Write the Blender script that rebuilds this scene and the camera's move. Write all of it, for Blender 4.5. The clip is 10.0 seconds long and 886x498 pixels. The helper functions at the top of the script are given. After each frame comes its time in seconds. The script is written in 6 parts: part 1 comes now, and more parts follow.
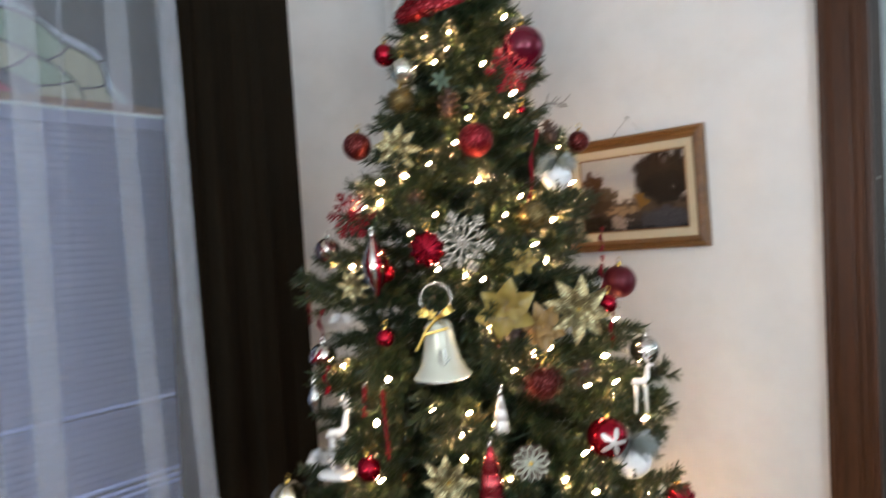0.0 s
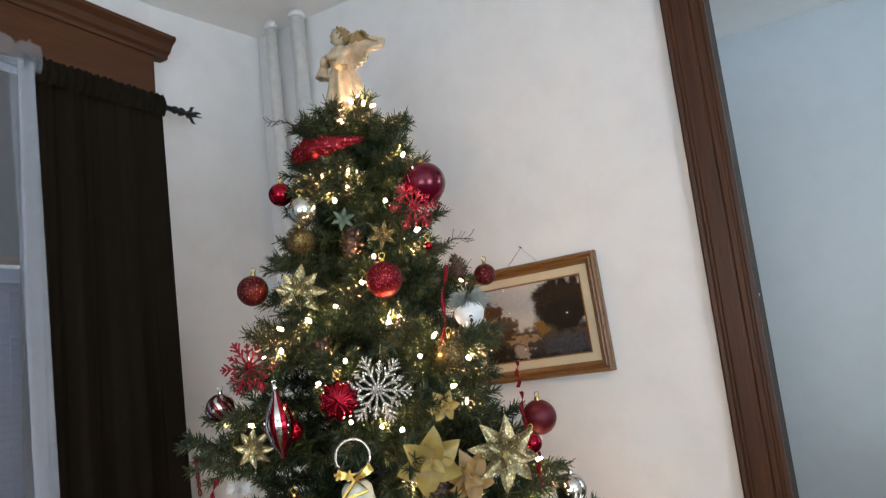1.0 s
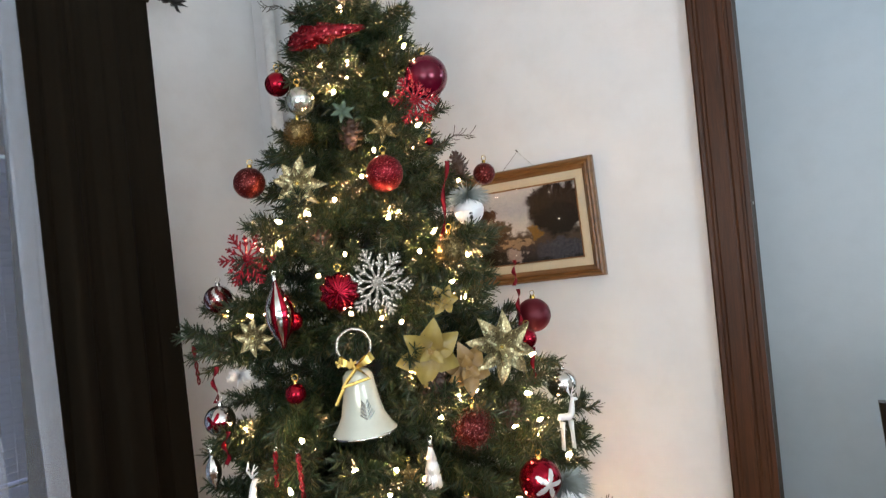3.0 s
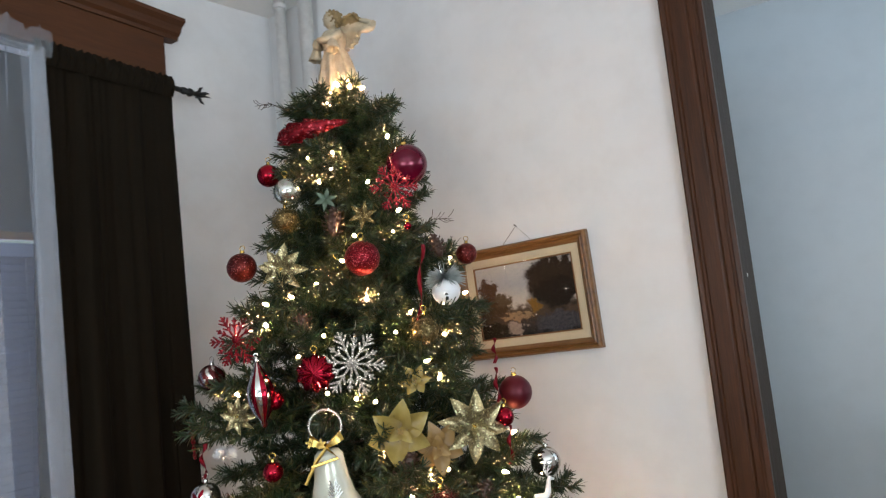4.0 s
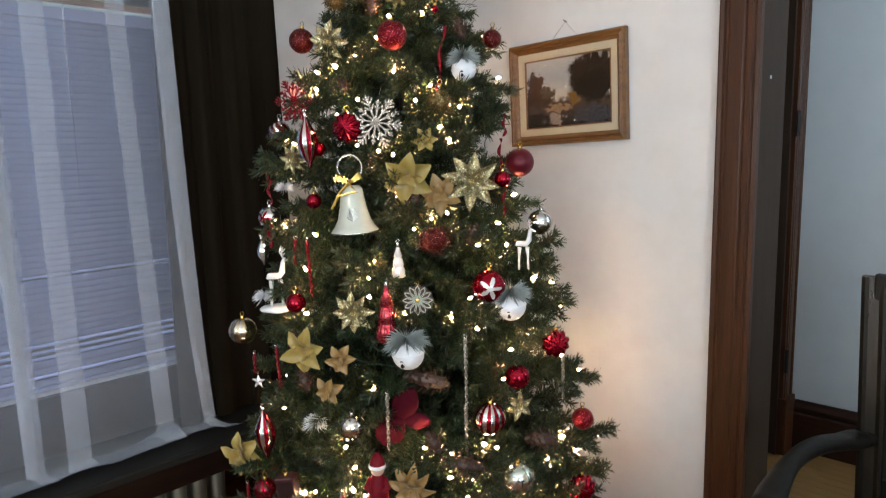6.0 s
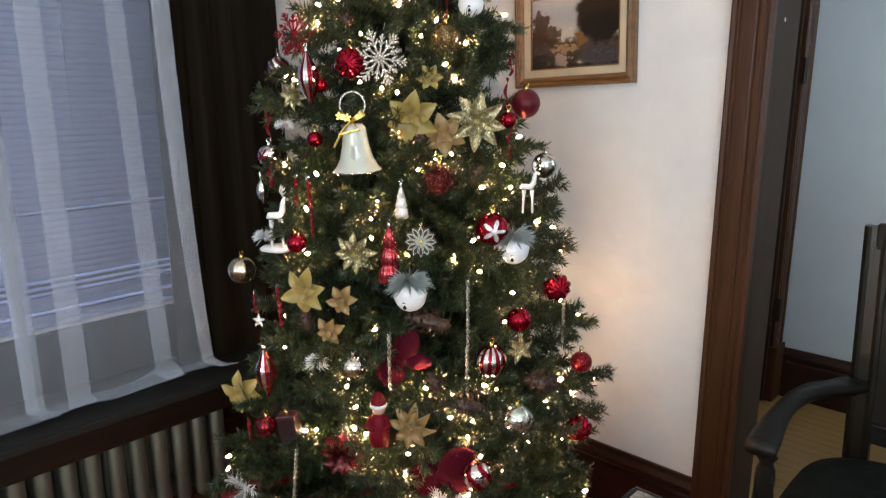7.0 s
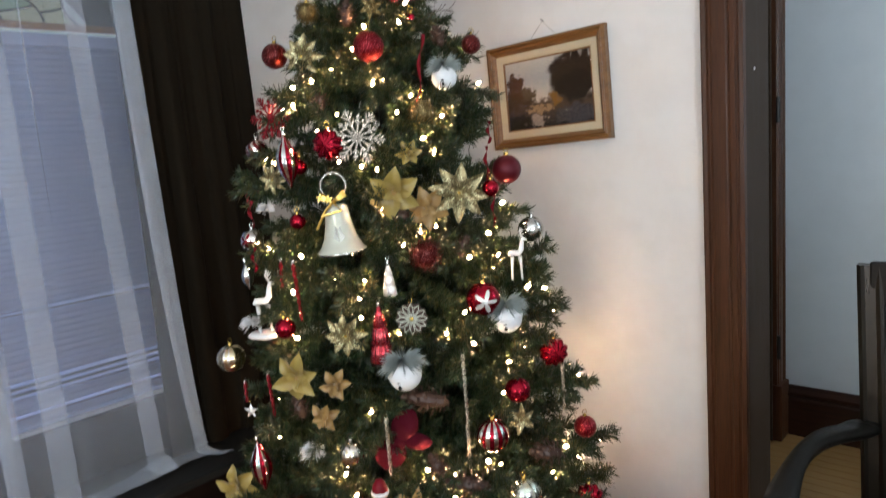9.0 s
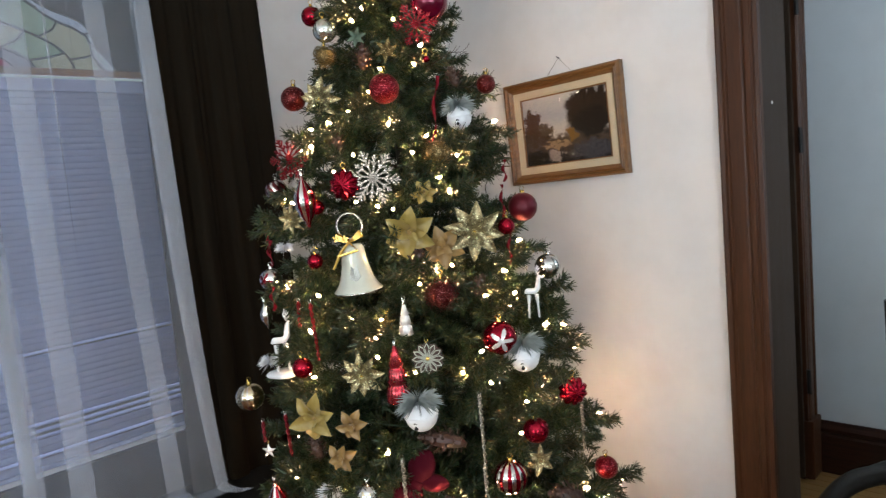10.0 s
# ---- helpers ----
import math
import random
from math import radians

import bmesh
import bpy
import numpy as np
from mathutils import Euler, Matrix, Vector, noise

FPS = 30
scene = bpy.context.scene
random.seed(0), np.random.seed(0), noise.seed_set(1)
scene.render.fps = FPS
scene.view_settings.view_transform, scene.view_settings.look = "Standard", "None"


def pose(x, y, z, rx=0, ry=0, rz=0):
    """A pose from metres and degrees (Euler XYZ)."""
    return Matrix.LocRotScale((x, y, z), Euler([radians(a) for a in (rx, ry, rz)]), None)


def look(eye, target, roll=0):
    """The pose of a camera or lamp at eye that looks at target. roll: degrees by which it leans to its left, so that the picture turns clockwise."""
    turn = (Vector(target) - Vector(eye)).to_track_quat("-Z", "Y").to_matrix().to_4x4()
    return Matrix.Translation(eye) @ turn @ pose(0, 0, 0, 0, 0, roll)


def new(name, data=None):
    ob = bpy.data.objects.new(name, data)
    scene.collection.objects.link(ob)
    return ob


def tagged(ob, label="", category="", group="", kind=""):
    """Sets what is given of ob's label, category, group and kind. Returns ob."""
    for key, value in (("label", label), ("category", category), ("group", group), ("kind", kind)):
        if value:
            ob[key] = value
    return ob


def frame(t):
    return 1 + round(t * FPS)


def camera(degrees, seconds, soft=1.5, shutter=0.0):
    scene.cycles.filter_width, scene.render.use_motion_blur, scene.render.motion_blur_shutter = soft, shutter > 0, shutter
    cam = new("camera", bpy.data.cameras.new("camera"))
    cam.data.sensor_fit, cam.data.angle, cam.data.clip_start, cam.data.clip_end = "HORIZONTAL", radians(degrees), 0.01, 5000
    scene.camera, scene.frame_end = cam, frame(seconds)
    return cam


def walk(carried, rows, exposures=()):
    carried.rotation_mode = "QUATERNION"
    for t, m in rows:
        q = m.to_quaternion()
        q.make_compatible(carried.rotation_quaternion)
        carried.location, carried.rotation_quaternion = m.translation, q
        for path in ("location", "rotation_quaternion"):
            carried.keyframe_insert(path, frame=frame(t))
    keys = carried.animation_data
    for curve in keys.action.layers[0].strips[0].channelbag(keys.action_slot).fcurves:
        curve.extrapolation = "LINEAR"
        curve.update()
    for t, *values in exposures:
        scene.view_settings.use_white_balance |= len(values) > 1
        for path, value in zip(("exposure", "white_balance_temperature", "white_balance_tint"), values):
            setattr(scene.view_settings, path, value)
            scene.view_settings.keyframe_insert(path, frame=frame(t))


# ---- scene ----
cam = camera(66.2, 10.0, soft=1.2, shutter=0.5)
PATH = [
    (0, (0.067, -0.026, 1.548), (-1.214, 1.508, 1.491), -2.7),
    (0.5, (-0.022, -0.006, 1.568), (-1.024, 1.719, 1.712), -5.1),
    (1, (-0.039, -0.006, 1.586), (-0.981, 1.736, 1.869), -6.6),
    (1.5, (-0.043, -0.018, 1.582), (-0.979, 1.722, 1.893), -7.0),
    (2, (-0.054, -0.031, 1.551), (-1.042, 1.707, 1.615), -4.6),
    (2.2, (-0.061, -0.03, 1.543), (-1.05, 1.708, 1.528), -4.2),
    (3.3, (-0.085, -0.007, 1.568), (-0.992, 1.775, 1.634), -5.6),
    (3.5, (-0.049, -0.002, 1.579), (-1.003, 1.751, 1.704), -7.0),
    (4, (0.096, 0.018, 1.582), (-0.953, 1.707, 1.797), -5.8),
    (4.5, (0.273, 0.031, 1.561), (-1.03, 1.54, 1.71), -2.6),
    (5, (0.428, -0.022, 1.534), (-1.039, 1.336, 1.487), -2.0),
    (5.5, (0.48, -0.043, 1.49), (-0.897, 1.383, 1.226), -2.5),
    (5.7, (0.501, -0.041, 1.465), (-0.874, 1.386, 1.196), -1.7),
    (6.8, (0.472, -0.038, 1.441), (-0.878, 1.379, 1.03), -1.1),
    (7, (0.465, -0.047, 1.437), (-0.876, 1.369, 0.992), -0.3),
    (7.5, (0.455, -0.046, 1.433), (-0.882, 1.349, 0.917), -0.6),
    (8, (0.456, -0.047, 1.427), (-0.876, 1.342, 0.882), -0.7),
    (8.5, (0.463, -0.042, 1.448), (-0.872, 1.369, 0.971), -1.7),
    (9, (0.447, -0.016, 1.487), (-0.89, 1.441, 1.185), -4.5),
    (9.5, (0.453, -0.002, 1.501), (-0.885, 1.468, 1.277), -5.2),
    (10, (0.465, 0.001, 1.508), (-0.929, 1.42, 1.297), -5.2),
]
walk(cam, [(t, look(eye, target, roll)) for t, eye, target, roll in PATH], [(0, 0.08), (0.5, 0.13), (1.0, 0.0), (1.5, -0.06), (2.0, 0.08), (3.5, 0.16), (4.0, -0.03), (4.5, 0.03), (5.0, 0.12), (5.5, 0.08), (7.0, 0.13), (7.5, 0.10), (8.0, 0.28), (8.5, 0.28), (9.0, 0.14), (9.5, 0.08), (10, 0.06)])

# ---- world and light ----
world = bpy.data.worlds.new("dusk")
scene.world = world
world.use_nodes = True
wn = world.node_tree
sky = wn.nodes.new("ShaderNodeTexSky")
sky.sky_type = "NISHITA"
sky.sun_disc = False
sky.sun_elevation = radians(6)
sky.sun_rotation = radians(200)
wn.links.new(sky.outputs[0], wn.nodes["Background"].inputs[0])
wn.nodes["Background"].inputs[1].default_value = 0.12

sun = new("sun", bpy.data.lights.new("sun", "SUN"))
sun.data.energy = 0.5
sun.data.angle = radians(15)
sun.data.color = (1.0, 0.93, 0.85)
sun.matrix_world = look((4, -9, 3), (0, 0, 1))


def window_light(name, eye, target, w, h, energy, color):
    """An area lamp in a window opening, in place of the sky's light."""
    lamp = new(name, bpy.data.lights.new(name, "AREA"))
    lamp.data.shape = "RECTANGLE"
    lamp.data.size, lamp.data.size_y = w, h
    lamp.data.energy, lamp.data.color = energy, color
    lamp.matrix_world = look(eye, target)
    return lamp


# South window lies out of view; its lamp is aimed up at upper walls.
window_light("sky_in_south_window", (0.3, -2.72, 1.6), (0.3, 0, 6.0), 1.7, 1.7, 66, (0.78, 0.89, 1.0))
# East window is added out of view, as fill for the west wall.
window_light("added_east_fill", (2.72, -0.9, 1.6), (0, -0.9, 5.4), 1.7, 1.7, 104, (0.78, 0.89, 1.0))
# Unseen lamp added to brighten the next room's wall towards its top.
window_light("added_far_fill", (2.9, 2.75, 2.0), (0, 2.75, 5.6), 0.8, 0.8, 52, (0.70, 0.85, 1.0))
window_light("sky_in_west_window", (-2.06, 0.465, 1.60), (0, 0.465, 1.60), 1.6, 1.9, 22.0, (0.55, 0.66, 1.0))

# ---- materials ----


def shader(name):
    m = bpy.data.materials.new(name)
    m.use_nodes = True
    return m, m.node_tree, m.node_tree.nodes["Principled BSDF"]


def mapped(nt, scale=(1, 1, 1)):
    tc = nt.nodes.new("ShaderNodeTexCoord")
    mp = nt.nodes.new("ShaderNodeMapping")
    mp.inputs["Scale"].default_value = scale
    nt.links.new(tc.outputs["Object"], mp.inputs[0])
    return mp.outputs[0]


def noisy(nt, vec, scale, detail=4, rough=0.6):
    n = nt.nodes.new("ShaderNodeTexNoise")
    n.inputs["Scale"].default_value, n.inputs["Detail"].default_value, n.inputs["Roughness"].default_value = scale, detail, rough
    nt.links.new(vec, n.inputs["Vector"])
    return n.outputs["Fac"]


def ramp(nt, fac, stops):
    r = nt.nodes.new("ShaderNodeValToRGB")
    while len(r.color_ramp.elements) < len(stops):
        r.color_ramp.elements.new(0.5)
    for e, (p, c) in zip(r.color_ramp.elements, stops):
        e.position, e.color = p, (*c, 1)
    nt.links.new(fac, r.inputs[0])
    return r.outputs[0]


def mixed(nt, fac, a, b, mode="MIX"):
    m = nt.nodes.new("ShaderNodeMix")
    m.data_type, m.blend_type = "RGBA", mode
    for sock, v in ((m.inputs[0], fac), (m.inputs[6], a), (m.inputs[7], b)):
        if isinstance(v, (int, float)):
            sock.default_value = v
        elif isinstance(v, tuple):
            sock.default_value = (*v, 1)
        else:
            nt.links.new(v, sock)
    return m.outputs[2]


def bumped(nt, bsdf, height, strength, distance=0.01):
    b = nt.nodes.new("ShaderNodeBump")
    b.inputs["Strength"].default_value, b.inputs["Distance"].default_value = strength, distance
    nt.links.new(height, b.inputs["Height"])
    nt.links.new(b.outputs[0], bsdf.inputs["Normal"])


def plain(name, c, rough=0.5, metal=0.0, c2=None, scale=40, stretch=(1, 1, 1), bump=0.0, coat=0.0, spread=0.15, sheen=0.0):
    """A surface with two scales of variation in its colour and a fine relief."""
    m, nt, b = shader(name)
    vec = mapped(nt, stretch)
    c2 = c2 or tuple(v * 0.7 for v in c)
    f1, f2 = noisy(nt, vec, scale), noisy(nt, vec, scale * 0.13, 2)
    col = mixed(nt, f2, ramp(nt, f1, [(0.35, c), (0.7, c2)]), c)
    nt.links.new(col, b.inputs["Base Color"])
    b.inputs["Metallic"].default_value = metal
    r = nt.nodes.new("ShaderNodeMapRange")
    r.inputs["To Min"].default_value, r.inputs["To Max"].default_value = max(0.02, rough - spread), min(1, rough + spread)
    nt.links.new(f2, r.inputs["Value"])
    nt.links.new(r.outputs[0], b.inputs["Roughness"])
    b.inputs["Coat Weight"].default_value = coat
    b.inputs["Sheen Weight"].default_value = sheen
    if bump:
        bumped(nt, b, f1, bump, 0.004)
    return m


def make_plaster(name, c, c2):
    m, nt, b = shader(name)
    vec = mapped(nt)
    big, mid, fine = noisy(nt, vec, 1.6, 3), noisy(nt, vec, 9, 4), noisy(nt, vec, 220, 2)
    col = mixed(nt, ramp(nt, mid, [(0.42, (0, 0, 0)), (0.75, (1, 1, 1))]), c, c2)
    col = mixed(nt, ramp(nt, big, [(0.5, (0, 0, 0)), (0.8, (0.6, 0.6, 0.6))]), col, c2)
    nt.links.new(col, b.inputs["Base Color"])
    b.inputs["Roughness"].default_value = 0.38
    add = nt.nodes.new("ShaderNodeMath")
    add.operation = "MULTIPLY_ADD"
    add.inputs[1].default_value = 0.12
    nt.links.new(fine, add.inputs[0])
    nt.links.new(mid, add.inputs[2])
    bumped(nt, b, add.outputs[0], 0.12, 0.02)
    return m


def make_wood(name, dark, light, axis="Z", rough=0.3, scale=1.0, coat=0.3):
    """Stained wood with its grain along one axis."""
    m, nt, b = shader(name)
    s = {"X": (1.2, 22, 22), "Y": (22, 1.2, 22), "Z": (22, 22, 1.2)}[axis]
    vec = mapped(nt, tuple(v * scale for v in s))
    grain, fine = noisy(nt, vec, 2.2, 6, 0.65), noisy(nt, vec, 14, 3)
    col = ramp(nt, grain, [(0.3, dark), (0.72, light)])
    col = mixed(nt, 0.35, col, ramp(nt, fine, [(0.35, dark), (0.7, light)]))
    nt.links.new(col, b.inputs["Base Color"])
    r = nt.nodes.new("ShaderNodeMapRange")
    r.inputs["To Min"].default_value, r.inputs["To Max"].default_value = rough - 0.08, rough + 0.2
    nt.links.new(grain, r.inputs["Value"])
    nt.links.new(r.outputs[0], b.inputs["Roughness"])
    b.inputs["Coat Weight"].default_value, b.inputs["Coat Roughness"].default_value = coat, 0.25
    bumped(nt, b, fine, 0.25, 0.003)
    return m


def make_cloth(name, c, c2, weave, see=0.0, glow=0.0, rough=0.9, stretch=(1, 1, 1)):
    """Woven cloth. see: the share of open weave; glow: the share of light that passes diffusely."""
    m, nt, b = shader(name)
    vec = mapped(nt, stretch)
    f = noisy(nt, vec, weave, 2)
    f2 = noisy(nt, vec, weave * 0.02, 3)
    col = mixed(nt, f2, ramp(nt, f, [(0.3, c2), (0.7, c)]), c)
    nt.links.new(col, b.inputs["Base Color"])
    b.inputs["Roughness"].default_value = rough
    b.inputs["Specular IOR Level"].default_value = 0.15
    bumped(nt, b, f, 0.3, 0.001)
    out, last = nt.nodes["Material Output"], b.outputs[0]
    if glow:
        t = nt.nodes.new("ShaderNodeBsdfTranslucent")
        nt.links.new(col, t.inputs[0])
        x = nt.nodes.new("ShaderNodeMixShader")
        x.inputs[0].default_value = glow
        nt.links.new(last, x.inputs[1])
        nt.links.new(t.outputs[0], x.inputs[2])
        last = x.outputs[0]
    if see:
        t = nt.nodes.new("ShaderNodeBsdfTransparent")
        x = nt.nodes.new("ShaderNodeMixShader")
        x.inputs[0].default_value = see
        nt.links.new(last, x.inputs[1])
        nt.links.new(t.outputs[0], x.inputs[2])
        last = x.outputs[0]
    nt.links.new(last, out.inputs[0])
    return m


def make_emitter(name, color, strength):
    m, nt, b = shader(name)
    b.inputs["Base Color"].default_value = (*color, 1)
    b.inputs["Emission Color"].default_value = (*color, 1)
    b.inputs["Emission Strength"].default_value = strength
    return m


PLASTER = make_plaster("white_plaster", (0.745, 0.748, 0.745), (0.695, 0.692, 0.685))
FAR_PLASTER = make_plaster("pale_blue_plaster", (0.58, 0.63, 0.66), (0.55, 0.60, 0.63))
CEILING = make_plaster("ceiling_paint", (0.84, 0.83, 0.80), (0.80, 0.79, 0.76))
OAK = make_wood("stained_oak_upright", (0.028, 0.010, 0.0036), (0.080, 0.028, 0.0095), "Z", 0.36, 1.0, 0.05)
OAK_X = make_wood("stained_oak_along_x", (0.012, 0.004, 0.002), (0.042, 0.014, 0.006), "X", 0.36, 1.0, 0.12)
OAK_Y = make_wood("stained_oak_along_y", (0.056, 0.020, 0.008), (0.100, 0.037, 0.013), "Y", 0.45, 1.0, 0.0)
for w in (OAK, OAK_X, OAK_Y, ):
    w.node_tree.nodes["Principled BSDF"].inputs["Specular IOR Level"].default_value = 0.25
JAMB = make_wood("dull_varnished_jamb", (0.026, 0.016, 0.010), (0.044, 0.028, 0.018), "Z", 0.5, 1.0, 0.0)
JAMB.node_tree.nodes["Principled BSDF"].inputs["Specular IOR Level"].default_value = 0.12
SHELF = make_wood("dark_shelf_board", (0.008, 0.008, 0.007), (0.022, 0.021, 0.018), "Y", 0.55, 1.0, 0.0)
SHELF.node_tree.nodes["Principled BSDF"].inputs["Specular IOR Level"].default_value = 0.15
FLOOR = make_wood("orange_oak_floor", (0.13, 0.045, 0.014), (0.27, 0.11, 0.038), "Y", 0.28)
FAR_FLOOR = make_wood("honey_oak_floor", (0.24, 0.125, 0.040), (0.38, 0.215, 0.070), "X", 0.32)
BLACKWOOD = make_wood("ebonised_wood", (0.004, 0.004, 0.003), (0.014, 0.012, 0.010), "Z", 0.36, 1.0, 0.05)
BLACKWOOD.node_tree.nodes["Principled BSDF"].inputs["Specular IOR Level"].default_value = 0.25
DRAPE = make_cloth("brown_drape_cloth", (0.0108, 0.0074, 0.0034), (0.0068, 0.0046, 0.0020), 700, 0.0, 0.10)
# White voile; the blue daylight behind it is put into its colour.
SHEER = make_cloth("blue_lit_voile", (0.72, 0.79, 0.88), (0.66, 0.73, 0.82), 900, 0.755, 0.36)
PIPE = plain("painted_pipe", (0.75, 0.74, 0.72), 0.35, bump=0.1)
IRON = plain("silvered_cast_iron", (0.22, 0.225, 0.18), 0.36, 0.75, (0.15, 0.15, 0.118), 190, bump=0.06)
BLACK_IRON = plain("black_iron", (0.012, 0.011, 0.010), 0.45, 0.3, bump=0.2)
# Whitish slats at dusk: the blue dimness is put into their colour.
BLIND = make_cloth("dusk_tinted_slat", (0.27, 0.31, 0.48), (0.24, 0.275, 0.42), 300, 0.0, 0.10, 0.5)

# ---- mesh helpers ----


def mesh_of(bm, name, material, smooth=False):
    me = bpy.data.meshes.new(name)
    bm.to_mesh(me)
    bm.free()
    for m in material if isinstance(material, (list, tuple)) else [material]:
        me.materials.append(m)
    if smooth:
        me.polygons.foreach_set("use_smooth", [True] * len(me.polygons))
    return me


def thing(name, bm, material, label="", category="", group="", kind="", smooth=False):
    return tagged(new(name, mesh_of(bm, name, material, smooth)), label, category, group, kind)


def part(name, bm, material, parent, label="", smooth=False):
    ob = new(name, mesh_of(bm, name, material, smooth))
    ob.parent = parent
    return tagged(ob, label)


def empty(name, m, label="", category="", group="", kind=""):
    ob = new(name)
    ob.empty_display_size = 0.02
    ob.matrix_basis = m
    return tagged(ob, label, category, group, kind)


def box(bm, x0, x1, y0, y1, z0, z1, bevel=0.0, seg=2):
    r = bmesh.ops.create_cube(bm, size=1)
    for v in r["verts"]:
        v.co = Vector((x0 + (v.co.x + 0.5) * (x1 - x0), y0 + (v.co.y + 0.5) * (y1 - y0), z0 + (v.co.z + 0.5) * (z1 - z0)))
    if bevel:
        bmesh.ops.bevel(bm, geom=list({e for v in r["verts"] for e in v.link_edges}), offset=bevel, segments=seg, affect="EDGES", profile=0.5)
    return bm


def B(*a, bevel=0.0):
    return box(bmesh.new(), *a, bevel=bevel)


def lathe(bm, profile, seg=20, m=Matrix(), ripple=None):
    """Turns (radius, z) pairs round z. ripple(angle, i): a factor on the radius."""
    rings = []
    for i, (r, z) in enumerate(profile):
        if r < 1e-6:
            rings.append([bm.verts.new(m @ Vector((0, 0, z)))])
        else:
            ring = []
            for k in range(seg):
                a = 2 * math.pi * k / seg
                q = r * (ripple(a, i) if ripple else 1)
                ring.append(bm.verts.new(m @ Vector((q * math.cos(a), q * math.sin(a), z))))
            rings.append(ring)
    for a, b in zip(rings, rings[1:]):
        for k in range(seg):
            j = (k + 1) % seg
            if len(a) == 1 and len(b) == 1:
                continue
            if len(a) == 1:
                bm.faces.new((a[0], b[j], b[k]))
            elif len(b) == 1:
                bm.faces.new((a[k], a[j], b[0]))
            else:
                bm.faces.new((a[k], a[j], b[j], b[k]))
    return bm


def tube(bm, pts, radius, seg=8, caps=True):
    """A round rod along points; radius: one number or one for each point."""
    pts = [Vector(p) for p in pts]
    rad = [radius] * len(pts) if isinstance(radius, (int, float)) else radius
    rings = []
    for i, p in enumerate(pts):
        d = (pts[min(i + 1, len(pts) - 1)] - pts[max(i - 1, 0)]).normalized()
        u = d.orthogonal().normalized() if i == 0 else (u - d * u.dot(d)).normalized()
        w = d.cross(u)
        rings.append([bm.verts.new(p + (u * math.cos(2 * math.pi * k / seg) + w * math.sin(2 * math.pi * k / seg)) * rad[i]) for k in range(seg)])
    for a, b in zip(rings, rings[1:]):
        for k in range(seg):
            bm.faces.new((a[k], a[(k + 1) % seg], b[(k + 1) % seg], b[k]))
    if caps:
        bm.faces.new(rings[0][::-1])
        bm.faces.new(rings[-1])
    return bm


def sweep(bm, profile, origin, out, up, along, length):
    """A moulding: the profile (out, up) pushed along a straight line."""
    o, out, up, along = Vector(origin), Vector(out), Vector(up), Vector(along)
    a = [bm.verts.new(o + out * p + up * q) for p, q in profile]
    b = [bm.verts.new(o + out * p + up * q + along * length) for p, q in profile]
    n = len(profile)
    for i in range(n):
        bm.faces.new((a[i], a[(i + 1) % n], b[(i + 1) % n], b[i]))
    bm.faces.new(a[::-1])
    bm.faces.new(b)
    bmesh.ops.recalc_face_normals(bm, faces=bm.faces)
    return bm


# ---- room ----
WX, NY, CEIL = -1.88, 1.91, 2.86  # west wall face, north wall face, ceiling height
OPEN_L, OPEN_R, OPEN_T = -0.182, 1.25, 2.60  # doorway in the north wall
WIN_A, WIN_B, WIN_LO, WIN_HI = -0.41, 1.34, 0.70, 2.50  # window in the west wall
S_Y, E_X, FAR_Y, FAR_X = -2.70, 2.70, 3.32, -0.50

bm = B(WX - 0.2, OPEN_L - 0.02, NY, NY + 0.18, 0, CEIL)
box(bm, OPEN_R + 0.02, E_X, NY, NY + 0.18, 0, CEIL)
box(bm, OPEN_L - 0.02, OPEN_R + 0.02, NY, NY + 0.18, OPEN_T + 0.02, CEIL)
thing("wall_north", bm, PLASTER, "white plaster wall with faint patches and scuffs", "wall", kind="structure")
bm = B(WX - 0.2, WX, S_Y, WIN_A, 0, CEIL)
box(bm, WX - 0.2, WX, WIN_B, NY, 0, CEIL)
box(bm, WX - 0.2, WX, WIN_A, WIN_B, 0, WIN_LO)
box(bm, WX - 0.2, WX, WIN_A, WIN_B, WIN_HI, CEIL)
# the last stretch is turned to fit the camera's view, up to the corner with the pipes
foot = [bm.verts.new((x, y, 0)) for x, y in ((WX - 0.004, 1.462), (-1.788, NY + 0.004), (WX - 0.004, NY + 0.004))]
head = [bm.verts.new((v.co.x, v.co.y, CEIL + 0.004)) for v in foot]
for k in range(3):
    bm.faces.new((foot[k], foot[(k + 1) % 3], head[(k + 1) % 3], head[k]))
thing("wall_west", bm, PLASTER, "white plaster wall round a tall window", "wall", kind="structure")
bm = B(WX - 0.2, -0.6, S_Y - 0.2, S_Y, 0, CEIL)
box(bm, 1.2, E_X + 0.2, S_Y - 0.2, S_Y, 0, CEIL)
box(bm, -0.6, 1.2, S_Y - 0.2, S_Y, 0, 0.7)
box(bm, -0.6, 1.2, S_Y - 0.2, S_Y, 2.5, CEIL)
thing("wall_south", bm, PLASTER, "plain white plaster wall with an unseen window opening", "wall", kind="structure")
bm = B(E_X, E_X + 0.2, S_Y, -1.8, 0, CEIL)
box(bm, E_X, E_X + 0.2, 0.0, NY + 0.18, 0, CEIL)
box(bm, E_X, E_X + 0.2, -1.8, 0.0, 0, 0.7)
box(bm, E_X, E_X + 0.2, -1.8, 0.0, 2.5, CEIL)
thing("wall_east", bm, PLASTER, "plain white plaster wall with an unseen window opening", "wall", kind="structure")
thing("ceiling", B(WX - 0.2, E_X + 0.4, S_Y - 0.2, FAR_Y + 0.2, CEIL, CEIL + 0.15), CEILING, "white painted ceiling", "ceiling", kind="structure")
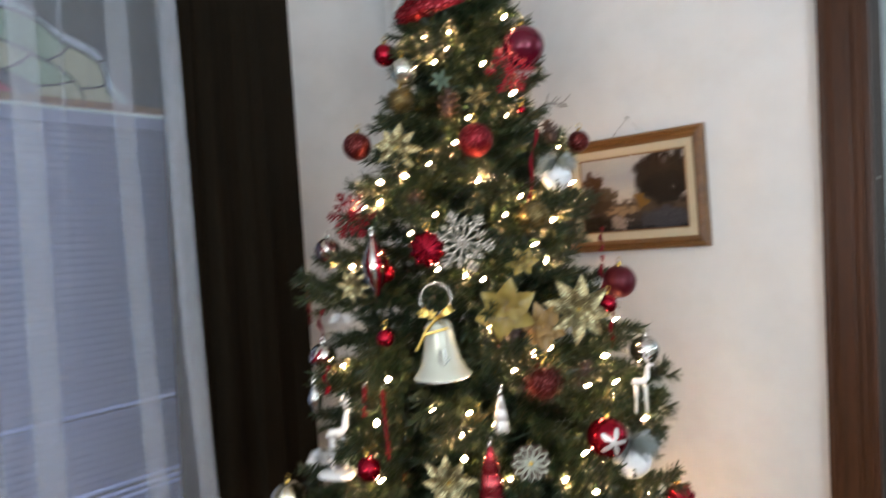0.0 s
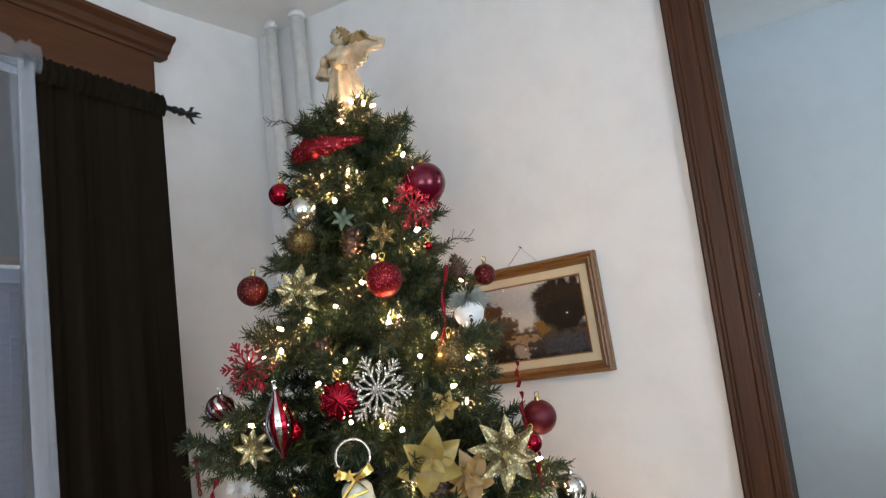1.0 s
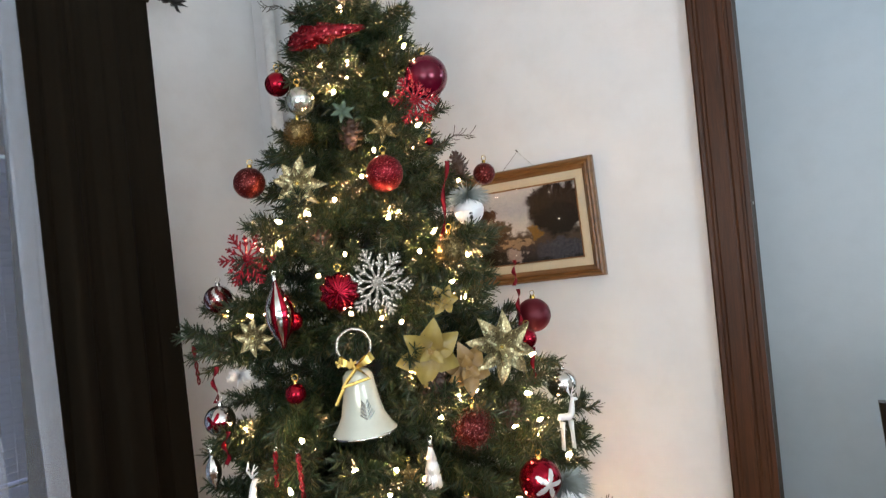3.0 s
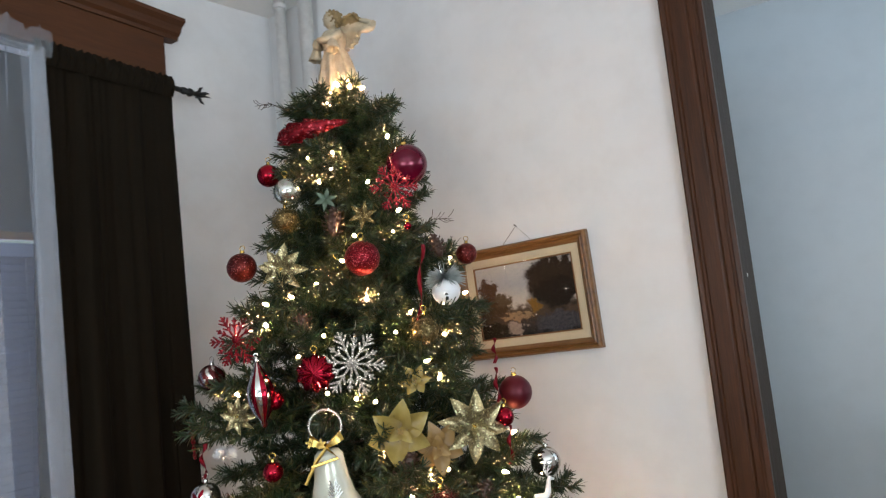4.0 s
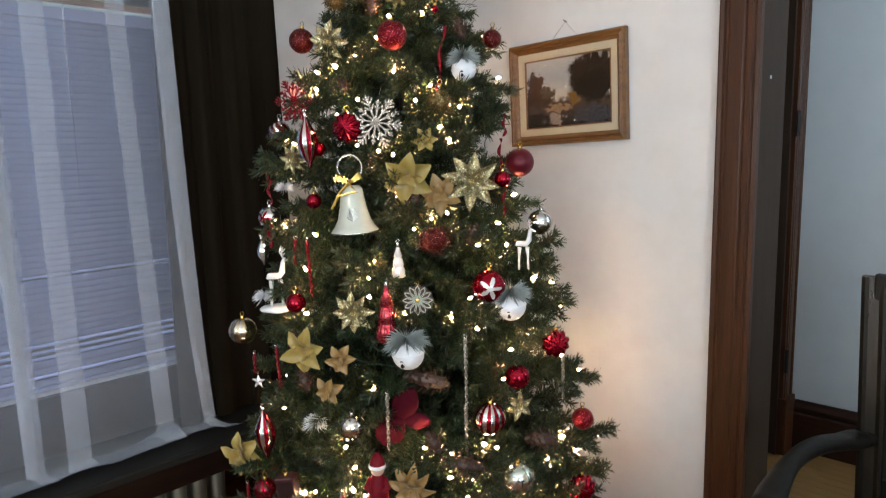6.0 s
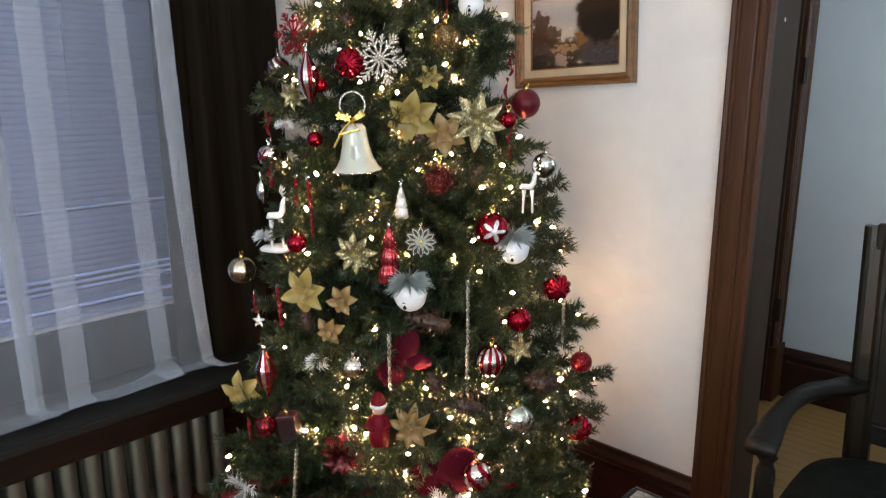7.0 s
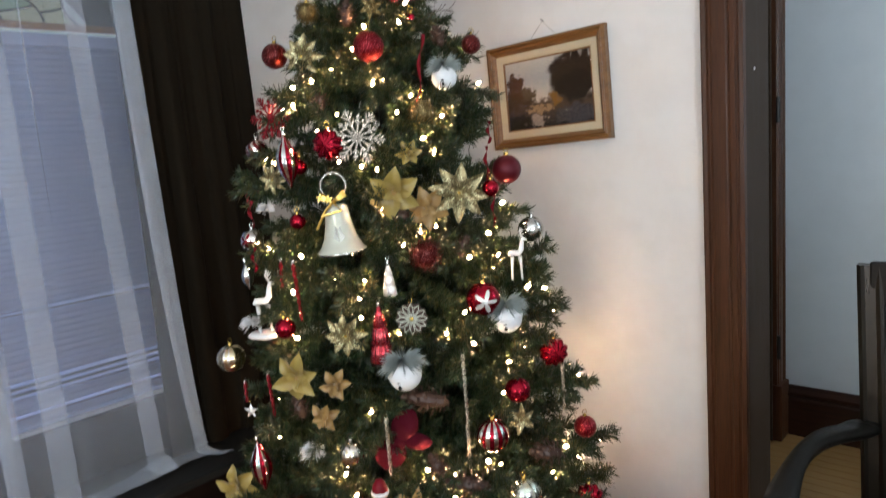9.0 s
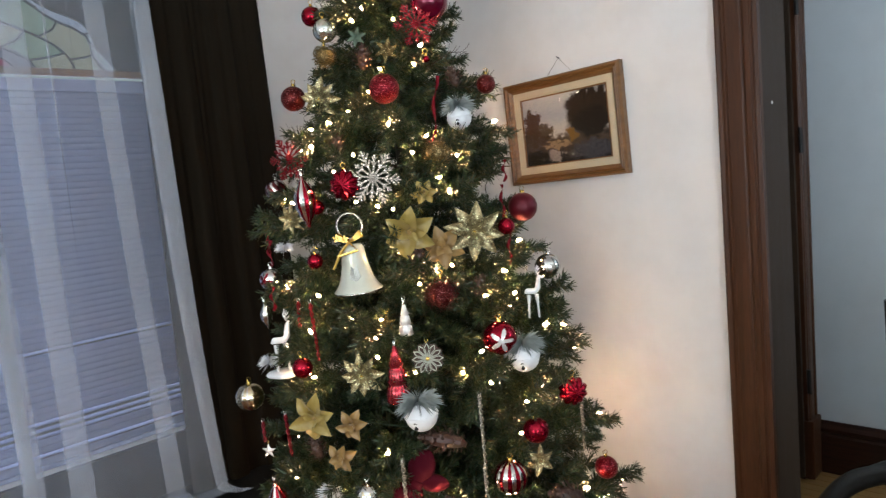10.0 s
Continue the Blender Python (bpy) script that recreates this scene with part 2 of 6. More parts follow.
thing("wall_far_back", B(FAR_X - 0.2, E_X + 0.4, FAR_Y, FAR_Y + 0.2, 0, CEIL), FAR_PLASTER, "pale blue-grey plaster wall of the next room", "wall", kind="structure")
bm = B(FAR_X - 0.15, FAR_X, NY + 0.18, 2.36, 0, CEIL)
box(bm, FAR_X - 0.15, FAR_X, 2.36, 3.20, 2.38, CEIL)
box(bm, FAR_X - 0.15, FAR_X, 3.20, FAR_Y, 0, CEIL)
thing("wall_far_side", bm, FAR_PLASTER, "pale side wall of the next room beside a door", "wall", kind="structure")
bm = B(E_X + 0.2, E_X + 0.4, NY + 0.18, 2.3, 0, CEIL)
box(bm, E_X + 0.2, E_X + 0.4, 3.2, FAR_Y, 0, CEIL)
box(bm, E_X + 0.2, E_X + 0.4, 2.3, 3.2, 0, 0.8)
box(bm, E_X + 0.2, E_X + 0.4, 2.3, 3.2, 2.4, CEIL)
thing("wall_far_east", bm, FAR_PLASTER, "plain wall of the next room with an added, unseen opening", "wall", kind="structure")
thing("ground", B(-60, 60, -60, 60, -0.9, -0.6), plain("earth", (0.08, 0.08, 0.07), 0.9), "dim ground outside the house", "ground", kind="structure")

# mouldings
BASE = [(0, 0), (0.022, 0), (0.022, 0.175), (0.016, 0.185), (0.026, 0.198), (0.026, 0.212), (0.014, 0.228), (0.010, 0.243), (0, 0.243)]
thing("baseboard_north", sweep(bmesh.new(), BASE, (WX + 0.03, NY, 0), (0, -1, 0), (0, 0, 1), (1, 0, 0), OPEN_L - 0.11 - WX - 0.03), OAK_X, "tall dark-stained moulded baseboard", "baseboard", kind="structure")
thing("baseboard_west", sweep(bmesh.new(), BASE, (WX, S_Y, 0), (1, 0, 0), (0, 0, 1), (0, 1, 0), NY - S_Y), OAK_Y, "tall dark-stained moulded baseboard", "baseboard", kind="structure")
thing("baseboard_far", sweep(bmesh.new(), BASE, (FAR_X + 0.03, FAR_Y, 0), (0, -1, 0), (0, 0, 1), (1, 0, 0), 3.0), OAK_X, "dark baseboard of the next room", "baseboard", kind="structure")

# door casing: outer bead, broad fluted board, inner bead
CASING = [(0, 0), (0.026, 0), (0.029, 0.005), (0.027, 0.014), (0.021, 0.018), (0.021, 0.024), (0.023, 0.028), (0.023, 0.064), (0.021, 0.067), (0.021, 0.071),
          (0.024, 0.076), (0.024, 0.088), (0.020, 0.092), (0.020, 0.096), (0.022, 0.099), (0.020, 0.110), (0, 0.110)]
door = empty("door_1", Matrix(), "open doorway with dark-stained moulded oak casing", "doorway", kind="structure")
part("casing", sweep(bmesh.new(), CASING, (OPEN_L - 0.11, NY, 0), (0, -1, 0), (1, 0, 0), (0, 0, 1), OPEN_T + 0.02), OAK, door)
part("casing", sweep(bmesh.new(), CASING, (OPEN_R + 0.11, NY, 0), (0, -1, 0), (-1, 0, 0), (0, 0, 1), OPEN_T + 0.02), OAK, door)
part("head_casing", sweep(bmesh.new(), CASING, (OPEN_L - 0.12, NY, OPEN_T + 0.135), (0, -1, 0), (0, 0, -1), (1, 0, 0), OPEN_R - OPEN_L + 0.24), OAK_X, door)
part("jamb", B(OPEN_L - 0.02, OPEN_L, NY - 0.004, NY + 0.19, 0, OPEN_T + 0.02, bevel=0.003), JAMB, door, "dull varnished door jamb")
part("jamb", B(OPEN_R, OPEN_R + 0.02, NY - 0.004, NY + 0.19, 0, OPEN_T + 0.02, bevel=0.003), JAMB, door, "dull varnished door jamb")
part("paint_chip", B(OPEN_L - 0.001, OPEN_L + 0.0015, 1.972, 1.979, 1.622, 1.631), PIPE, door, "white fleck of paint")
part("head_jamb", B(OPEN_L, OPEN_R, NY - 0.004, NY + 0.19, OPEN_T, OPEN_T + 0.02, bevel=0.003), JAMB, door)

# the side door of the next room
door = empty("door_2", Matrix(), "closed dark-stained door with capped casing in the next room", "door", kind="structure")
part("casing", sweep(bmesh.new(), CASING, (FAR_X, 3.31, 0.20), (1, 0, 0), (0, -1, 0), (0, 0, 1), 2.18), OAK, door)
part("casing", sweep(bmesh.new(), CASING, (FAR_X, 2.25, 0.20), (1, 0, 0), (0, 1, 0), (0, 0, 1), 2.18), OAK, door)
part("plinth", B(FAR_X, FAR_X + 0.042, 3.19, 3.312, 0, 0.27, bevel=0.004), OAK, door)
part("plinth", B(FAR_X, FAR_X + 0.042, 2.245, 2.37, 0, 0.27, bevel=0.004), OAK, door)
part("head_board", B(FAR_X, FAR_X + 0.03, 2.24, 3.318, 2.38, 2.54, bevel=0.004), OAK_Y, door)
part("cap", sweep(bmesh.new(), [(0, 0), (0.035, 0), (0.042, 0.015), (0.07, 0.04), (0.07, 0.055), (0, 0.055)], (FAR_X, 2.19, 2.54), (1, 0, 0), (0, 0, 1), (0, 1, 0), 1.12), OAK_Y, door)
for a in (2.361, 3.179):
    part("jamb", B(FAR_X - 0.149, FAR_X + 0.004, a, a + 0.02, 0, 2.378, bevel=0.002), JAMB, door)
leaf = part("leaf", B(FAR_X - 0.08, FAR_X - 0.04, 2.384, 3.176, 0.01, 2.37, bevel=0.004), JAMB, door)
for z in (0.4, 1.47, 2.05):
    part("hinge", tube(bmesh.new(), [(FAR_X + 0.030, 3.196, z), (FAR_X + 0.030, 3.196, z + 0.11)], 0.009, 8), BLACK_IRON, door, "black iron butt hinge")

# west window: casing, head with cornice, frame, stained transom, blind
win = empty("window_1", Matrix(), "tall window with dark casing, stained-glass top and lowered blind", "window", kind="structure")
part("casing", B(WX, WX + 0.035, WIN_B, WIN_B + 0.12, 0.50, 2.50, bevel=0.005), OAK, win)
part("casing", B(WX, WX + 0.035, WIN_A - 0.12, WIN_A, 0.50, 2.50, bevel=0.005), OAK, win)
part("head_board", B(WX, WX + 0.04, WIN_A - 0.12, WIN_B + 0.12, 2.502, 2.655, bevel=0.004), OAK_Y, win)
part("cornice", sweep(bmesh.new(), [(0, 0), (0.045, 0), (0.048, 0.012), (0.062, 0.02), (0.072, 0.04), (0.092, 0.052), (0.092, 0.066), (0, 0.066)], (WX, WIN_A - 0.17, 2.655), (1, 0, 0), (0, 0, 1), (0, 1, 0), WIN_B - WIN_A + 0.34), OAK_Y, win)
part("under_panel", B(WX, WX + 0.02, WIN_A, WIN_B, 0.50, 0.70, bevel=0.003), SHELF, win, "dark wooden panel below the window")
for a, b in ((WIN_A, WIN_A + 0.05), (WIN_B - 0.05, WIN_B)):
    part("stile", B(WX - 0.12, WX - 0.07, a, b, WIN_LO, WIN_HI, bevel=0.004), OAK, win)
for z in (WIN_LO, 1.44, WIN_HI - 0.05):
    part("rail", B(WX - 0.12, WX - 0.07, WIN_A + 0.05, WIN_B - 0.05, z, z + 0.05, bevel=0.004), OAK_Y, win)

# floors: boards with their own edges
PLANKS = {}


def plank(parent, x, y, w, length, along, material):
    key = (round(w, 3), round(length, 3), along, material.name)
    if key not in PLANKS:
        a, b = (w / 2, length / 2) if along == "Y" else (length / 2, w / 2)
        PLANKS[key] = mesh_of(B(-a, a, -b, b, -0.012, 0, bevel=0.0), "plank", material)
        bm = bmesh.new()
        bm.from_mesh(PLANKS[key])
        bmesh.ops.bevel(bm, geom=[e for e in bm.edges if e.verts[0].co.z > -0.001 and e.verts[1].co.z > -0.001], offset=0.0012, segments=1, affect="EDGES")
        bm.to_mesh(PLANKS[key])
        bm.free()
    ob = new("plank", PLANKS[key])
    ob.parent = parent
    ob.location = (x, y, 0)
    return ob


floor = thing("floor", B(WX - 0.2, E_X + 0.4, S_Y - 0.2, NY + 0.1, -0.08, -0.011), FLOOR, "orange-brown varnished oak strip floor", "floor", kind="structure")
far_floor = thing("floor_far", B(FAR_X - 0.2, E_X + 0.4, NY + 0.1, FAR_Y + 0.1, -0.08, -0.011), FAR_FLOOR, "honey-coloured oak strip floor of the next room", "floor", kind="structure")

# ---- radiator shelf, radiator, pipes ----
APRON = make_wood("dark_apron_wood", (0.005, 0.003, 0.002), (0.019, 0.010, 0.006), "Y", 0.3, 1.0, 0.1)
APRON.node_tree.nodes["Principled BSDF"].inputs["Specular IOR Level"].default_value = 0.2
shelf = empty("radiator_shelf", pose(-1.70, 0.4, 0.5), "dark wooden shelf board over a radiator, below the window", "shelf")
part("board", B(-0.18, 0.150, -1.05, 0.86, -0.03, 0, bevel=0.006), SHELF, shelf)
part("apron", B(0.108, 0.132, -1.04, 0.85, -0.115, -0.031, bevel=0.004), APRON, shelf, "dark glossy wooden apron rail")
part("end_panel", B(-0.18, 0.107, 0.825, 0.85, -0.5, -0.031, bevel=0.004), OAK_Y, shelf)
part("end_panel", B(-0.18, 0.107, -1.04, -1.015, -0.5, -0.031, bevel=0.004), OAK_Y, shelf)
rad = empty("radiator", pose(-1.655, 0.25, 0), "silver-painted cast-iron column radiator below a shelf", "radiator")
COL = [(0, 0.08), (0.012, 0.082), (0.022, 0.092), (0.0262, 0.11), (0.0250, 0.24), (0.0262, 0.39), (0.020, 0.41), (0, 0.415)]
for i in range(22):
    y = -0.70 + i * 0.0685
    bm = bmesh.new()
    for x in (0.045, -0.045):
        lathe(bm, COL, 12, Matrix.Translation((x, y, 0)))
    box(bm, -0.045, 0.045, y - 0.016, y + 0.016, 0.10, 0.135, bevel=0.006)
    box(bm, -0.045, 0.045, y - 0.016, y + 0.016, 0.36, 0.395, bevel=0.006)
    part("section", bm, IRON, rad, smooth=True)
for y in (-0.70, 0.71):
    part("foot", lathe(bmesh.new(), [(0, 0), (0.03, 0), (0.028, 0.02), (0.018, 0.05), (0.02, 0.09), (0, 0.09)], 12, Matrix.Translation((0.045, y, 0))), IRON, rad)
part("hub", tube(bmesh.new(), [(0, -0.74, 0.117), (0, 0.76, 0.117)], 0.022, 10), IRON, rad)
part("hub", tube(bmesh.new(), [(0, -0.74, 0.378), (0, 0.76, 0.378)], 0.022, 10), IRON, rad)
for x, r in ((-1.662, 0.0215), (-1.536, 0.027)):
    p = empty("steam_pipe", pose(x, 1.845, 0), "white-painted vertical steam pipe in the corner", "pipe", "corner pipes")
    part("riser", tube(bmesh.new(), [(0, 0, 0), (0, 0, CEIL)], r, 20), PIPE, p, smooth=True)
    part("collar", lathe(bmesh.new(), [(r, 0), (r + 0.005, 0.002), (r + 0.006, 0.016), (r, 0.02)], 20, pose(0, 0, CEIL - 0.03)), PIPE, p)

# ---- curtains ----


def hanging(bm, y0, y1, z_lo, z_hi, depth, folds, seed, x=0.0, flare=0.0, ny=120, nz=40, gather=0.35):
    """A gathered curtain from z_hi down to z_lo; flare: how far its lower end spreads."""
    rng = random.Random(seed)
    ph = [rng.uniform(0, 6.28) for _ in range(6)]
    grid = []
    for j in range(nz + 1):
        v = j / nz
        row = []
        for i in range(ny + 1):
            u = i / ny
            a = u * folds * 2 * math.pi
            d = math.sin(a + 0.8 * math.sin(u * 9 + ph[0]) + 0.25 * v) + 0.45 * math.sin(2.3 * a + ph[1] + 0.6 * v) * (1 - 0.6 * v) + 0.2 * math.sin(5.1 * a + ph[2]) * (1 - v)
            w = depth * (gather + (1 - gather) * min(1, v * 1.6)) * (0.75 + 0.25 * math.sin(u * 5 + ph[3]))
            y = y0 + (y1 - y0) * u + 0.012 * math.sin(2 * a + ph[4]) * v + flare * v * (u - 0.2)
            row.append(bm.verts.new((x + d * w + 0.03 * v * flare, y, z_hi + (z_lo - z_hi) * v)))
        grid.append(row)
    for j in range(nz):
        for i in range(ny):
            bm.faces.new((grid[j][i], grid[j][i + 1], grid[j + 1][i + 1], grid[j + 1][i]))
    return grid


def ruffle(bm, y0, y1, z0, z1, depth, folds, seed, x=0.0):
    """The gathered heading over the rod, standing above it."""
    n, grid = 160, []
    for j in range(6):
        v = j / 5
        row = []
        for i in range(n + 1):
            u = i / n
            a = u * folds * 2 * math.pi
            d = math.sin(a) + 0.5 * math.sin(1.7 * a + 1.3)
            bulge = 0.014 * math.sin(v * math.pi)
            row.append(bm.verts.new((x + d * depth * (0.5 + v * 0.7) + bulge, y0 + (y1 - y0) * u, z0 + (z1 - z0) * v + 0.003 * math.sin(1.3 * a + 2) * v)))
        grid.append(row)
    for j in range(5):
        for i in range(n):
            bm.faces.new((grid[j][i], grid[j][i + 1], grid[j + 1][i + 1], grid[j + 1][i]))


ROD_X, ROD_Z = -1.755, 2.44
rod = empty("curtain_rod", pose(ROD_X, 0.465, ROD_Z), "black iron curtain rod with leaf-shaped finials", "curtain rod")
part("rod", tube(bmesh.new(), [(0, -0.99, 0), (0, 0.99, 0)], 0.009, 10), BLACK_IRON, rod, smooth=True)
for s in (1, -1):
    bm = bmesh.new()
    lathe(bm, [(0, -0.005), (0.011, 0), (0.013, 0.012), (0.008, 0.02), (0.015, 0.03), (0.012, 0.042), (0.006, 0.05), (0.011, 0.06), (0.009, 0.075), (0.004, 0.095), (0, 0.125)], 10)
    for k in range(4):
        a = k * math.pi / 2
        tube(bm, [(0, 0, 0.058), (0.012 * math.cos(a), 0.012 * math.sin(a), 0.072), (0.024 * math.cos(a), 0.024 * math.sin(a), 0.078), (0.030 * math.cos(a), 0.030 * math.sin(a), 0.090)], [0.005, 0.006, 0.005, 0.001], 6)
    bm.transform(pose(0, 0.985 * s, 0, -90 * s))
    part("finial", bm, BLACK_IRON, rod, "black leaf-shaped finial", smooth=True)
    part("bracket", B(-0.125, 0.012, 0.90 * s - 0.01, 0.90 * s + 0.01, -0.03, -0.011, bevel=0.003), BLACK_IRON, rod)

for side, (a, b) in (("north", (0.965, 1.405)), ("south", (-0.475, -0.02))):
    bm = bmesh.new()
    hanging(bm, a, b, 0.508, ROD_Z - 0.012, 0.016, 3.4, 5 if side == "north" else 8, ROD_X + 0.004, 0.055)
    d = thing("drape", bm, DRAPE, "dark brown rod-pocket drape hanging to the shelf", "curtain", "brown drapes", smooth=True)
    bm = bmesh.new()
    ruffle(bm, a, b, ROD_Z - 0.04, ROD_Z + 0.030, 0.0035, 17, 3, ROD_X + 0.014)
    part("heading", bm, DRAPE, d, "gathered rod-pocket heading", smooth=True)
    if side == "north":
        # the lining's edge hangs free behind the upper part
        part("lining_edge", tube(bmesh.new(), [(ROD_X - 0.03, b + 0.026, ROD_Z - 0.02), (ROD_X - 0.03, b + 0.022, 2.15), (ROD_X - 0.025, b + 0.012, 1.9), (ROD_X - 0.01, b - 0.01, 1.72)], 0.0028, 6), DRAPE, d, smooth=True)


def sheer(y0, y1, seed, folds, curl, tail):
    """A sheer panel on the inner rod: laid-over folds (place, width, overlap) and a lower end that lies on the shelf."""
    nu, nv, bm, grid = 240, 64, bmesh.new(), []
    hang, spare = ROD_Z - 0.513, 0.045
    for j in range(nv + 1):
        v = j / nv
        s = v * (hang + spare)
        h = min(1, s / hang)
        e = max(0, s - hang)
        row = []
        for i in range(nu + 1):
            u = i / nu
            y = y0 + (y1 - y0) * u + tail * h ** 3 * u ** 3
            x = 0.040 * h
            for c, w, over in folds:
                # a fold turns over on itself: three layers where it lies
                w = w * (0.75 + 0.45 * h)
                d = (u - c - 0.012 * math.sin(2.2 * h + 9 * c)) / w
                d = d * 0.62 if d > 0 else d
                bell_curve = math.exp(-d * d)
                y -= over * (0.85 + 0.45 * h) * d * bell_curve
                x += 0.016 * (0.4 + 0.6 * h) * bell_curve + 0.006 * d * bell_curve
            for c in range(15):
                # the fine gathers under the heading run out downwards
                d = (u - (c + 0.5 + 0.3 * math.sin(5 * c + seed)) / 15) / 0.014
                y -= 0.021 * (1 - h) ** 1.3 * d * math.exp(-d * d)
            x += 0.0035 * (1 - h) ** 2 * math.sin(70 * u + seed) + 0.003 * math.sin(16 * u + 3 * h + seed)
            z = ROD_Z - min(s, hang)
            if e > 0:
                q = e / spare
                lobe = 0.55 + 0.45 * math.sin(13 * u + seed)
                x += e * (0.55 + 0.75 * lobe + 0.5 * u ** 6)
                y += e * (1.6 * u ** 7 - 0.30 * math.cos(13 * u + seed))
                z += 0.048 * math.exp(-((u - curl) / 0.06) ** 2) * math.sin(math.pi * q) + 0.012 * (1 - lobe) * math.sin(math.pi * q) + 0.006
            row.append(bm.verts.new((ROD_X + 0.022 + min(x, 0.19), y, z)))
        grid.append(row)
    for j in range(nv):
        for i in range(nu):
            bm.faces.new((grid[j][i], grid[j][i + 1], grid[j + 1][i + 1], grid[j + 1][i]))
    hem = bmesh.new()
    for cols in (range(nu - 34, nu + 1), range(0, 9)):
        strip = [[hem.verts.new(grid[j][i].co + Vector((0.003, 0, 0.001))) for i in cols] for j in range(nv + 1)]
        for p, q in zip(strip, strip[1:]):
            for i in range(len(p) - 1):
                hem.faces.new((p[i], p[i + 1], q[i + 1], q[i]))
    low = [[hem.verts.new(grid[j][i].co + Vector((0.003, 0, 0.002))) for i in range(nu + 1)] for j in range(nv - 2, nv + 1)]
    for p, q in zip(low, low[1:]):
        for i in range(nu):
            hem.faces.new((p[i], p[i + 1], q[i + 1], q[i]))
    ob = thing("sheer_curtain", bm, SHEER, "white sheer voile curtain panel trailing on the shelf", "curtain", "sheer panels", smooth=True)
    bm = bmesh.new()
    rng = random.Random(seed)
    puffs = [(rng.uniform(0, 1), rng.uniform(0.007, 0.022), rng.uniform(-1, 1)) for _ in range(44)]
    rows, n = [], 200
    for j in range(9):
        v = j / 8
        row = []
        for i in range(n + 1):
            u = i / n
            lump = sum(k * math.exp(-((u - c) / w) ** 2) for c, w, k in puffs)
            x = 0.012 + 0.009 * math.sin(math.pi * v) + 0.011 * lump * (0.4 + v)
            row.append(bm.verts.new((ROD_X + 0.018 + x, y0 + (y1 - y0) * u + 0.004 * math.sin(90 * u), ROD_Z - 0.025 + v * (0.078 + 0.014 * lump))))
        rows.append(row)
    for p, q in zip(rows, rows[1:]):
        for i in range(n):
            bm.faces.new((p[i], p[i + 1], q[i + 1], q[i]))
    part("heading", bm, SHEER, ob, "puffed gathered heading above the rod", smooth=True)
    part("hem", hem, SHEER, ob, "doubled side and lower hems", smooth=True)
    return ob


sheer(0.425, 1.005, 1, [(0.07, 0.050, 0.090), (0.29, 0.075, 0.150), (0.47, 0.040, 0.046), (0.68, 0.060, 0.125), (0.925, 0.055, 0.125)], 0.62, 0.080)
sheer(-0.04, 0.500, 4, [(0.08, 0.050, 0.090), (0.27, 0.060, 0.110), (0.50, 0.075, 0.150), (0.72, 0.045, 0.070), (0.92, 0.050, 0.085)], 0.40, 0.01)

# ---- tree ----
TX, TY, T_TOP = -0.985, 1.34, 2.19


def reach(z):
    """How far the tips stand from the trunk at a height."""
    return max(0.06, min(0.66, 0.692 - 0.258 * z))


def make_needles():
    m, nt, b = shader("pine_needle")
    geo = nt.nodes.new("ShaderNodeNewGeometry")
    info = nt.nodes.new("ShaderNodeObjectInfo")
    # The tan end of the ramp puts the bulbs' golden light into the colour.
    col = ramp(nt, geo.outputs["Random Per Island"], [(0.0, (0.007, 0.016, 0.006)), (0.45, (0.014, 0.037, 0.012)), (0.76, (0.042, 0.060, 0.017)), (1.0, (0.13, 0.098, 0.032))])
    col = mixed(nt, info.outputs["Random"], col, mixed(nt, 0.5, col, (0.010, 0.028, 0.012)))
    nt.links.new(col, b.inputs["Base Color"])
    b.inputs["Roughness"].default_value = 0.42
    b.inputs["Specular IOR Level"].default_value = 0.45
    return m


NEEDLE = make_needles()
BARK = plain("brown_wire_stem", (0.05, 0.032, 0.018), 0.8, bump=0.3)
TRUNK = plain("dark_green_trunk", (0.015, 0.02, 0.013), 0.7, bump=0.4)


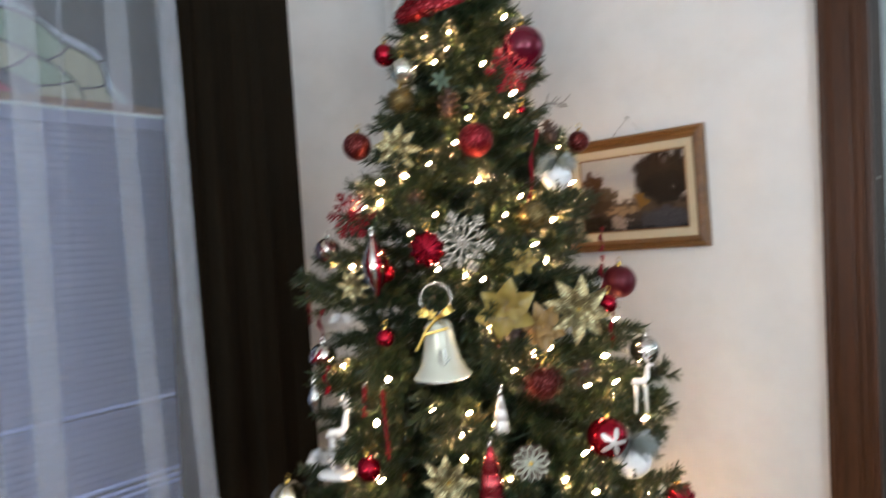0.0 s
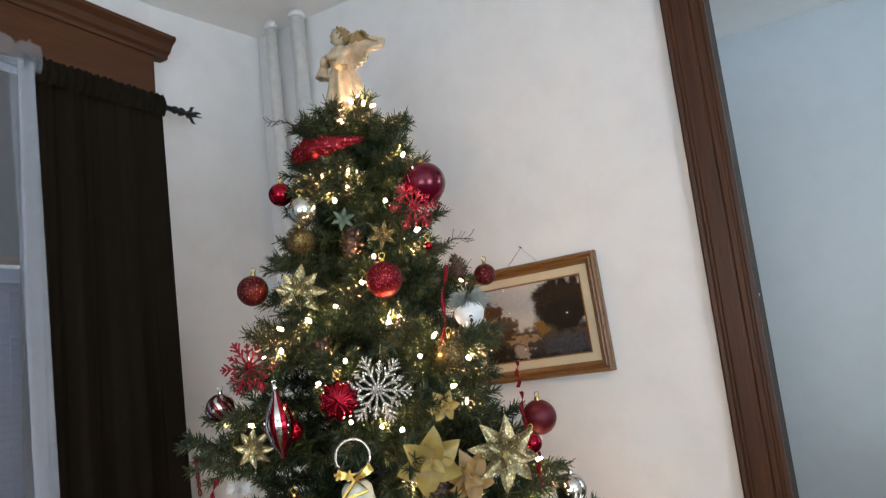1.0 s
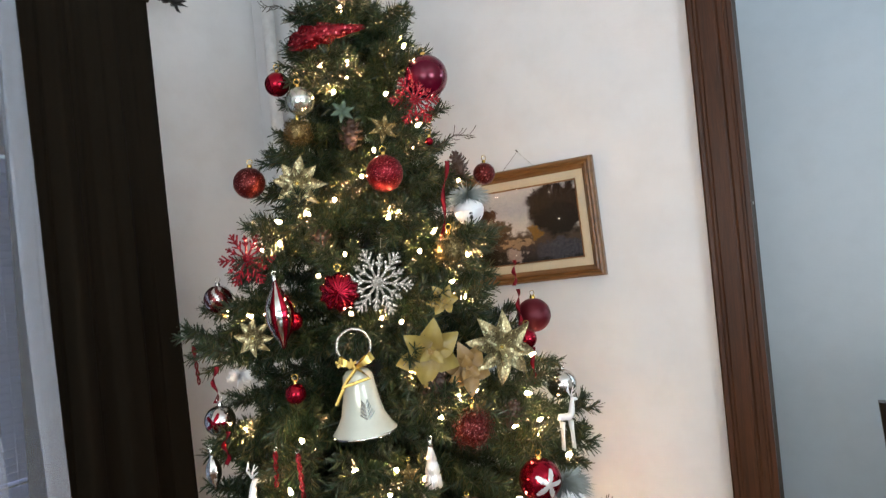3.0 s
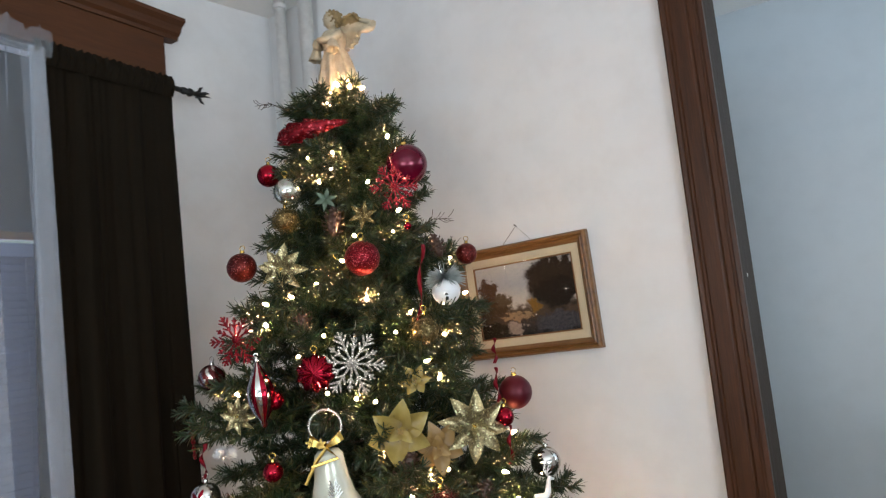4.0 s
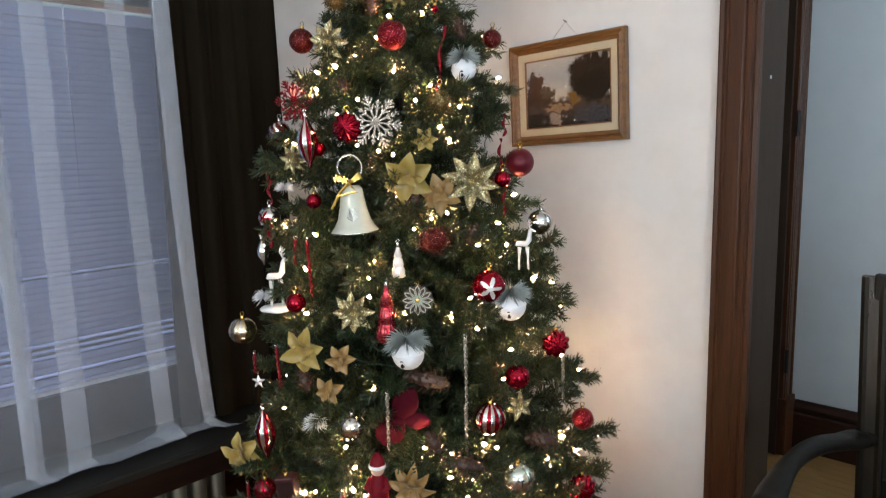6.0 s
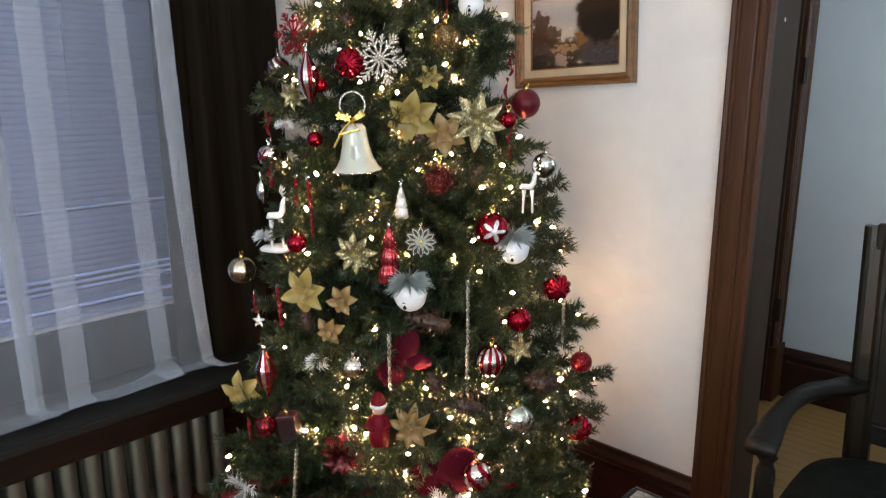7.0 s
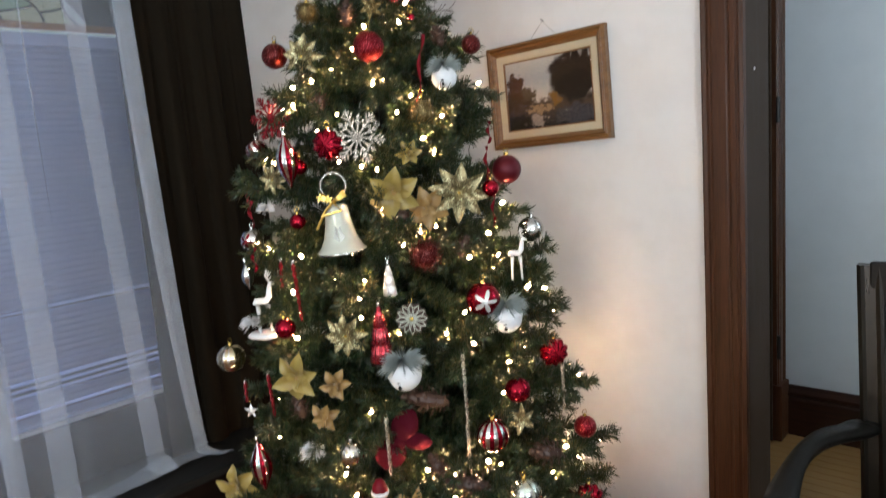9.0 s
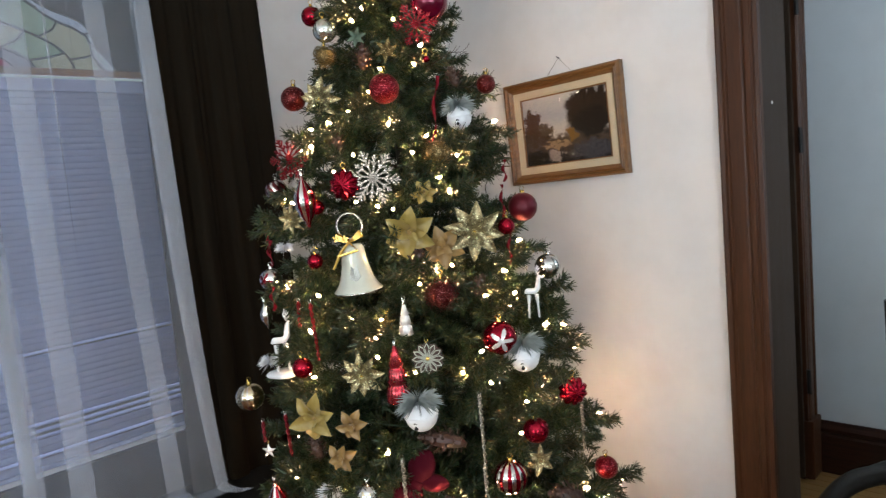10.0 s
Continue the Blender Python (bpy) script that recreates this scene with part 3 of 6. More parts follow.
def branch_mesh(length, seed):
    """One fir branch along +x: a wire stem, side sprigs and their needles."""
    rng = random.Random(seed)
    verts, faces, mats = [], [], []

    def needle(p, d, size):
        side = d.orthogonal().normalized()
        side = (side * math.cos(rng.uniform(0, 6.28)) + d.cross(side) * math.sin(rng.uniform(0, 6.28))).normalized() * 0.00135
        n = len(verts)
        tip = p + d * size
        verts.extend((p - side, p + side, tip + side * 0.6, tip - side * 0.6))
        faces.append((n, n + 1, n + 2, n + 3))
        mats.append(0)

    def stem(a, b, r):
        d = (b - a).normalized()
        u = d.orthogonal().normalized()
        w = d.cross(u)
        n = len(verts)
        for q, k in ((a, r), (b, r * 0.6)):
            for t in range(3):
                verts.append(q + (u * math.cos(2.094 * t) + w * math.sin(2.094 * t)) * k)
        for t in range(3):
            faces.append((n + t, n + (t + 1) % 3, n + 3 + (t + 1) % 3, n + 3 + t))
            mats.append(1)

    def sprig(a, d, size):
        b = a + d * size
        stem(a, b, 0.0016)
        u = d.orthogonal().normalized()
        w = d.cross(u)
        count = int(size * 1300)
        for i in range(count):
            t = (i + rng.random()) / count
            ang = rng.uniform(0, 6.283)
            lean = rng.uniform(0.6, 1.0) * (1.0 - 0.35 * t)
            out = (d * (1.15 - lean) + (u * math.cos(ang) + w * math.sin(ang)) * lean).normalized()
            needle(a + d * size * t, out, rng.uniform(0.016, 0.027))

    def curve(t):
        return Vector((length * t, 0, 0.07 * length * t * t))

    steps = 6
    for i in range(steps):
        stem(curve(i / steps), curve((i + 1) / steps), 0.0030)
    n = max(4, int(length / 0.034))
    for i in range(n):
        t = 0.18 + 0.80 * (i + rng.uniform(-0.3, 0.3)) / n
        for s in (1, -1):
            yaw = s * rng.uniform(0.5, 1.0)
            lift = rng.uniform(-0.45, 0.55)
            d = Vector((math.cos(yaw) * math.cos(lift), math.sin(yaw) * math.cos(lift), math.sin(lift)))
            sprig(curve(t), d, rng.uniform(0.055, 0.095) * (1.0 - 0.2 * t))
    for yaw in (-0.3, 0.05, 0.35):
        sprig(curve(0.96), Vector((math.cos(yaw), math.sin(yaw), rng.uniform(-0.1, 0.4))).normalized(), rng.uniform(0.045, 0.07))
    sprig(curve(0.25), Vector((1, 0, 0.1)).normalized(), length * 0.72)
    me = bpy.data.meshes.new("branch")
    me.from_pydata([tuple(v) for v in verts], [], faces)
    me.polygons.foreach_set("material_index", mats)
    me.materials.append(NEEDLE)
    me.materials.append(BARK)
    return me


tree = empty("christmas_tree", pose(TX, TY, 0), "full artificial green fir tree dressed with lights and ornaments", "christmas tree")
part("trunk", tube(bmesh.new(), [(0, 0, 0.02), (0, 0, 1.2), (0, 0, T_TOP)], [0.02, 0.018, 0.008], 10), TRUNK, tree)
for k in range(4):
    a = k * math.pi / 2 + 0.5
    part("stand_leg", tube(bmesh.new(), [(0.02 * math.cos(a), 0.02 * math.sin(a), 0.16), (0.2 * math.cos(a), 0.2 * math.sin(a), 0.06), (0.3 * math.cos(a), 0.3 * math.sin(a), 0.008)], 0.01, 6), BLACK_IRON, tree)
SIZES = [0.10, 0.16, 0.22, 0.28, 0.34, 0.40, 0.46, 0.52, 0.58]
BRANCHES = {(s, k): branch_mesh(s, int(s * 1000) + k) for s in SIZES for k in range(2)}
rng = random.Random(11)
z, spin = 0.29, 0.0
while z < T_TOP - 0.06:
    r = reach(z)
    count = max(5, int(r * 21 + 4))
    for k in range(count):
        a = spin + 2 * math.pi * (k + rng.uniform(-0.22, 0.22)) / count
        lift = radians(rng.uniform(-8, 14) + 12 * max(0, (z - 1.85) / 0.35))
        far = r * rng.uniform(0.84, 1.03)
        room_n = (NY - 0.05 - TY) / math.sin(a) if math.sin(a) > 0.2 else 9
        far = min(far, room_n)
        size = min(SIZES, key=lambda s: abs(s + 0.045 - far))
        ob = new("branch", BRANCHES[size, rng.randrange(2)])
        ob.parent = tree
        zz = z + rng.uniform(-0.035, 0.035) - math.sin(lift) * size * 0.5
        ob.matrix_basis = Matrix.Translation((0, 0, zz)) @ Euler((rng.uniform(-0.5, 0.5), -lift, a)).to_matrix().to_4x4() @ Matrix.Scale((far - 0.045) / size, 4, (1, 0, 0))
    z += 0.064 + 0.035 * (r / 0.66)
    spin += 1.1
for k in range(9):
    ob = new("branch", BRANCHES[0.10, k % 2])
    ob.parent = tree
    ob.matrix_basis = Matrix.Translation((0, 0, T_TOP - 0.10)) @ Euler((0, -radians(14 + 9 * (k % 3)), k * 0.7)).to_matrix().to_4x4()
for x, y, z, lift in ((-1.290, 1.050, 1.425, 6), (-1.150, 0.965, 1.395, 2), (-0.525, 1.450, 1.195, 14), (-0.530, 1.430, 1.130, 8), (-0.440, 1.420, 0.870, 10), (-0.470, 1.330, 1.000, 6)):
    # single tips that stand out of the outline
    d = Vector((x - TX, y - TY, 0))
    ob = new("branch", BRANCHES[0.16, 0])
    ob.parent = tree
    ob.matrix_basis = Matrix.Translation(Vector((x - TX, y - TY, z)) - d.normalized() * 0.19 - Vector((0, 0, 0.19 * math.sin(radians(lift))))) @ Euler((0.3, -radians(lift), math.atan2(d.y, d.x))).to_matrix().to_4x4()

# ---- table and chair ----


def make_stone():
    m, nt, b = shader("speckled_stone_top")
    vec = mapped(nt)
    cloud, grain, fine = noisy(nt, vec, 13, 5, 0.7), noisy(nt, vec, 48, 6, 0.75), noisy(nt, vec, 330, 3)
    col = ramp(nt, grain, [(0.30, (0.050, 0.040, 0.028)), (0.42, (0.115, 0.10, 0.075)), (0.54, (0.19, 0.172, 0.14)), (0.70, (0.33, 0.31, 0.27))])
    col = mixed(nt, ramp(nt, cloud, [(0.40, (0, 0, 0)), (0.62, (0.6, 0.6, 0.6))]), col, (0.22, 0.205, 0.172))
    flecks = nt.nodes.new("ShaderNodeTexVoronoi")
    flecks.inputs["Scale"].default_value = 95
    nt.links.new(vec, flecks.inputs["Vector"])
    bw = nt.nodes.new("ShaderNodeRGBToBW")
    nt.links.new(flecks.outputs["Color"], bw.inputs[0])
    pick = mixed(nt, 1.0, ramp(nt, bw.outputs[0], [(0.26, (1, 1, 1)), (0.32, (0, 0, 0))]), ramp(nt, flecks.outputs["Distance"], [(0.25, (1, 1, 1)), (0.5, (0, 0, 0))]), "MULTIPLY")
    col = mixed(nt, pick, col, (0.035, 0.028, 0.020))
    col = mixed(nt, 0.18, col, fine, "OVERLAY")
    nt.links.new(col, b.inputs["Base Color"])
    b.inputs["Roughness"].default_value = 0.2
    return m


STONE = make_stone()
table = empty("dining_table", pose(0.54, 0.54, 0), "table with a speckled grey-brown stone top and dark edge", "table")
part("tabletop", B(-0.592, 0.592, -0.482, 0.482, 0.69, 0.72, bevel=0.004), STONE, table, "polished speckled stone top")
bm = B(-0.602, 0.602, 0.483, 0.493, 0.682, 0.718, bevel=0.003)
box(bm, -0.602, 0.602, -0.493, -0.483, 0.682, 0.718, bevel=0.003)
box(bm, -0.603, -0.593, -0.483, 0.483, 0.682, 0.718, bevel=0.003)
box(bm, 0.593, 0.603, -0.483, 0.483, 0.682, 0.718, bevel=0.003)
part("edge_band", bm, BLACK_IRON, table, "dark edge band")
part("apron", B(-0.52, 0.52, -0.42, 0.42, 0.60, 0.69, bevel=0.004), BLACKWOOD, table)
for x in (-0.50, 0.50):
    for y in (-0.40, 0.40):
        part("leg", lathe(bmesh.new(), [(0, 0), (0.025, 0), (0.03, 0.05), (0.022, 0.09), (0.034, 0.3), (0.028, 0.5), (0.04, 0.55), (0.04, 0.69), (0, 0.69)], 14, Matrix.Translation((x, y, 0))), BLACKWOOD, table, smooth=True)

# ---- ornament materials ----


def make_glitter(name, c, scale=520, rough=0.40):
    """Loose glitter: every flake its own tilt and shade; the lightest flakes are painted sparkle."""
    m, nt, b = shader(name)
    vec = mapped(nt)
    v = nt.nodes.new("ShaderNodeTexVoronoi")
    v.inputs["Scale"].default_value = scale
    nt.links.new(vec, v.inputs["Vector"])
    g = nt.nodes.new("ShaderNodeRGBToBW")
    nt.links.new(v.outputs["Color"], g.inputs[0])
    nt.links.new(ramp(nt, g.outputs[0], [(0.2, tuple(x * 0.45 for x in c)), (0.72, c), (0.80, tuple(min(1, x * 1.6 + 0.02) for x in c)), (0.84, tuple(min(1, x * 2.4 + 0.12) for x in c))]), b.inputs["Base Color"])
    b.inputs["Metallic"].default_value, b.inputs["Roughness"].default_value = 0.75, rough
    bumped(nt, b, g.outputs[0], 1.0, 0.006)
    return m


def make_satin(name, c, edge, spot=(0.05, 0.03, 0.01)):
    """Satin petals, darker towards the flower's middle."""
    m, nt, b = shader(name)
    tc = nt.nodes.new("ShaderNodeTexCoord")
    vec = mapped(nt, (1, 1, 1))
    f = noisy(nt, vec, 90, 3)
    sep = nt.nodes.new("ShaderNodeSeparateXYZ")
    nt.links.new(tc.outputs["Generated"], sep.inputs[0])
    col = ramp(nt, sep.outputs[0], [(0.0, spot), (0.22, c), (1.0, edge)])
    col = mixed(nt, f, col, mixed(nt, 0.6, col, tuple(v * 0.7 for v in c)))
    nt.links.new(col, b.inputs["Base Color"])
    b.inputs["Roughness"].default_value = 0.38
    b.inputs["Sheen Weight"].default_value = 0.3
    bumped(nt, b, f, 0.35, 0.002)
    return m


RED = plain("red_mirror_glass", (0.30, 0.005, 0.020), 0.16, 0.85, (0.22, 0.003, 0.013), 60, spread=0.05)
DARK_RED = plain("dark_red_lacquer", (0.10, 0.012, 0.012), 0.22, 0.6, spread=0.05)
MATTE_RED = plain("matte_crimson", (0.13, 0.002, 0.020), 0.20, 0.5, spread=0.06, coat=0.2)
RED_GLITTER_BAND = plain("crimson_satin_glass", (0.10, 0.004, 0.012), 0.42, 0.5, spread=0.08)
SILVER = plain("silvered_glass", (0.62, 0.61, 0.57), 0.12, 1.0, (0.7, 0.69, 0.66), 50, spread=0.05)
SILVER_GREEN = plain("pale_green_silver_glass", (0.62, 0.66, 0.55), 0.2, 0.9, spread=0.06)
PALE_GOLD = plain("pale_gold_glass", (0.66, 0.55, 0.36), 0.2, 1.0, spread=0.06)
GOLD = plain("gold_foil", (0.72, 0.50, 0.14), 0.28, 1.0, bump=0.2)
WHITE = plain("white_enamel", (0.78, 0.79, 0.80), 0.35, 0.0, (0.70, 0.71, 0.73), 60, bump=0.05)
CREAM = plain("cream_pearl_enamel", (0.60, 0.61, 0.51), 0.22, 0.2, (0.50, 0.50, 0.40), 30, spread=0.08)
# Brown mottling puts the angel's shading into the resin's colour.
RESIN = plain("shade_mottled_resin", (0.50, 0.42, 0.29), 0.6, 0.0, (0.16, 0.10, 0.045), 38, bump=0.4)
FROST = plain("frosted_glass", (0.80, 0.76, 0.72), 0.25, 0.45, bump=0.2)
RED_GLASS = plain("red_mercury_glass", (0.40, 0.02, 0.035), 0.2, 0.8, (0.55, 0.16, 0.16), 80, spread=0.08)
GLITTER_RED = make_glitter("red_glitter", (0.24, 0.004, 0.012))
GLITTER_COPPER = make_glitter("copper_red_glitter", (0.13, 0.012, 0.010), 420)
GLITTER_SILVER = make_glitter("silver_glitter", (0.35, 0.315, 0.265))
GLITTER_GOLD = make_glitter("gold_glitter", (0.22, 0.155, 0.055), 420)
GLITTER_CREAM = make_glitter("champagne_glitter", (0.46, 0.38, 0.20), 380, 0.34)
SEQUIN = make_glitter("red_sequins", (0.26, 0.006, 0.014), 260, 0.4)
GOLD_SATIN = make_satin("gold_satin", (0.29, 0.19, 0.036), (0.40, 0.31, 0.080))
BRONZE_SATIN = make_satin("bronze_satin", (0.25, 0.135, 0.034), (0.36, 0.225, 0.07))
GREEN_SATIN = make_satin("green_satin", (0.07, 0.11, 0.07), (0.11, 0.16, 0.10), (0.04, 0.07, 0.04))
VELVET = make_cloth("dark_red_velvet", (0.058, 0.0007, 0.007), (0.032, 0.0005, 0.004), 500)
RIBBON_RED = make_cloth("red_ribbon", (0.15, 0.003, 0.010), (0.10, 0.002, 0.006), 600, rough=0.5)
WHITE_FEATHER = plain("white_feather", (0.74, 0.76, 0.78), 0.8)
GREY_FEATHER = plain("grey_green_feather", (0.30, 0.34, 0.33), 0.8)
CONE_SCALE = plain("pine_cone_scale", (0.048, 0.022, 0.013), 0.5, 0.0, (0.075, 0.038, 0.025), 160, bump=0.4)
FLESH = plain("painted_resin_face", (0.62, 0.42, 0.32), 0.5)
BLACK = plain("black_slot", (0.01, 0.01, 0.01), 0.7)
ORNAMENTS = "tree ornaments"


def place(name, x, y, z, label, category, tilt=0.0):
    """An ornament's base: its x axis looks out of the tree, turned mostly towards the camera."""
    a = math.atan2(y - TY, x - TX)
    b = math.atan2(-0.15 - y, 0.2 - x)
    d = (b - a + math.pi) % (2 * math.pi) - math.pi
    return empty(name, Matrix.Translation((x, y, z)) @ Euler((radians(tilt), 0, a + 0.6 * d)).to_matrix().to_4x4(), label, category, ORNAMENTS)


def hanger(parent, z, r, material=None, size=0.006):
    """The metal cap and wire loop on top of an ornament."""
    part("cap", lathe(bmesh.new(), [(0, 0.006), (r * 0.8, 0.006), (r, 0.004), (r, -0.004), (r * 0.9, -0.006)], 12, pose(0, 0, z)), material or GOLD, parent, smooth=True)
    n = 10
    part("loop", tube(bmesh.new(), [(0, size * math.cos(2 * math.pi * k / n), z + 0.005 + size + size * math.sin(2 * math.pi * k / n)) for k in range(n + 1)], 0.0008, 5), material or GOLD, parent)


def ball(x, y, z, size, material, label, second="", bands=0):
    """A round ornament; bands: ribs or stripes that alternate between two materials."""
    ob = place("ball_ornament", x, y, z, label, "ornament", (x * 977 + z * 331) % 14 - 7)
    r = size / 2
    fine = 3 if "star" in label or "diamond" in label else 1
    seg, n = 48 * fine, 20 * fine
    prof = [(r * math.sin(math.pi * i / n), -r * math.cos(math.pi * i / n)) for i in range(n + 1)]
    prof[0], prof[-1] = (0, -r), (0, r)
    twist = 0.9 if "swirl" in label else 0.0
    bm = lathe(bmesh.new(), prof, seg, ripple=(lambda a, i: 1 + 0.022 * math.cos(bands * a)) if bands and "rib" in label or "stripe" in label else None)
    mats = [material]
    if bands and second:
        mats.append(second)
        for f in bm.faces:
            c = f.calc_center_median()
            a = math.atan2(c.y, c.x) + twist * c.z / r
            if "star" in label or "diamond" in label:
                q = math.hypot(c.y, c.z) / r
                if c.x > 0 and q < 0.42 + 0.28 * math.cos(bands * math.atan2(c.z, c.y)):
                    f.material_index = 1
            elif (a * bands / (2 * math.pi)) % 1 < (0.16 if bands > 13 else 0.58):
                f.material_index = 1
    part("globe", bm, mats, ob, smooth=True)
    hanger(ob, r, max(0.004, r * 0.16), SILVER if material == SILVER else GOLD)
    return ob


def rosette(x, y, z, size, material, label):
    """A ball with a raised star of ribs on its face."""
    ob = place("rosette_ornament", x, y, z, label, "ornament")
    r = size / 2
    prof = [(r * math.sin(math.pi * i / 18), -r * 0.8 * math.cos(math.pi * i / 18)) for i in range(19)]
    prof[0], prof[-1] = (0, -r * 0.8), (0, r * 0.8)
    bm = lathe(bmesh.new(), prof, 60, pose(0, 0, 0, 0, 90), lambda a, i: 1 + 0.09 * math.cos(10 * a))
    part("globe", bm, material, ob, smooth=True)
    for k in range(10):
        a = 2 * math.pi * k / 10
        part("rib", tube(bmesh.new(), [(r * 0.79, 0, 0), (r * 0.70, r * 0.5 * math.cos(a), r * 0.5 * math.sin(a)), (r * 0.44, r * 0.85 * math.cos(a), r * 0.85 * math.sin(a))], [0.002, 0.0035, 0.001], 5), material, ob)
    hanger(ob, r, 0.005, GOLD)
    return ob


def petal_mesh(length, width, material, cup=0.25):
    key = ("petal", round(length, 2), round(width, 2), material.name)
    if key not in PLANKS:
        bm, grid, n = bmesh.new(), [], 10
        for side in (0, 1):
            for i in range(n):
                t = i / (n - 1)
                w = width * max(0.03, math.sin(math.pi * (0.05 + 0.94 * t ** 0.82))) ** 0.95
                row = []
                for j in (-1, -0.5, 0, 0.5, 1):
                    row.append(bm.verts.new((length * t, w * j, cup * length * (0.75 * t - 1.25 * t * t) + abs(j) * w * (0.42 + 0.22 * math.sin(8 * t + 2 * j)) - side * 0.0009)))
                grid.append(row)
        for side in (0, 1):
            for i in range(n - 1):
                for j in range(4):
                    a, b = grid[side * n + i], grid[side * n + i + 1]
                    q = (a[j], b[j], b[j + 1], a[j + 1])
                    bm.faces.new(q if side == 0 else q[::-1])
        PLANKS[key] = mesh_of(bm, "petal", material, True)
    return PLANKS[key]


def poinsettia(x, y, z, size, material, label, layers):
    """A flower of two rings of pointed petals round a beaded middle."""
    ob = place("poinsettia_ornament", x, y, z, label, "flower")
    rng = random.Random(int(x * 1000) + int(z * 777))
    r = size / 2
    off = rng.uniform(0, 6)
    inner = 0.5 if layers == 1 else 0.66
    for ring in range(2):
        n = (8, 6)[ring] if layers == 2 else (6, 3)[ring]
        for k in range(n):
            a = off + 2 * math.pi * (k + 0.5 * ring + rng.uniform(-0.12, 0.12)) / n
            p = new("petal", petal_mesh(r * (1.0 if ring == 0 else inner) * rng.uniform(0.88, 1.04), r * ((0.225, 0.18) if layers == 2 else (0.31, 0.20))[ring], material))
            p.parent = ob
            lift = 8 + 24 * ring + rng.uniform(-14, 14) * (1 if layers == 2 else 1.7)
            p.matrix_basis = pose(0.004 + 0.006 * ring, 0, 0) @ Matrix.Rotation(a, 4, "X") @ Matrix(((0, 0, 1, 0), (1, 0, 0, 0), (0, 1, 0, 0), (0, 0, 0, 1))) @ Matrix.Rotation(-radians(lift), 4, "Y") @ Matrix.Rotation(radians(rng.uniform(-16, 16)), 4, "X")
    bm = bmesh.new()
    for k in range(9):
        bmesh.ops.create_icosphere(bm, subdivisions=1, radius=r * 0.05, matrix=pose(0.012, r * 0.1 * math.cos(k * 2.4) * (k / 9), r * 0.1 * math.sin(k * 2.4) * (k / 9)))
    part("stamens", bm, GOLD if layers == 2 else BRONZE_SATIN, ob)
    part("stem", tube(bmesh.new(), [(0.006, 0, 0), (-0.05, 0, -0.01)], 0.0016, 5), BARK, ob)
    return ob


def holly(x, y, z, size, material, label):
    ob = place("leaf_sprig", x, y, z, label, "sprig")
    for k in range(6):
        a = k * 1.05 + 0.3
        p = new("leaf", petal_mesh(size * 0.5, size * 0.11, material))
        p.parent = ob
        p.matrix_basis = pose(0.002 * k, 0, 0) @ Matrix.Rotation(a, 4, "X") @ Matrix(((0, 0, 1, 0), (1, 0, 0, 0), (0, 1, 0, 0), (0, 0, 0, 1))) @ Matrix.Rotation(-radians(20), 4, "Y")
    part("stem", tube(bmesh.new(), [(0.006, 0, 0), (-0.05, 0, -0.01)], 0.0016, 5), BARK, ob)


def bar(bm, p, q, w, t):
    """A flat bar in the plane x = 0."""
    p, q = Vector((0, *p)), Vector((0, *q))
    d = (q - p).normalized()
    s = Vector((0, -d.z, d.y)) * w / 2
    e = Vector((t / 2, 0, 0))
    v = [bm.verts.new(c) for c in (p - s - e, p + s - e, q + s * 0.7 - e, q - s * 0.7 - e, p - s + e, p + s + e, q + s * 0.7 + e, q - s * 0.7 + e)]
    for f in ((3, 2, 1, 0), (4, 5, 6, 7), (0, 1, 5, 4), (1, 2, 6, 5), (2, 3, 7, 6), (3, 0, 4, 7)):
        bm.faces.new([v[i] for i in f])


def snowflake(x, y, z, size, material, label, arms):
    ob = place("snowflake_ornament", x, y, z, label, "snowflake", (x * 531) % 20 - 10)
    r = size / 2
    for k in range(arms * 2 if arms == 6 else arms):
        long = k % 2 == 0 or arms == 8
        a0 = math.pi * k / (arms if arms == 6 else arms / 2)
        bm = bmesh.new()
        u, v = (math.cos(a0), math.sin(a0)), (-math.sin(a0), math.cos(a0))
        ln = r * (1.0 if long else 0.80)
        bar(bm, (0, 0), (u[0] * ln, u[1] * ln), r * 0.068, 0.004)
        for t, s in (((0.42, 0.26), (0.62, 0.30), (0.80, 0.18)) if long else ((0.55, 0.16), (0.78, 0.12))):
            for side in (1, -1):
                p = (u[0] * r * t * ln / r, u[1] * r * t * ln / r)
                q = (p[0] + r * s * (u[0] * 0.75 + side * v[0] * 0.66), p[1] + r * s * (u[1] * 0.75 + side * v[1] * 0.66))
                bar(bm, p, q, r * 0.07, 0.0036)
        arm = part("arm", bm, material, ob)
        if arms == 8:
            arm.matrix_basis = Matrix.Rotation(radians(14), 4, (0, v[0], v[1]))
            tip = new("petal", petal_mesh(r * 0.8, r * 0.2, DARK_RED))
            tip.parent = ob
            tip.matrix_basis = Matrix.Rotation(a0 + 0.3, 4, "X") @ Matrix(((0, 0, 1, 0), (1, 0, 0, 0), (0, 1, 0, 0), (0, 0, 0, 1))) @ Matrix.Rotation(-radians(30), 4, "Y")
    part("hub", lathe(bmesh.new(), [(0, -0.003), (r * 0.12, -0.003), (r * 0.12, 0.003), (0, 0.005)], 12, pose(0, 0, 0, 0, 90)), material, ob)
    part("thread", tube(bmesh.new(), [(0, 0, r * 0.95), (-0.012, 0, r * 0.95 + 0.02)], 0.0006, 4), SILVER, ob)


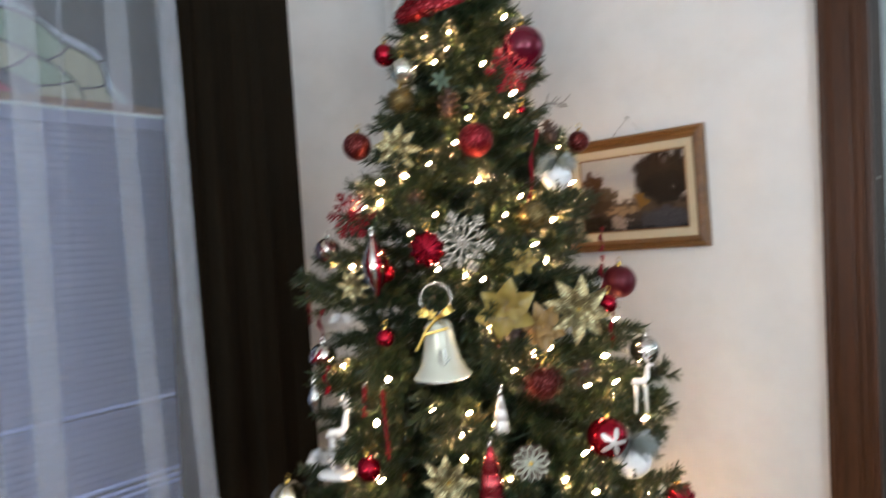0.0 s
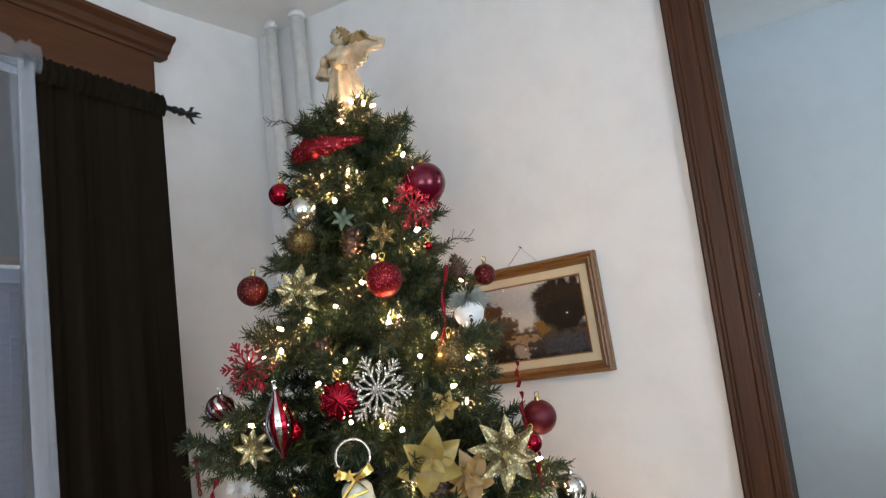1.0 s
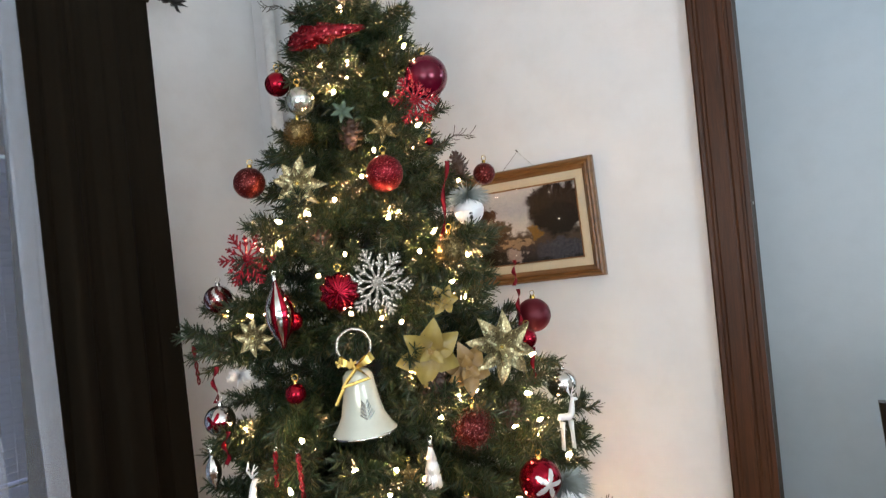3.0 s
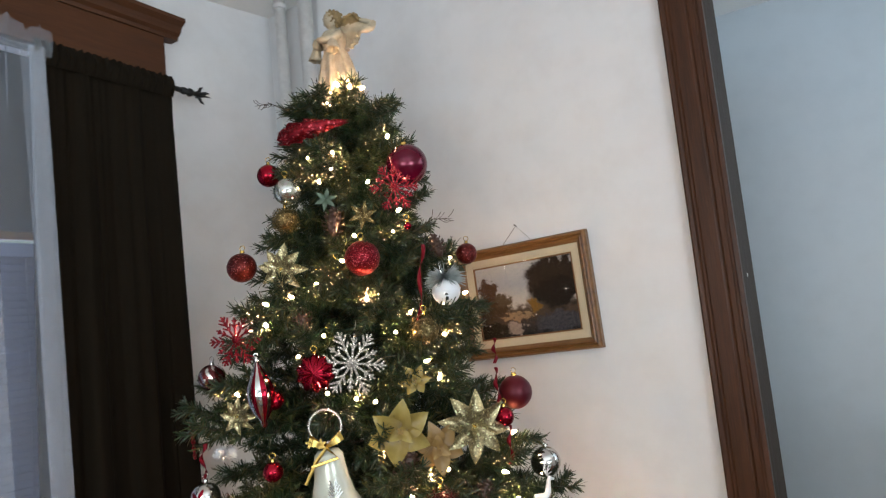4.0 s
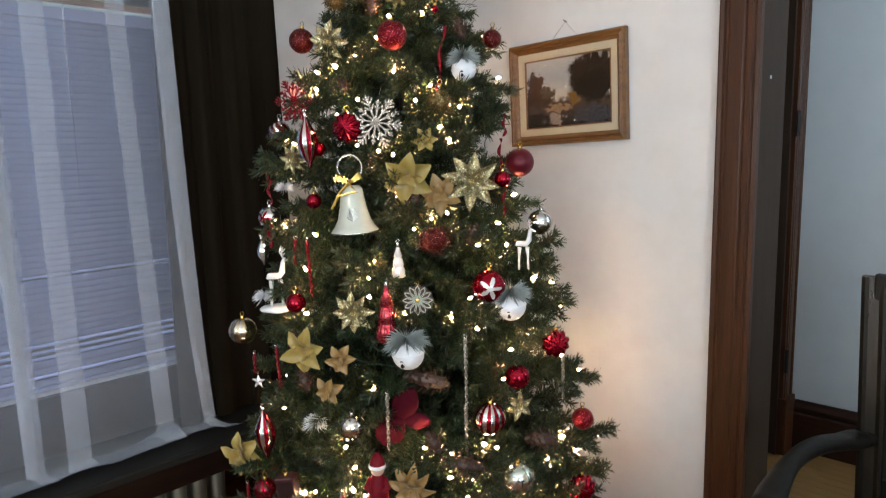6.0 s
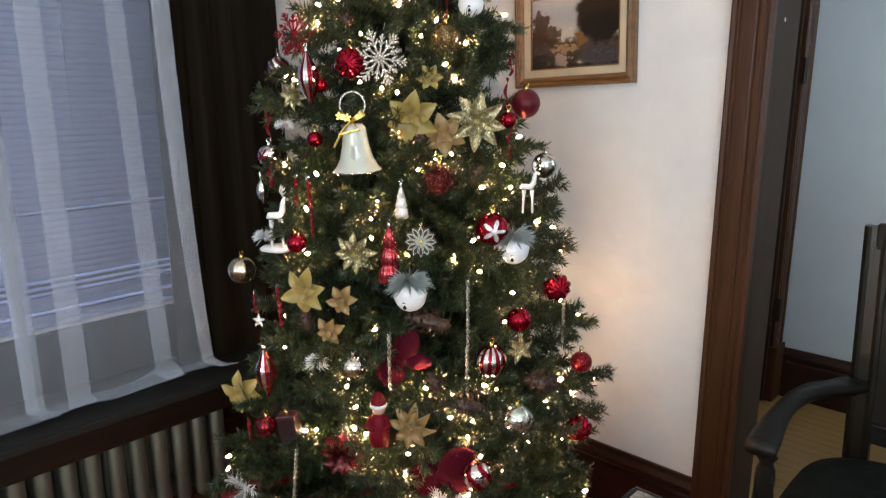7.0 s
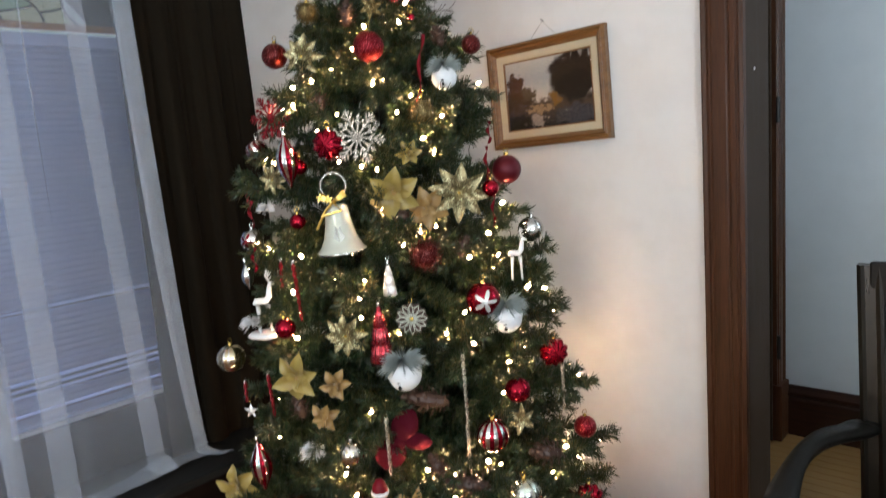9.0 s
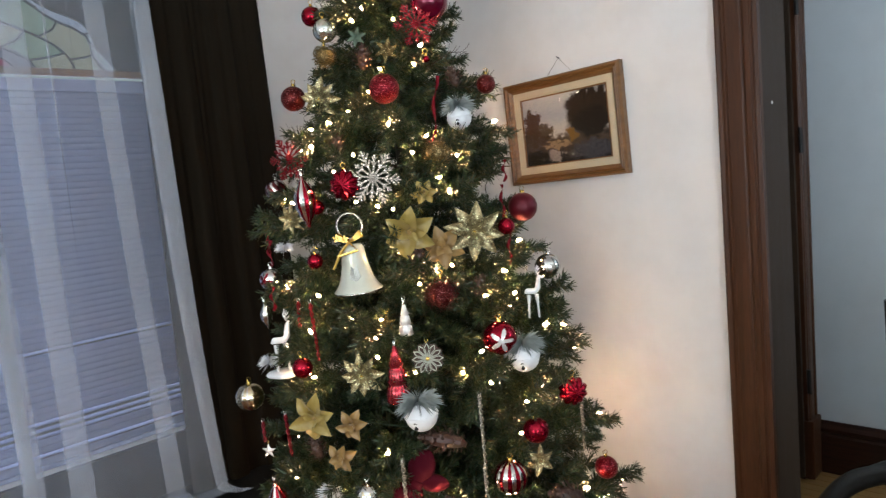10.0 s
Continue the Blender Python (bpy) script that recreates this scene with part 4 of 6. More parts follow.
def medallion(x, y, z, size, label):
    ob = place("medallion_ornament", x, y, z, label, "ornament")
    r = size / 2
    part("disc", lathe(bmesh.new(), [(0, -0.003), (r, -0.003), (r, 0.003), (0, 0.003)], 72, pose(0, 0, 0, 0, 90), lambda a, i: 0.86 + 0.15 * abs(math.cos(6 * a))), CONE_SCALE, ob)
    for k in range(12):
        bm = bmesh.new()
        a = 2 * math.pi * k / 12
        tip = (math.cos(a) * r * 0.97, math.sin(a) * r * 0.97)
        for turn in (-0.20, 0.20):
            root = (math.cos(a) * r * 0.14, math.sin(a) * r * 0.14)
            side = (math.cos(a + turn) * r * 0.72, math.sin(a + turn) * r * 0.72)
            bar(bm, root, side, r * 0.055, 0.004)
            bar(bm, side, tip, r * 0.06, 0.004)
        bm.transform(pose(0.0050, 0, 0))
        part("spoke", bm, CREAM, ob, "raised cream outline")
    part("hub", lathe(bmesh.new(), [(0, 0.003), (r * 0.14, 0.003), (r * 0.10, 0.007), (0, 0.008)], 12, pose(0, 0, 0, 0, 90)), GOLD, ob)
    part("loop", tube(bmesh.new(), [(0, 0.004 * math.cos(k * 0.7), r + 0.004 + 0.004 * math.sin(k * 0.7)) for k in range(10)], 0.0008, 5), GOLD, ob)


def star(x, y, z, size, material, label):
    ob = place("star_ornament", x, y, z, label, "star")
    r, bm = size / 2, bmesh.new()
    ring = [bm.verts.new((0, q * math.sin(a), q * math.cos(a))) for a, q in ((math.pi * k / 5, r if k % 2 == 0 else r * 0.42) for k in range(10))]
    for s in (0.006, -0.006):
        c = bm.verts.new((s, 0, 0))
        for k in range(10):
            bm.faces.new((c, ring[k], ring[(k + 1) % 10]) if s > 0 else (c, ring[(k + 1) % 10], ring[k]))
    part("body", bm, material, ob)
    part("loop", tube(bmesh.new(), [(0, 0.003 * math.cos(k * 0.7), r + 0.003 + 0.003 * math.sin(k * 0.7)) for k in range(10)], 0.0007, 5), GOLD, ob)


def drop(x, y, z, size, material, second, label):
    """A pointed drop with alternating stripes."""
    ob = place("drop_ornament", x, y, z, label, "ornament", 3)
    h = size / 2
    prof = [(0, -h), (0.035 * size, -h * 0.94), (0.05 * size, -h * 0.78), (0.13 * size, -h * 0.55), (0.19 * size, -h * 0.25), (0.205 * size, 0), (0.19 * size, h * 0.22), (0.14 * size, h * 0.45), (0.08 * size, h * 0.66), (0.04 * size, h * 0.82), (0.028 * size, h * 0.95), (0, h * 0.96)]
    bm = lathe(bmesh.new(), prof, 48, ripple=lambda a, i: 1 + 0.03 * math.cos(8 * a))
    for f in bm.faces:
        c = f.calc_center_median()
        if (math.atan2(c.y, c.x) * 8 / (2 * math.pi)) % 1 < 0.5:
            f.material_index = 1
    part("body", bm, [material, second], ob, smooth=True)
    hanger(ob, h, 0.005, SILVER, 0.004)


def mini_tree(x, y, z, size, material, label):
    ob = place("tree_ornament", x, y, z, label, "ornament")
    h = size / 2
    prof = [(0, -h), (0.16 * size, -h), (0.20 * size, -h * 0.92), (0.175 * size, -h * 0.45), (0.135 * size, -h * 0.36), (0.165 * size, -h * 0.28), (0.125 * size, h * 0.15), (0.09 * size, h * 0.22), (0.12 * size, h * 0.28), (0.05 * size, h * 0.78), (0.02 * size, h), (0, h)]
    part("body", lathe(bmesh.new(), prof, 64, ripple=lambda a, i: 1 + 0.05 * math.cos(16 * a)), material, ob, smooth=True)
    hanger(ob, h, 0.004, SILVER, 0.004)


def icicle(x, y, z, size, material, label):
    """A stick of two strands twisted together."""
    ob = place("icicle_ornament", x, y, z, label, "icicle", (x * 733) % 12 - 6)
    for ph in (0, math.pi):
        n = max(16, int(size / 0.0022))
        pts = [(0.0026 * math.cos(k * 0.42 + ph), 0.0026 * math.sin(k * 0.42 + ph), size / 2 - size * k / n) for k in range(n + 1)]
        part("strand", tube(bmesh.new(), pts, [0.0030 * (1 - 0.45 * k / n) for k in range(n + 1)], 6), material, ob, smooth=True)
    part("loop", tube(bmesh.new(), [(0, 0.004 * math.cos(k * 0.7), size / 2 + 0.004 + 0.004 * math.sin(k * 0.7)) for k in range(10)], 0.0008, 5), SILVER, ob)


def pinecone(x, y, z, size, label):
    rng = random.Random(int(x * 991))
    ob = place("pine_cone", x, y, z, label, "pine cone", 78 if "long" in label or "frosted" in label else rng.uniform(-30, 30))
    h, verts_of = size * (0.85 if "long" in label else 0.62), bmesh.new()
    lathe(verts_of, [(0, -h), (size * 0.2, -h * 0.7), (size * 0.3, 0), (size * 0.18, h * 0.7), (0, h)], 10)
    part("core", verts_of, CONE_SCALE, ob)
    key = ("scale", round(size, 3))
    if key not in PLANKS:
        bm = bmesh.new()
        w = size * 0.13
        v = [bm.verts.new(c) for c in ((0, -w * 0.5, 0), (0, w * 0.5, 0), (size * 0.28, w, size * 0.05), (size * 0.36, 0, size * 0.10), (size * 0.28, -w, size * 0.05), (size * 0.3, 0, -size * 0.01))]
        for f in ((0, 1, 2, 3), (0, 3, 4), (0, 5, 2, 1), (0, 4, 5), (5, 3, 2), (5, 4, 3)):
            bm.faces.new([v[i] for i in f])
        PLANKS[key] = mesh_of(bm, "scale", CONE_SCALE)
    n = 34
    for k in range(n):
        t = (k + 0.5) / n
        s = new("scale", PLANKS[key])
        s.parent = ob
        zz = -h + 2 * h * t
        s.matrix_basis = Matrix.Translation((0, 0, zz * 0.9)) @ Matrix.Rotation(k * 2.4, 4, "Z") @ Matrix.Translation((size * 0.2 * math.sin(math.pi * min(1, t + 0.1)), 0, 0)) @ Matrix.Rotation(-radians(70 * t - 15), 4, "Y") @ Matrix.Scale(0.6 + 0.5 * math.sin(math.pi * t), 4)


def tuft(bm, n, length, rng, width=0.0007, cone=1.4):
    for _ in range(n):
        d = Vector((rng.uniform(-1, 1), rng.uniform(-1, 1), rng.uniform(-0.2, cone))).normalized()
        s = d.orthogonal().normalized() * width
        ln = length * rng.uniform(0.5, 1)
        v = [bm.verts.new(c) for c in (-s, s, d * ln * 0.6 + s * 1.3 + Vector((0, 0, -0.08 * ln)), d * ln + Vector((0, 0, -0.25 * ln)))]
        bm.faces.new(v)


def puff(x, y, z, size, material, label):
    ob = place("feather_tuft", x, y, z, label, "feather")
    rng, bm = random.Random(int(z * 1000)), bmesh.new()
    tuft(bm, 420, size * 0.55, rng, 0.0009, 1.0)
    part("plume", bm, material, ob)
    part("stem", tube(bmesh.new(), [(0, 0, 0), (-0.03, 0, -0.01)], 0.0015, 5), BARK, ob)


def tinsel(x, y, z, size, material, label):
    """A ball of loose metallic curls."""
    ob = place("tinsel_ball", x, y, z, label, "ornament")
    rng, bm = random.Random(int(x * 1000)), bmesh.new()
    r = size / 2
    for _ in range(420):
        d = Vector((rng.gauss(0, 1), rng.gauss(0, 1), rng.gauss(0, 1))).normalized()
        t = d.orthogonal().normalized()
        t = (t * math.cos(rng.uniform(0, 6.3)) + d.cross(t) * math.sin(rng.uniform(0, 6.3))).normalized()
        p = d * r * rng.uniform(0.75, 1)
        q, w = p + t * r * 0.3 + d * r * 0.05, d.cross(t) * 0.0008
        bm.faces.new([bm.verts.new(c) for c in (p - w, p + w, q + w, q - w)])
    bmesh.ops.create_icosphere(bm, subdivisions=2, radius=r * 0.78)
    part("tinsel", bm, material, ob)
    hanger(ob, r, 0.004)


def jingle(x, y, z, size, label):
    ob = place("jingle_bell", x, y, z, label, "bell", 6)
    r = size / 2
    prof = [(r * math.sin(math.pi * i / 18), -r * math.cos(math.pi * i / 18)) for i in range(19)]
    prof[0], prof[-1] = (0, -r), (0, r)
    part("shell", lathe(bmesh.new(), prof, 40), WHITE, ob, smooth=True)
    part("band", lathe(bmesh.new(), [(r * 0.99, -0.0015), (r * 1.04, -0.001), (r * 1.04, 0.001), (r * 0.99, 0.0015)], 40), WHITE, ob)
    for yaw in (-20, 100):
        bm = bmesh.new()
        for k in range(2):
            lathe(bm, [(0, 0.0), (r * 0.12, 0.0), (r * 0.12, 0.002), (0, 0.002)], 14, pose(r * 0.90, 0, -r * 0.45 * (0.55 + k * 0.6), 0, 90 + 28))
        box(bm, r * 0.86, r * 0.93, -r * 0.05, r * 0.05, -r * 0.6, -r * 0.2)
        s = part("slot", bm, BLACK, ob)
        s.matrix_basis = pose(0, 0, 0, 0, 0, yaw)
    rng, bm = random.Random(3), bmesh.new()
    tuft(bm, 420, r * 1.7, rng, 0.0011, 0.5)
    bm.transform(pose(r * 0.2, 0, r * 0.95))
    part("plume", bm, GREY_FEATHER, ob, "grey-green feather tuft")
    part("loop", tube(bmesh.new(), [(0, 0.002, r), (0, 0.006, r + 0.03), (0, -0.006, r + 0.03), (0, -0.002, r)], 0.0008, 5), SILVER, ob)


def ribbon(x, y, z, size, label):
    ob = place("ribbon_strip", x, y, z, label, "ribbon", (z * 431) % 16 - 8)
    bm, n, rows = bmesh.new(), 24, []
    for k in range(n + 1):
        t = k / n
        a = t * 7 + x * 9
        w = 0.0045
        c = Vector((0.004 * math.sin(5 * t), 0.004 * math.sin(9 * t + 1), size * (0.5 - t)))
        s = Vector((math.sin(a), math.cos(a), 0)) * w
        e = Vector((math.cos(a), -math.sin(a), 0)) * 0.0005
        rows.append([bm.verts.new(c + q) for q in (-s - e, s - e, s + e, -s + e)])
    for a, b in zip(rows, rows[1:]):
        for j in range(4):
            bm.faces.new((a[j], a[(j + 1) % 4], b[(j + 1) % 4], b[j]))
    part("strip", bm, RIBBON_RED, ob, smooth=True)


def bow_loop(width, height, depth, turn):
    """One loop of a bow, a bent band with thickness."""
    bm, n, rows = bmesh.new(), 18, []
    for k in range(n + 1):
        a = -math.pi + 2 * math.pi * k / n
        c = Vector((depth * 0.6 * math.sin(a), width * (0.5 + 0.5 * math.cos(a)), 0))
        pinch = 0.25 + 0.75 * (0.5 + 0.5 * math.cos(a))
        rows.append([bm.verts.new(c + Vector((0, 0, height * 0.5 * s * pinch + 0.06 * height * math.sin(3 * a)))) for s in (-1, -0.3, 0.3, 1)])
    for a, b in zip(rows, rows[1:]):
        for j in range(3):
            bm.faces.new((a[j], b[j], b[j + 1], a[j + 1]))
    bm.transform(Matrix.Rotation(turn, 4, "X"))
    return bm


def swag(x, y, z, size, material, label):
    """A full, tapering sweep of sequinned cloth laid across the branches."""
    ob = place("sequin_swag", x, y, z, label, "ornament")
    n, bm, rows = 26, bmesh.new(), []
    for k in range(n + 1):
        t = k / n
        w = size * (0.02 + 0.14 * math.sin(math.pi * min(1, t ** 0.6)) ** 0.8 * (1 - 0.45 * t))
        c = Vector((0.01 + 0.012 * math.sin(3 * t), size * (t - 0.5), size * (-0.10 + 0.22 * math.sqrt(t))))
        rows.append([bm.verts.new(c + Vector((0.6 * w * math.cos(a) * (1 + 0.30 * math.sin(5 * a + 9 * t)), 0.012 * math.sin(7 * a + 13 * t), w * math.sin(a) * (1 + 0.22 * math.sin(4 * a + 17 * t) + 0.12 * math.sin(31 * t))))) for a in (2 * math.pi * j / 16 for j in range(16))])
    for a, b in zip(rows, rows[1:]):
        for j in range(16):
            bm.faces.new((a[j], b[j], b[(j + 1) % 16], a[(j + 1) % 16]))
    bmesh.ops.recalc_face_normals(bm, faces=bm.faces)
    part("cloth", bm, material, ob, smooth=True)
    part("clip", tube(bmesh.new(), [(0, 0, -0.01), (-0.03, 0, -0.02)], 0.002, 5), GOLD, ob)


def cloth_bow(x, y, z, size, label, tilt):
    """Soft velvet lobes and a knot, crumpled among the branches."""
    ob = place("velvet_bow", x, y, z, label, "bow", tilt)
    for turn, w, h in ((12, 0.27, 0.21), (172, 0.24, 0.24), (-62, 0.22, 0.14)):
        a = radians(turn)
        prof = [(size * w * math.sin(math.pi * k / 14), -size * h * math.cos(math.pi * k / 14)) for k in range(15)]
        prof[0], prof[-1] = (0, -size * h), (0, size * h)
        bm = lathe(bmesh.new(), prof, 36, ripple=lambda q, i: 1 + 0.10 * math.sin(3 * q + 0.5 * i) + 0.06 * math.sin(7 * q - 0.8 * i))
        bm.transform(Matrix.Diagonal((0.42, 1, 1, 1)))
        bm.transform(pose(0, size * 0.26 * math.cos(a), size * 0.26 * math.sin(a), turn))
        part("bow_loop", bm, VELVET, ob, smooth=True)
    part("knot", lathe(bmesh.new(), [(0, -0.1 * size), (0.07 * size, -0.08 * size), (0.085 * size, 0), (0.07 * size, 0.08 * size), (0, 0.1 * size)], 14, pose(0.06 * size, 0, 0)), VELVET, ob, smooth=True)


def twig(x, y, z, size, label):
    ob = place("bare_twig", x, y, z, label, "twig")
    rng = random.Random(int(x * 1000))
    side = 1 if x > TX else -1
    bm = bmesh.new()
    tube(bm, [(0, -side * size * 0.2, -size * 0.1), (0.01, side * size * 0.2, size * 0.12), (0.015, side * size * 0.6, size * 0.1)], [0.0014, 0.0011, 0.0006], 5)
    for k in range(9):
        p = Vector((0.01, side * size * (0.05 + 0.06 * k), size * (0.06 + 0.01 * k)))
        d = Vector((rng.uniform(-0.4, 0.4), side * rng.uniform(0.2, 1), rng.uniform(-0.7, 1.0))).normalized()
        tube(bm, [p, p + d * size * 0.12, p + d * size * 0.2 + Vector((0, 0, 0.004))], [0.0008, 0.0007, 0.0009], 4)
    part("spray", bm, BARK, ob)


def tag(x, y, z, size, label):
    ob = place("box_ornament", x, y, z, label, "ornament", 8)
    part("body", B(-size * 0.2, size * 0.2, -size * 0.27, size * 0.27, -size * 0.5, size * 0.5, bevel=0.003), plain("maroon_lacquer", (0.016, 0.0035, 0.004), 0.4, coat=0.2), ob)
    part("lid", B(-size * 0.21, size * 0.21, -size * 0.28, size * 0.28, size * 0.38, size * 0.52, bevel=0.003), plain("maroon_lid", (0.04, 0.006, 0.008), 0.4), ob)
    hanger(ob, size * 0.52, 0.004)


def frost_spray(x, y, z, size, label):
    ob = place("frosted_spray", x, y, z, label, "sprig")
    rng = random.Random(int(x * 900))
    for k in range(5):
        bm = bmesh.new()
        d = Vector((0.5, rng.uniform(-1, 1), rng.uniform(-0.3, 0.9))).normalized()
        for i in range(70):
            t = rng.random()
            e = (d * 0.7 + Vector((rng.uniform(-1, 1), rng.uniform(-1, 1), rng.uniform(-1, 1))) * 0.6).normalized()
            s = e.orthogonal().normalized() * 0.0013
            p = d * size * 0.55 * t
            bm.faces.new([bm.verts.new(c) for c in (p - s, p + s, p + e * 0.02 + s * 0.6, p + e * 0.02 - s * 0.6)])
        tube(bm, [(0, 0, 0), d * size * 0.55], 0.0012, 5)
        part("sprig", bm, WHITE_FEATHER, ob)


def bell(x, y, z, size, label):
    """A large open bell under a gold bow and a rope ring."""
    ob = place("bell_ornament", x, y, z, label, "bell", 3)
    r = size / 2
    prof = [(0, r), (r * 0.34, r * 0.97), (r * 0.46, r * 0.82), (r * 0.5, r * 0.5), (r * 0.56, r * 0.1), (r * 0.68, -r * 0.4), (r * 0.85, -r * 0.72), (r, -r * 0.90), (r * 1.0, -r * 0.95), (r * 0.96, -r * 0.95), (r * 0.8, -r * 0.68), (r * 0.62, -r * 0.3), (r * 0.5, r * 0.1), (r * 0.42, r * 0.7), (0, r * 0.9)]
    part("shell", lathe(bmesh.new(), prof, 48), CREAM, ob, "cream pearl shell", smooth=True)
    part("rim", lathe(bmesh.new(), [(r * 0.98, -r * 0.99), (r * 1.03, -r * 0.95), (r * 0.99, -r * 0.90), (r * 0.95, -r * 0.95), (r * 0.98, -r * 0.99)], 48), SILVER, ob, smooth=True)
    for s, yaw in ((1, 12), (-1, 30)):
        bm = bmesh.new()
        for k in range(5):
            bar(bm, (s * 0.002, -r * 0.1 * k), (s * (0.006 + 0.002 * k), -r * 0.1 * k + r * 0.18), r * 0.05, 0.002)
        bm.transform(pose(r * 0.60, r * 0.1, -r * 0.05, 0, -12, yaw))
        part("sprig_relief", bm, SILVER, ob, "silver sprig relief")
    part("clapper", lathe(bmesh.new(), [(0, -r * 1.08), (r * 0.12, -r * 1.02), (r * 0.12, -r * 0.9), (0, -r * 0.8)], 12), GOLD, ob, smooth=True)
    n = 90
    ringc, ringr = r * 1.72, r * 0.52
    for ph in (0, math.pi):
        pts = []
        for k in range(n + 1):
            a = 2 * math.pi * k / n
            q = ringr + 0.0018 * math.cos(24 * a + ph)
            pts.append((0.0018 * math.sin(24 * a + ph), q * math.sin(a), ringc + q * math.cos(a)))
        part("rope", tube(bmesh.new(), pts, 0.0019, 6, caps=False), SILVER, ob, "silver rope ring", smooth=True)
    for a in (0.5, math.pi - 0.5):
        bm = bow_loop(r * 0.62, r * 0.3, r * 0.3, a)
        bm.transform(pose(r * 0.3, 0, r * 1.1))
        part("bow_loop", bm, GOLD, ob, "gold foil bow", smooth=True)
    for s in (1, -1):
        bm = bmesh.new()
        tube(bm, [(r * 0.42, 0, r * 1.1), (r * 0.5, -r * 0.35 * s, r * 0.75), (r * 0.55, -r * (0.75 if s > 0 else 0.5), r * 0.1 if s > 0 else r * 0.6)], [0.003, 0.0035, 0.003], 5)
        part("tail", bm, GOLD, ob, "gold foil tail")
    for k in range(2):
        bm = bmesh.new()
        for j in range(5):
            a = 2 * math.pi * j / 5
            bar(bm, (0, 0), (r * 0.16 * math.sin(a), r * 0.16 * math.cos(a)), r * 0.09, 0.002)
        bm.transform(pose(r * 0.45, -r * 0.45 + k * r * 0.32, r * (1.32 - 0.08 * k)))
        part("star", bm, GOLD, ob)


def statue(bm, name, x, y, z, material, label, yaw=0.0):
    """A figure in one plain mesh, turned by yaw from facing the camera."""
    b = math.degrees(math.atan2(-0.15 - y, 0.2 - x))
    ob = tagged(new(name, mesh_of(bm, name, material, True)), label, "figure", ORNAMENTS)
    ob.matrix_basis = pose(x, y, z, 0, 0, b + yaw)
    return ob


def deer(x, y, z, size, label):
    bm, h = bmesh.new(), size / 2
    if "base" in label:
        lathe(bm, [(0, -h), (size * 0.22, -h), (size * 0.24, -h * 0.93), (size * 0.2, -h * 0.86), (0, -h * 0.84)], 18, ripple=lambda a, i: 1 + 0.12 * math.sin(3 * a + 1))
    for u, v in ((0.03, 0.10), (-0.03, 0.10), (0.03, -0.08), (-0.03, -0.08)):
        tube(bm, [(u * size, v * size, -h * 0.88), (u * size, v * size * 0.9, -h * 0.4), (u * size * 0.8, v * size * 0.8, -h * 0.05)], [size * 0.015, size * 0.016, size * 0.035], 8)
    tube(bm, [(0, -size * 0.13, h * 0.02), (0, -size * 0.1, h * 0.1), (0, size * 0.06, h * 0.08), (0, size * 0.11, h * 0.2), (0, size * 0.13, h * 0.5), (0, size * 0.15, h * 0.6), (0, size * 0.22, h * 0.55)], [size * 0.018, size * 0.050, size * 0.055, size * 0.050, size * 0.034, size * 0.036, size * 0.018], 12)
    for s in (1, -1):
        tube(bm, [(s * size * 0.015, size * 0.13, h * 0.66), (s * size * 0.07, size * 0.10, h * 0.82), (s * size * 0.08, size * 0.13, h)], [size * 0.012, size * 0.011, size * 0.006], 6)
        for t in (0.72, 0.85):
            tube(bm, [(s * size * (0.03 + (t - 0.66) * 0.2), size * 0.12, h * t), (s * size * 0.11, size * 0.15, h * (t + 0.1))], [size * 0.01, size * 0.005], 5)
    statue(bm, "deer_figure", x, y, z, WHITE, label, 20)


def holiday_figure(x, y, z, size, label):
    bm, h = bmesh.new(), size / 2
    lathe(bm, [(0, -h), (size * 0.18, -h), (size * 0.19, -h * 0.6), (size * 0.15, -h * 0.1), (size * 0.11, h * 0.15), (size * 0.05, h * 0.22), (0, h * 0.22)], 18)
    n0 = len(bm.faces)
    bm.faces.ensure_lookup_table()
    bmesh.ops.create_icosphere(bm, subdivisions=2, radius=size * 0.125, matrix=pose(0, 0, h * 0.36))
    for f in list(bm.faces)[n0:]:
        f.material_index = 2
    n1 = len(bm.faces)
    lathe(bm, [(size * 0.13, h * 0.42), (size * 0.155, h * 0.45), (size * 0.155, h * 0.54), (size * 0.13, h * 0.57)], 18)
    for f in list(bm.faces)[n1:]:
        f.material_index = 1
    n2 = len(bm.faces)
    lathe(bm, [(size * 0.14, h * 0.55), (size * 0.12, h * 0.75), (size * 0.06, h * 0.95), (0, h)], 18)
    for s in (1, -1):
        tube(bm, [(0, s * size * 0.12, h * 0.05), (size * 0.08, s * size * 0.19, -h * 0.25), (size * 0.16, s * size * 0.07, -h * 0.4)], [size * 0.05, size * 0.055, size * 0.04], 8)
    statue(bm, "holiday_figure", x, y, z, [RIBBON_RED, WHITE, FLESH], label)


# ---- ornaments on the tree ----
ball(-1.181, 1.041, 1.512, 0.060, SILVER, 'silver glass ball with dark swirled stripes', DARK_RED, 8)
snowflake(-1.072, 1.021, 1.590, 0.122, GLITTER_RED, 'red glittered snowflake ornament', 6)
drop(-0.968, 0.985, 1.478, 0.137, RED, SILVER, 'red and silver striped glass drop ornament')
ball(-0.958, 1.011, 1.460, 0.037, RED, 'small shiny red ball', '', 0)
rosette(-0.852, 1.024, 1.510, 0.072, RED, 'shiny red ball with a pressed star relief')
snowflake(-0.790, 1.063, 1.521, 0.136, GLITTER_SILVER, 'large silver glittered snowflake ornament', 6)
poinsettia(-1.044, 0.995, 1.434, 0.082, GLITTER_CREAM, 'pale gold glittered poinsettia flower', 2)
